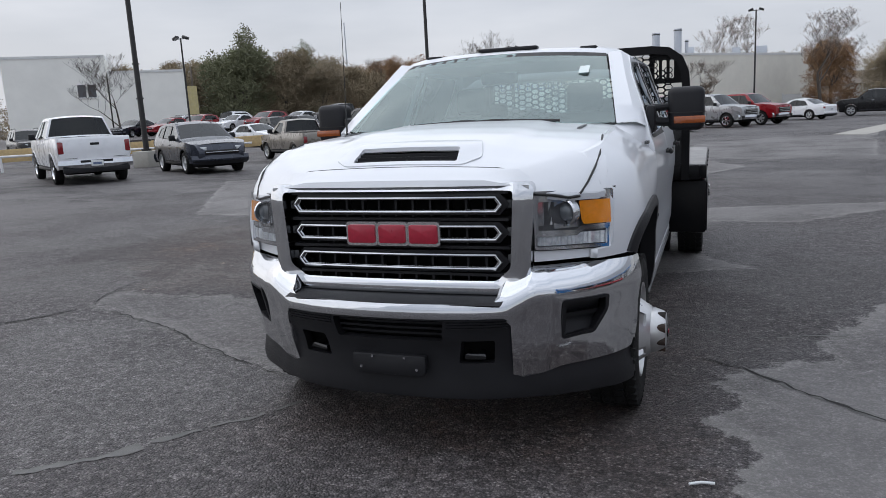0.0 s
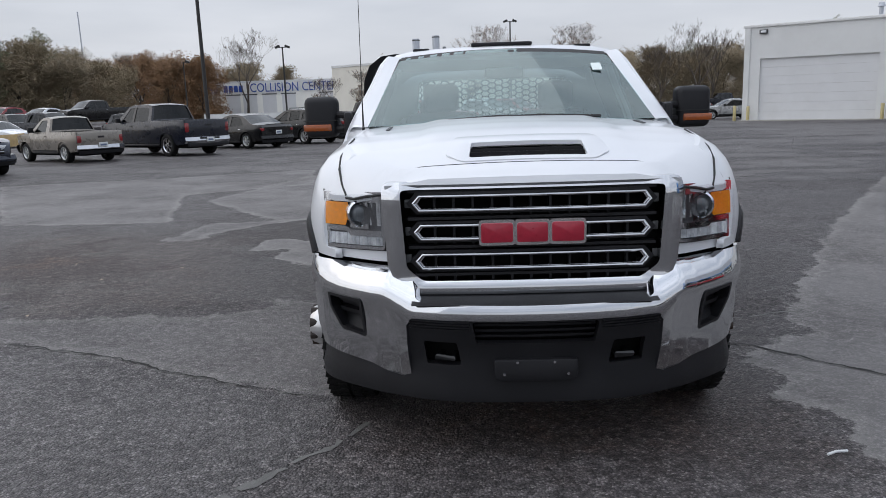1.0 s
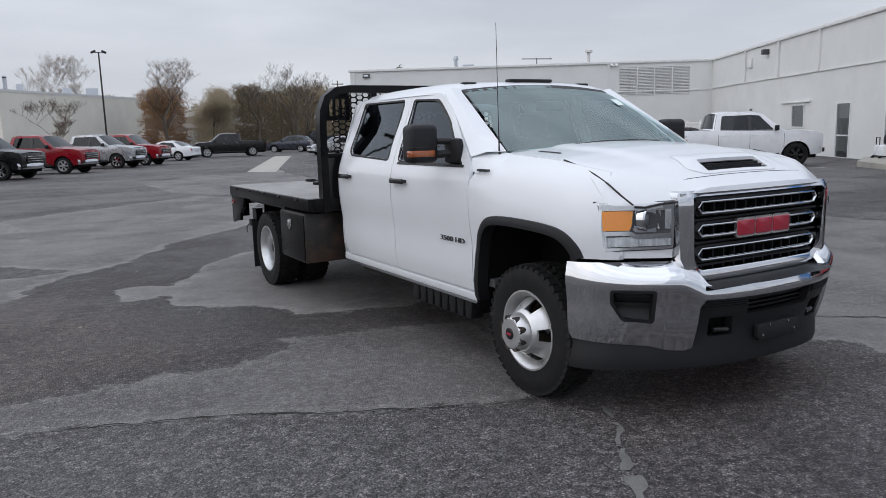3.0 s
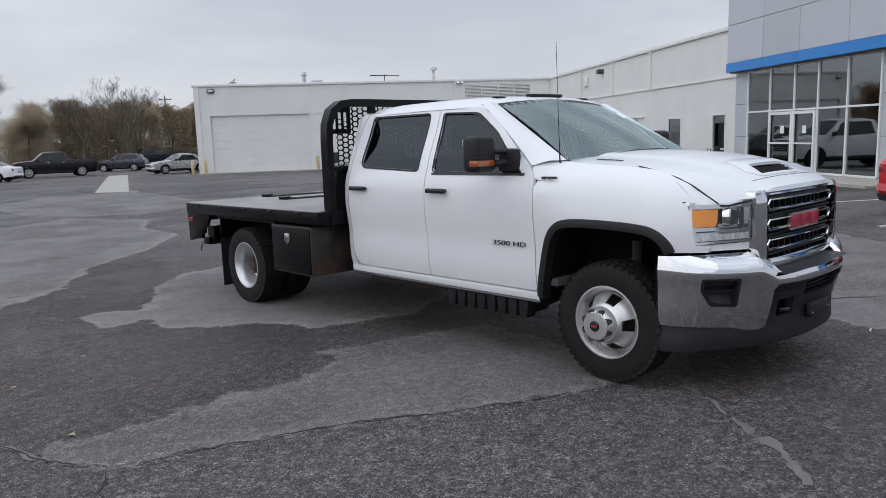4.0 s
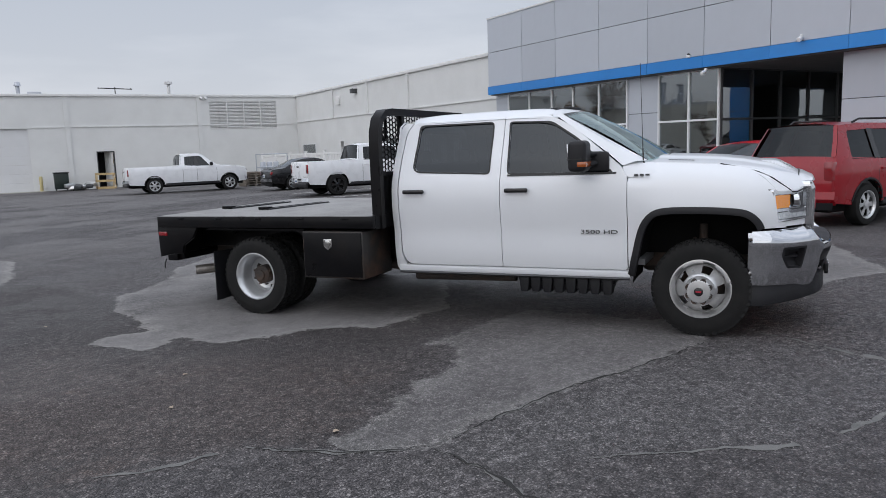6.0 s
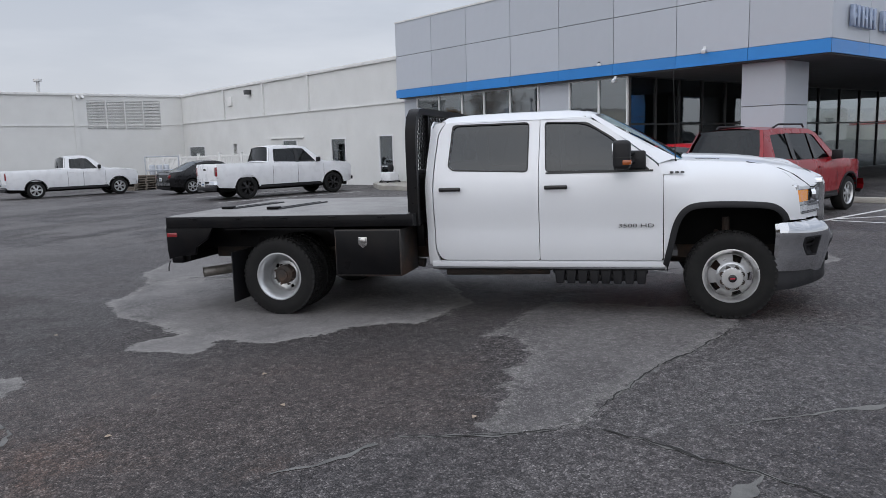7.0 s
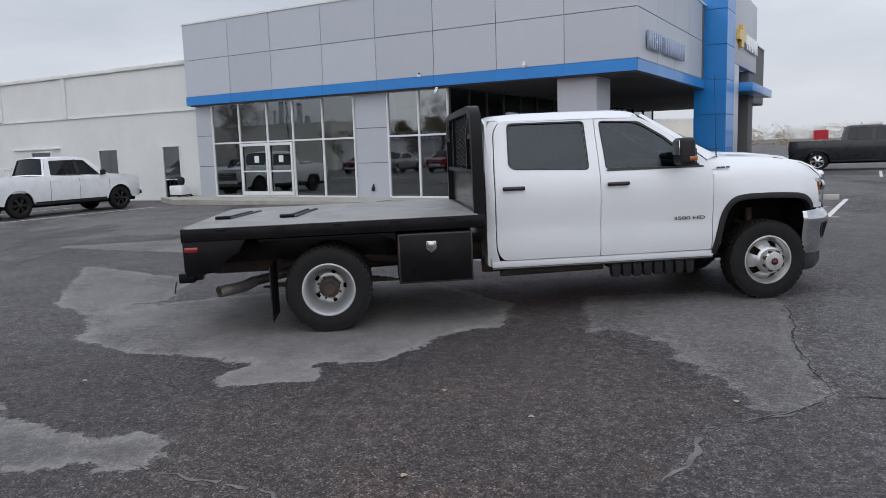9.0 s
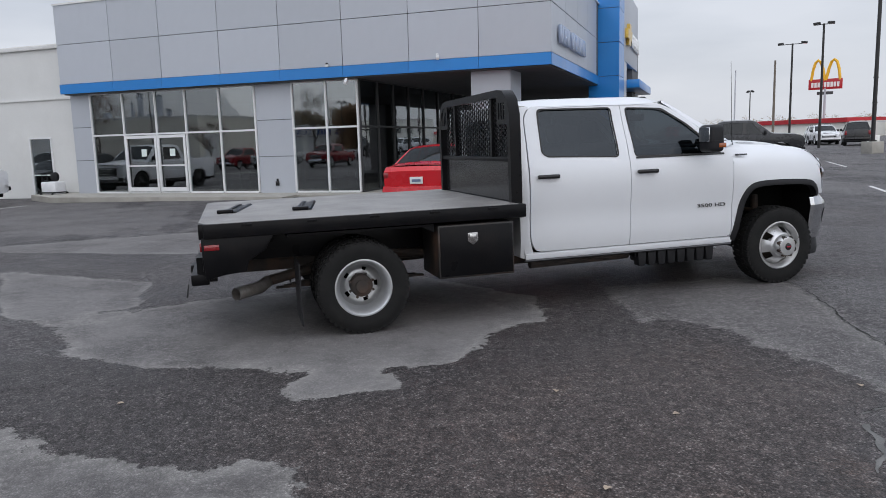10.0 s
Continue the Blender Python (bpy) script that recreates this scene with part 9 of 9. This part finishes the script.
def fence(points, h, label, post_gap=2.4, panel=True):
    f = thing("fence", Matrix(), label, "fence")
    pm = mesh_of("post", join(box(-0.065, 0.065, -0.065, 0.065, 0, h + 0.08, 0.01), box(-0.085, 0.085, -0.085, 0.085, h + 0.08, h + 0.12, 0.01)), VINYL)
    for (ax, ay), (bx, by) in zip(points, points[1:]):
        q = math.hypot(bx - ax, by - ay)
        n = max(1, round(q / post_gap))
        ang_ = math.degrees(math.atan2(by - ay, bx - ax))
        bay = mesh_of("panel", join(box(0.06, q / n - 0.06, -0.02, 0.02, 0.06, h - 0.06, 0.004), box(0.06, q / n - 0.06, -0.04, 0.04, h - 0.10, h), box(0.06, q / n - 0.06, -0.04, 0.04, 0.04, 0.14)) if panel else
                      join(*[box(x, x + 0.11, -0.012, 0.012, 0.08, h, 0.003, 1) for x in [0.08 + 0.15 * k for k in range(int((q / n - 0.15) / 0.15))]], box(0.06, q / n - 0.06, -0.03, 0.03, h - 0.12, h - 0.03), box(0.06, q / n - 0.06, -0.03, 0.03, h * 0.5, h * 0.5 + 0.09), box(0.06, q / n - 0.06, -0.03, 0.03, 0.12, 0.21)), VINYL)
        for k in range(n):
            x, y = ax + (bx - ax) * k / n, ay + (by - ay) * k / n
            for nm, me in (("post", pm), ("panel", bay)):
                ob = new(nm, me)
                ob.parent = f
                ob.matrix_local = spot(x, y, 0, ang_)
    return f


fence([(7.0, 100.0), (22.0, 106.0), (45.0, 112.5), (75.0, 118.0)], 1.75, "long white solid vinyl fence at the lot's edge", 2.4)
fence([(-34.0, 88.0), (-18.0, 90.5)], 1.3, "white solid fence by the body shop", 2.4)
fa, fb2, fc = bxy(39.6, -3.4), bxy(33.5, -2.6), bxy(28.0, -1.2)
fence([fa, fb2, fc], 1.72, "white picket-style vinyl fence enclosing the service yard", 2.0, False)


def rail(points, z0, z1, mat, label, post_mat, name="guard_rail", r=None):
    g = thing(name, Matrix(), label, "rail")
    for (ax, ay), (bx, by) in zip(points, points[1:]):
        q = math.hypot(bx - ax, by - ay)
        n = max(1, round(q / 3))
        for k in range(n):
            x0_, y0_ = ax + (bx - ax) * k / n, ay + (by - ay) * k / n
            x1_, y1_ = ax + (bx - ax) * (k + 1) / n, ay + (by - ay) * (k + 1) / n
            t = math.degrees(math.atan2(y1_ - y0_, x1_ - x0_))
            if r:
                part("rail", tube([(x0_, y0_, slope(x0_, y0_) + z1), (x1_, y1_, slope(x1_, y1_) + z1)], r, 8), mat, g)
                part("post", moved(cyl(r, r, 0, z1, 8), spot(x0_, y0_)), post_mat, g)
            else:
                part("rail", moved(box(0.02, q / n - 0.02, -0.05, 0.05, z0, z1, 0.01), spot(x0_, y0_, 0, t)), mat, g)
                part("post", moved(box(-0.08, 0.08, 0.05, 0.2, -0.05, z1 + 0.05, 0.01), spot(x0_, y0_, 0, t)), post_mat, g)


rail([bxy(-14.0, -46.5), bxy(-4.0, -46.5), bxy(6.0, -46.5), bxy(14.0, -46.5)], 0.30, 0.85, TANWOOD, "pale timber guard rail along the lot's edge", TANWOOD)
rail([bxy(-13.0, -43.5), bxy(-1.0, -43.5), bxy(6.0, -42.5)], 0.0, 0.62, VINYL, "white painted pipe rail", VINYL, "pipe_rail", 0.05)

# yard clutter by the end wall
px0, py0 = bxy(43.4, -15.1)
binn = thing("waste_bin", spot(px0, py0, 0, -33), "dark green wheeled waste bin with a bag beside it", "bin")
part("body", prism([(-0.32, 0.12), (0.32, 0.12), (0.38, 1.1), (-0.38, 1.1)], -0.4, 0.4, "X", 0.03), material("dark_green_plastic", (0.015, 0.026, 0.022), 0.5, vary=0.2), binn)
part("lid", box(-0.44, 0.44, -0.42, 0.46, 1.1, 1.16, 0.02), PLASTIC, binn)
for s in (-0.3, 0.3):
    part("wheel", moved(lathe([(0.12, -0.03), (0.12, 0.03), (0.0, 0.03)], 14), Matrix.Translation((s, 0.35, 0.12))), RUBBER, binn)
px1, py1 = bxy(42.6, -14.0)
scrap = thing("scrap_heap", spot(px1, py1), "low heap of grey scrap parts and bags", "scrap")
rng0 = random.Random(3)
for k in range(9):
    part("scrap_piece", moved(box(-0.3, 0.3, -0.2, 0.2, -0.12, 0.12, 0.05, 2), Matrix.Translation((rng0.uniform(-0.7, 0.7), rng0.uniform(-0.4, 0.4), 0.15 + 0.1 * (k % 3))) @ pose(0, 0, 0, rng0.uniform(-15, 15), rng0.uniform(-20, 20), rng0.uniform(0, 180))), (STEEL, GREYPLASTIC, SILVER)[k % 3], scrap)
px2, py2 = bxy(43.2, -12.6)
crate = thing("wooden_crate", spot(px2, py2, 0, -33.88 + 90), "open pale timber crate with a diagonal brace", "crate")
for z in (0.06, 0.50, 0.94):
    part("board", box(-0.62, 0.62, -0.50, -0.46, z - 0.05, z + 0.05), TANWOOD, crate)
    part("board", box(-0.62, 0.62, 0.46, 0.50, z - 0.05, z + 0.05), TANWOOD, crate)
    part("board", box(-0.62, -0.58, -0.46, 0.46, z - 0.05, z + 0.05), TANWOOD, crate)
    part("board", box(0.58, 0.62, -0.46, 0.46, z - 0.05, z + 0.05), TANWOOD, crate)
for x in (-0.60, 0.60, 0.0):
    part("post", box(x - 0.05, x + 0.05, -0.53, -0.50, 0.0, 1.0), TANWOOD, crate)
    part("post", box(x - 0.05, x + 0.05, 0.50, 0.53, 0.0, 1.0), TANWOOD, crate)
part("brace", moved(box(-0.72, 0.72, -0.56, -0.53, -0.05, 0.05), Matrix.Translation((0, 0, 0.5)) @ pose(0, 0, 0, 0, -38, 0)), TANWOOD, crate)
px3, py3 = bxy(33.0, -6.0)
for k in range(6):
    pallet = thing("pallet", spot(px3, py3, 0.13 * k, -30 + 4 * (k % 3)), "weathered grey timber pallet in a stack", "pallet", "stacked pallets")
    for j in range(5):
        part("board", box(-0.6, 0.6, -0.5 + 0.24 * j, -0.38 + 0.24 * j, 0.09, 0.128), WOODPOLE, pallet)
    for x in (-0.6, -0.05, 0.51):
        part("bearer", box(x, x + 0.09, -0.5, 0.58, 0.0, 0.09), WOODPOLE, pallet)
px4, py4 = bxy(34.2, -5.0)
rack_ = thing("gas_rack", spot(px4, py4, 0, -30), "grey upright pipe rack with cylinders", "rack")
for k in range(3):
    part("cylinder", moved(cyl(0.16, 0.16, 0, 1.3, 14, 0.05), Matrix.Translation((0.4 * k, 0, 0))), GREYPANEL, rack_)
part("frame", join(tube([(-0.5, -0.3, 0), (-0.5, -0.3, 1.75), (1.4, -0.3, 1.75), (1.4, -0.3, 0)], 0.04, 6), tube([(1.4, -0.3, 1.2), (2.4, -0.3, 0.0)], 0.04, 6), tube([(-0.5, -0.3, 1.0), (1.4, -0.3, 1.0)], 0.04, 6)), GREYPANEL, rack_)
px5, py5 = bxy(18.75, 0.15)
cart = thing("utility_cart", spot(px5, py5, 0.0, -33.88 + 90), "small white pressure-washer cart with a black hose reel", "cart")
part("body", box(-0.34, 0.34, -0.26, 0.26, 0.20, 0.66, 0.05, 3), P_WHITE, cart)
part("front_panel", box(-0.30, -0.02, -0.272, -0.262, 0.30, 0.56, 0.004), PLASTIC, cart)
part("bumper_strip", box(-0.36, 0.36, -0.28, 0.28, 0.24, 0.29, 0.01), PLASTIC, cart)
part("hose_reel", moved(lathe([(0.15, -0.06), (0.17, -0.05), (0.17, -0.03), (0.09, -0.03), (0.09, 0.03), (0.17, 0.03), (0.17, 0.05), (0.15, 0.06), (0.0, 0.06)], 24), Matrix.Translation((-0.16, 0.05, 0.84)) @ Matrix.Rotation(radians(90), 4, "Z")), PLASTIC, cart, "black hose reel")
part("handle", tube([(0.05, 0.2, 0.66), (0.05, 0.2, 0.92), (0.30, 0.2, 0.92), (0.30, 0.2, 0.66)], 0.018, 8), PLASTIC, cart)
for sx in (-0.28, 0.28):
    for sy in (-0.24, 0.24):
        part("wheel", moved(lathe([(0.14, -0.04), (0.15, 0.0), (0.14, 0.04), (0.0, 0.04)], 18), Matrix.Translation((sx, sy, 0.15))), RUBBER, cart)

# street side: roadside sign, far shops
sg = thing("roadside_sign", spot(98.0, -87.0, 0, 38) @ Matrix.Translation((0, 0, 2.6)) @ Matrix.Scale(0.60, 4), "tall red roadside sign with two yellow arches", "sign")
part("post", cyl(0.35, 0.3, -4.4, 9.0, 14), GREYPANEL, sg)
board = part("board", box(-4.2, 4.2, -0.25, 0.25, 8.6, 11.4, 0.05), SIGNRED, sg)
part("message_bars", join(*[box(-3.5 + 0.8 * k, -2.9 + 0.8 * k, -0.28, -0.25, 9.2, 10.5) for k in range(9)]), SIGNWHITE, board)
part("message_bars", join(*[box(-3.5 + 0.8 * k, -2.9 + 0.8 * k, 0.25, 0.28, 9.2, 10.5) for k in range(9)]), SIGNWHITE, board)
for s in (-1, 1):
    part("arch", tube([(s * 3.6, 0, 11.0), (s * 3.2, 0, 14.0), (s * 2.7, 0, 15.8), (s * 2.0, 0, 16.5), (s * 1.3, 0, 15.9), (s * 0.7, 0, 14.0), (s * 0.15, 0, 11.0)], 0.38, 8), SIGNYELLOW, sg)
part("lower_board", box(-2.0, 2.0, -0.2, 0.2, 7.2, 8.0), GREYPLASTIC, sg)
sg2 = thing("roadside_sign", spot(121.0, -73.0, 0, 38) @ Matrix.Scale(0.5, 4), "low red roadside sign", "sign")
part("board", box(-2.5, 2.5, -0.2, 0.2, 2.0, 5.4), SIGNRED, sg2)
part("message_bars", join(*[box(-1.8 + 1.2 * k, -1.0 + 1.2 * k, -0.25, -0.2, 3.2, 4.4) for k in range(3)]), SIGNWHITE, sg2)
part("post", box(-0.4, 0.4, -0.15, 0.15, 0, 2.0), GREYPANEL, sg2)
r1 = [(55.2, -25.5), (52.0, -18.0), (64.0, -12.0), (67.2, -19.5)]
sh1 = block("shop_building", "low brown and glass shop across the street", r1, 3.2, BEIGE)
for k in range(7):
    w = part("window", on_wall(r1[0], r1[1], 0.05 + 0.06 * k, 0.105 + 0.06 * k, 0.4, 2.7, -1), SOFFIT, sh1)
    part("window_frame", on_wall(r1[0], r1[1], 0.045 + 0.06 * k, 0.05 + 0.06 * k, 0.3, 2.8, -1, 0.1), MULLION, w)
r2 = [(112.0, -82.0), (86.0, -83.0), (90.0, -98.0), (116.0, -96.0)]
sh2 = block("restaurant", "low restaurant with a red mansard roof", r2, 2.5, PALEWALL)
part("mansard", prism([(88, -82.4), (110, -81.6), (112, -95), (90, -96)], 2.6, 3.3, "Z"), SIGNRED, sh2)
r3 = [(84.0, -88.0), (70.0, -84.0), (74.0, -100.0), (88.0, -104.0)]
sh3 = block("shop_building", "plain pale shop building", r3, 5.2, PALEWALL)
for k in range(3):
    part("window", on_wall(r3[0], r3[1], 0.2 + 0.2 * k, 0.3 + 0.2 * k, 3.0, 3.9, -1), SOFFIT, sh3)
r4 = [(70.0, -86.0), (40.0, -92.0), (44.0, -110.0), (74.0, -104.0)]
sh4 = block("shop_building", "long low grey roofed building", r4, 3.6, PALEWALL, POLE)
wet = thing("concrete_block", spot(38.5, -39.2, 0, 20), "white-washed concrete post base by the street", "block")
part("block", box(-0.4, 0.4, -0.4, 0.4, 0, 0.7, 0.04), PALEWALL, wet)
# scrub along the street horizon
rngs = random.Random(8)
sv, sf = [], []
for k in range(150):
    a = rngs.uniform(radians(-52), radians(-12))
    r_ = rngs.uniform(150, 210)
    lv, lf = leaf_cloud([Vector((r_ * math.cos(a), r_ * math.sin(a), slope(r_ * math.cos(a), r_ * math.sin(a)) + t)) for t in (0.8, 1.8, 2.8)], rngs, 60, 2.4, 0.13)
    base = len(sv)
    sv += lv
    sf += [tuple(i + base for i in q) for q in lf]
tagged(new("street_scrub", plain_mesh("street_scrub", sv, sf, LEAF_DUN)), "distant low scrub along the street", "woods", kind="stuff")

# fallen leaves and litter on the tarmac
DRYLEAF = material("pale_dry_leaf", (0.36, 0.29, 0.22), 0.8, vary=0.25, scale=30)
rngl = random.Random(12)
for k, (x, y) in enumerate(((-3.73, 2.85), (-3.70, 1.61), (-3.15, 3.31), (-4.4, 3.6), (-2.4, 5.9))):
    a = rngl.uniform(0, 360)
    rows = [[(0.045 * math.sin(math.pi * t) * s + 0.008 * math.sin(9 * t), 0.10 * t - 0.05, 0.006 + 0.018 * abs(s) * math.sin(math.pi * t)) for s in (-1, -0.5, 0, 0.5, 1)] for t in (0.02, 0.2, 0.4, 0.6, 0.8, 0.98)]
    solid("dry_leaf", loft(rows), DRYLEAF, spot(x, y, 0.002, a) @ Matrix.Scale(0.42, 4), "single curled dry leaf on the tarmac", "leaf", "fallen leaves")
stick = tube([(0, 0, 0.012), (0.05, 0.006, 0.014), (0.10, -0.004, 0.012)], 0.006, 6)
solid("litter_stick", stick, PLATE, spot(1.28, -0.81, 0.0, 20), "short white plastic stick on the tarmac", "litter")
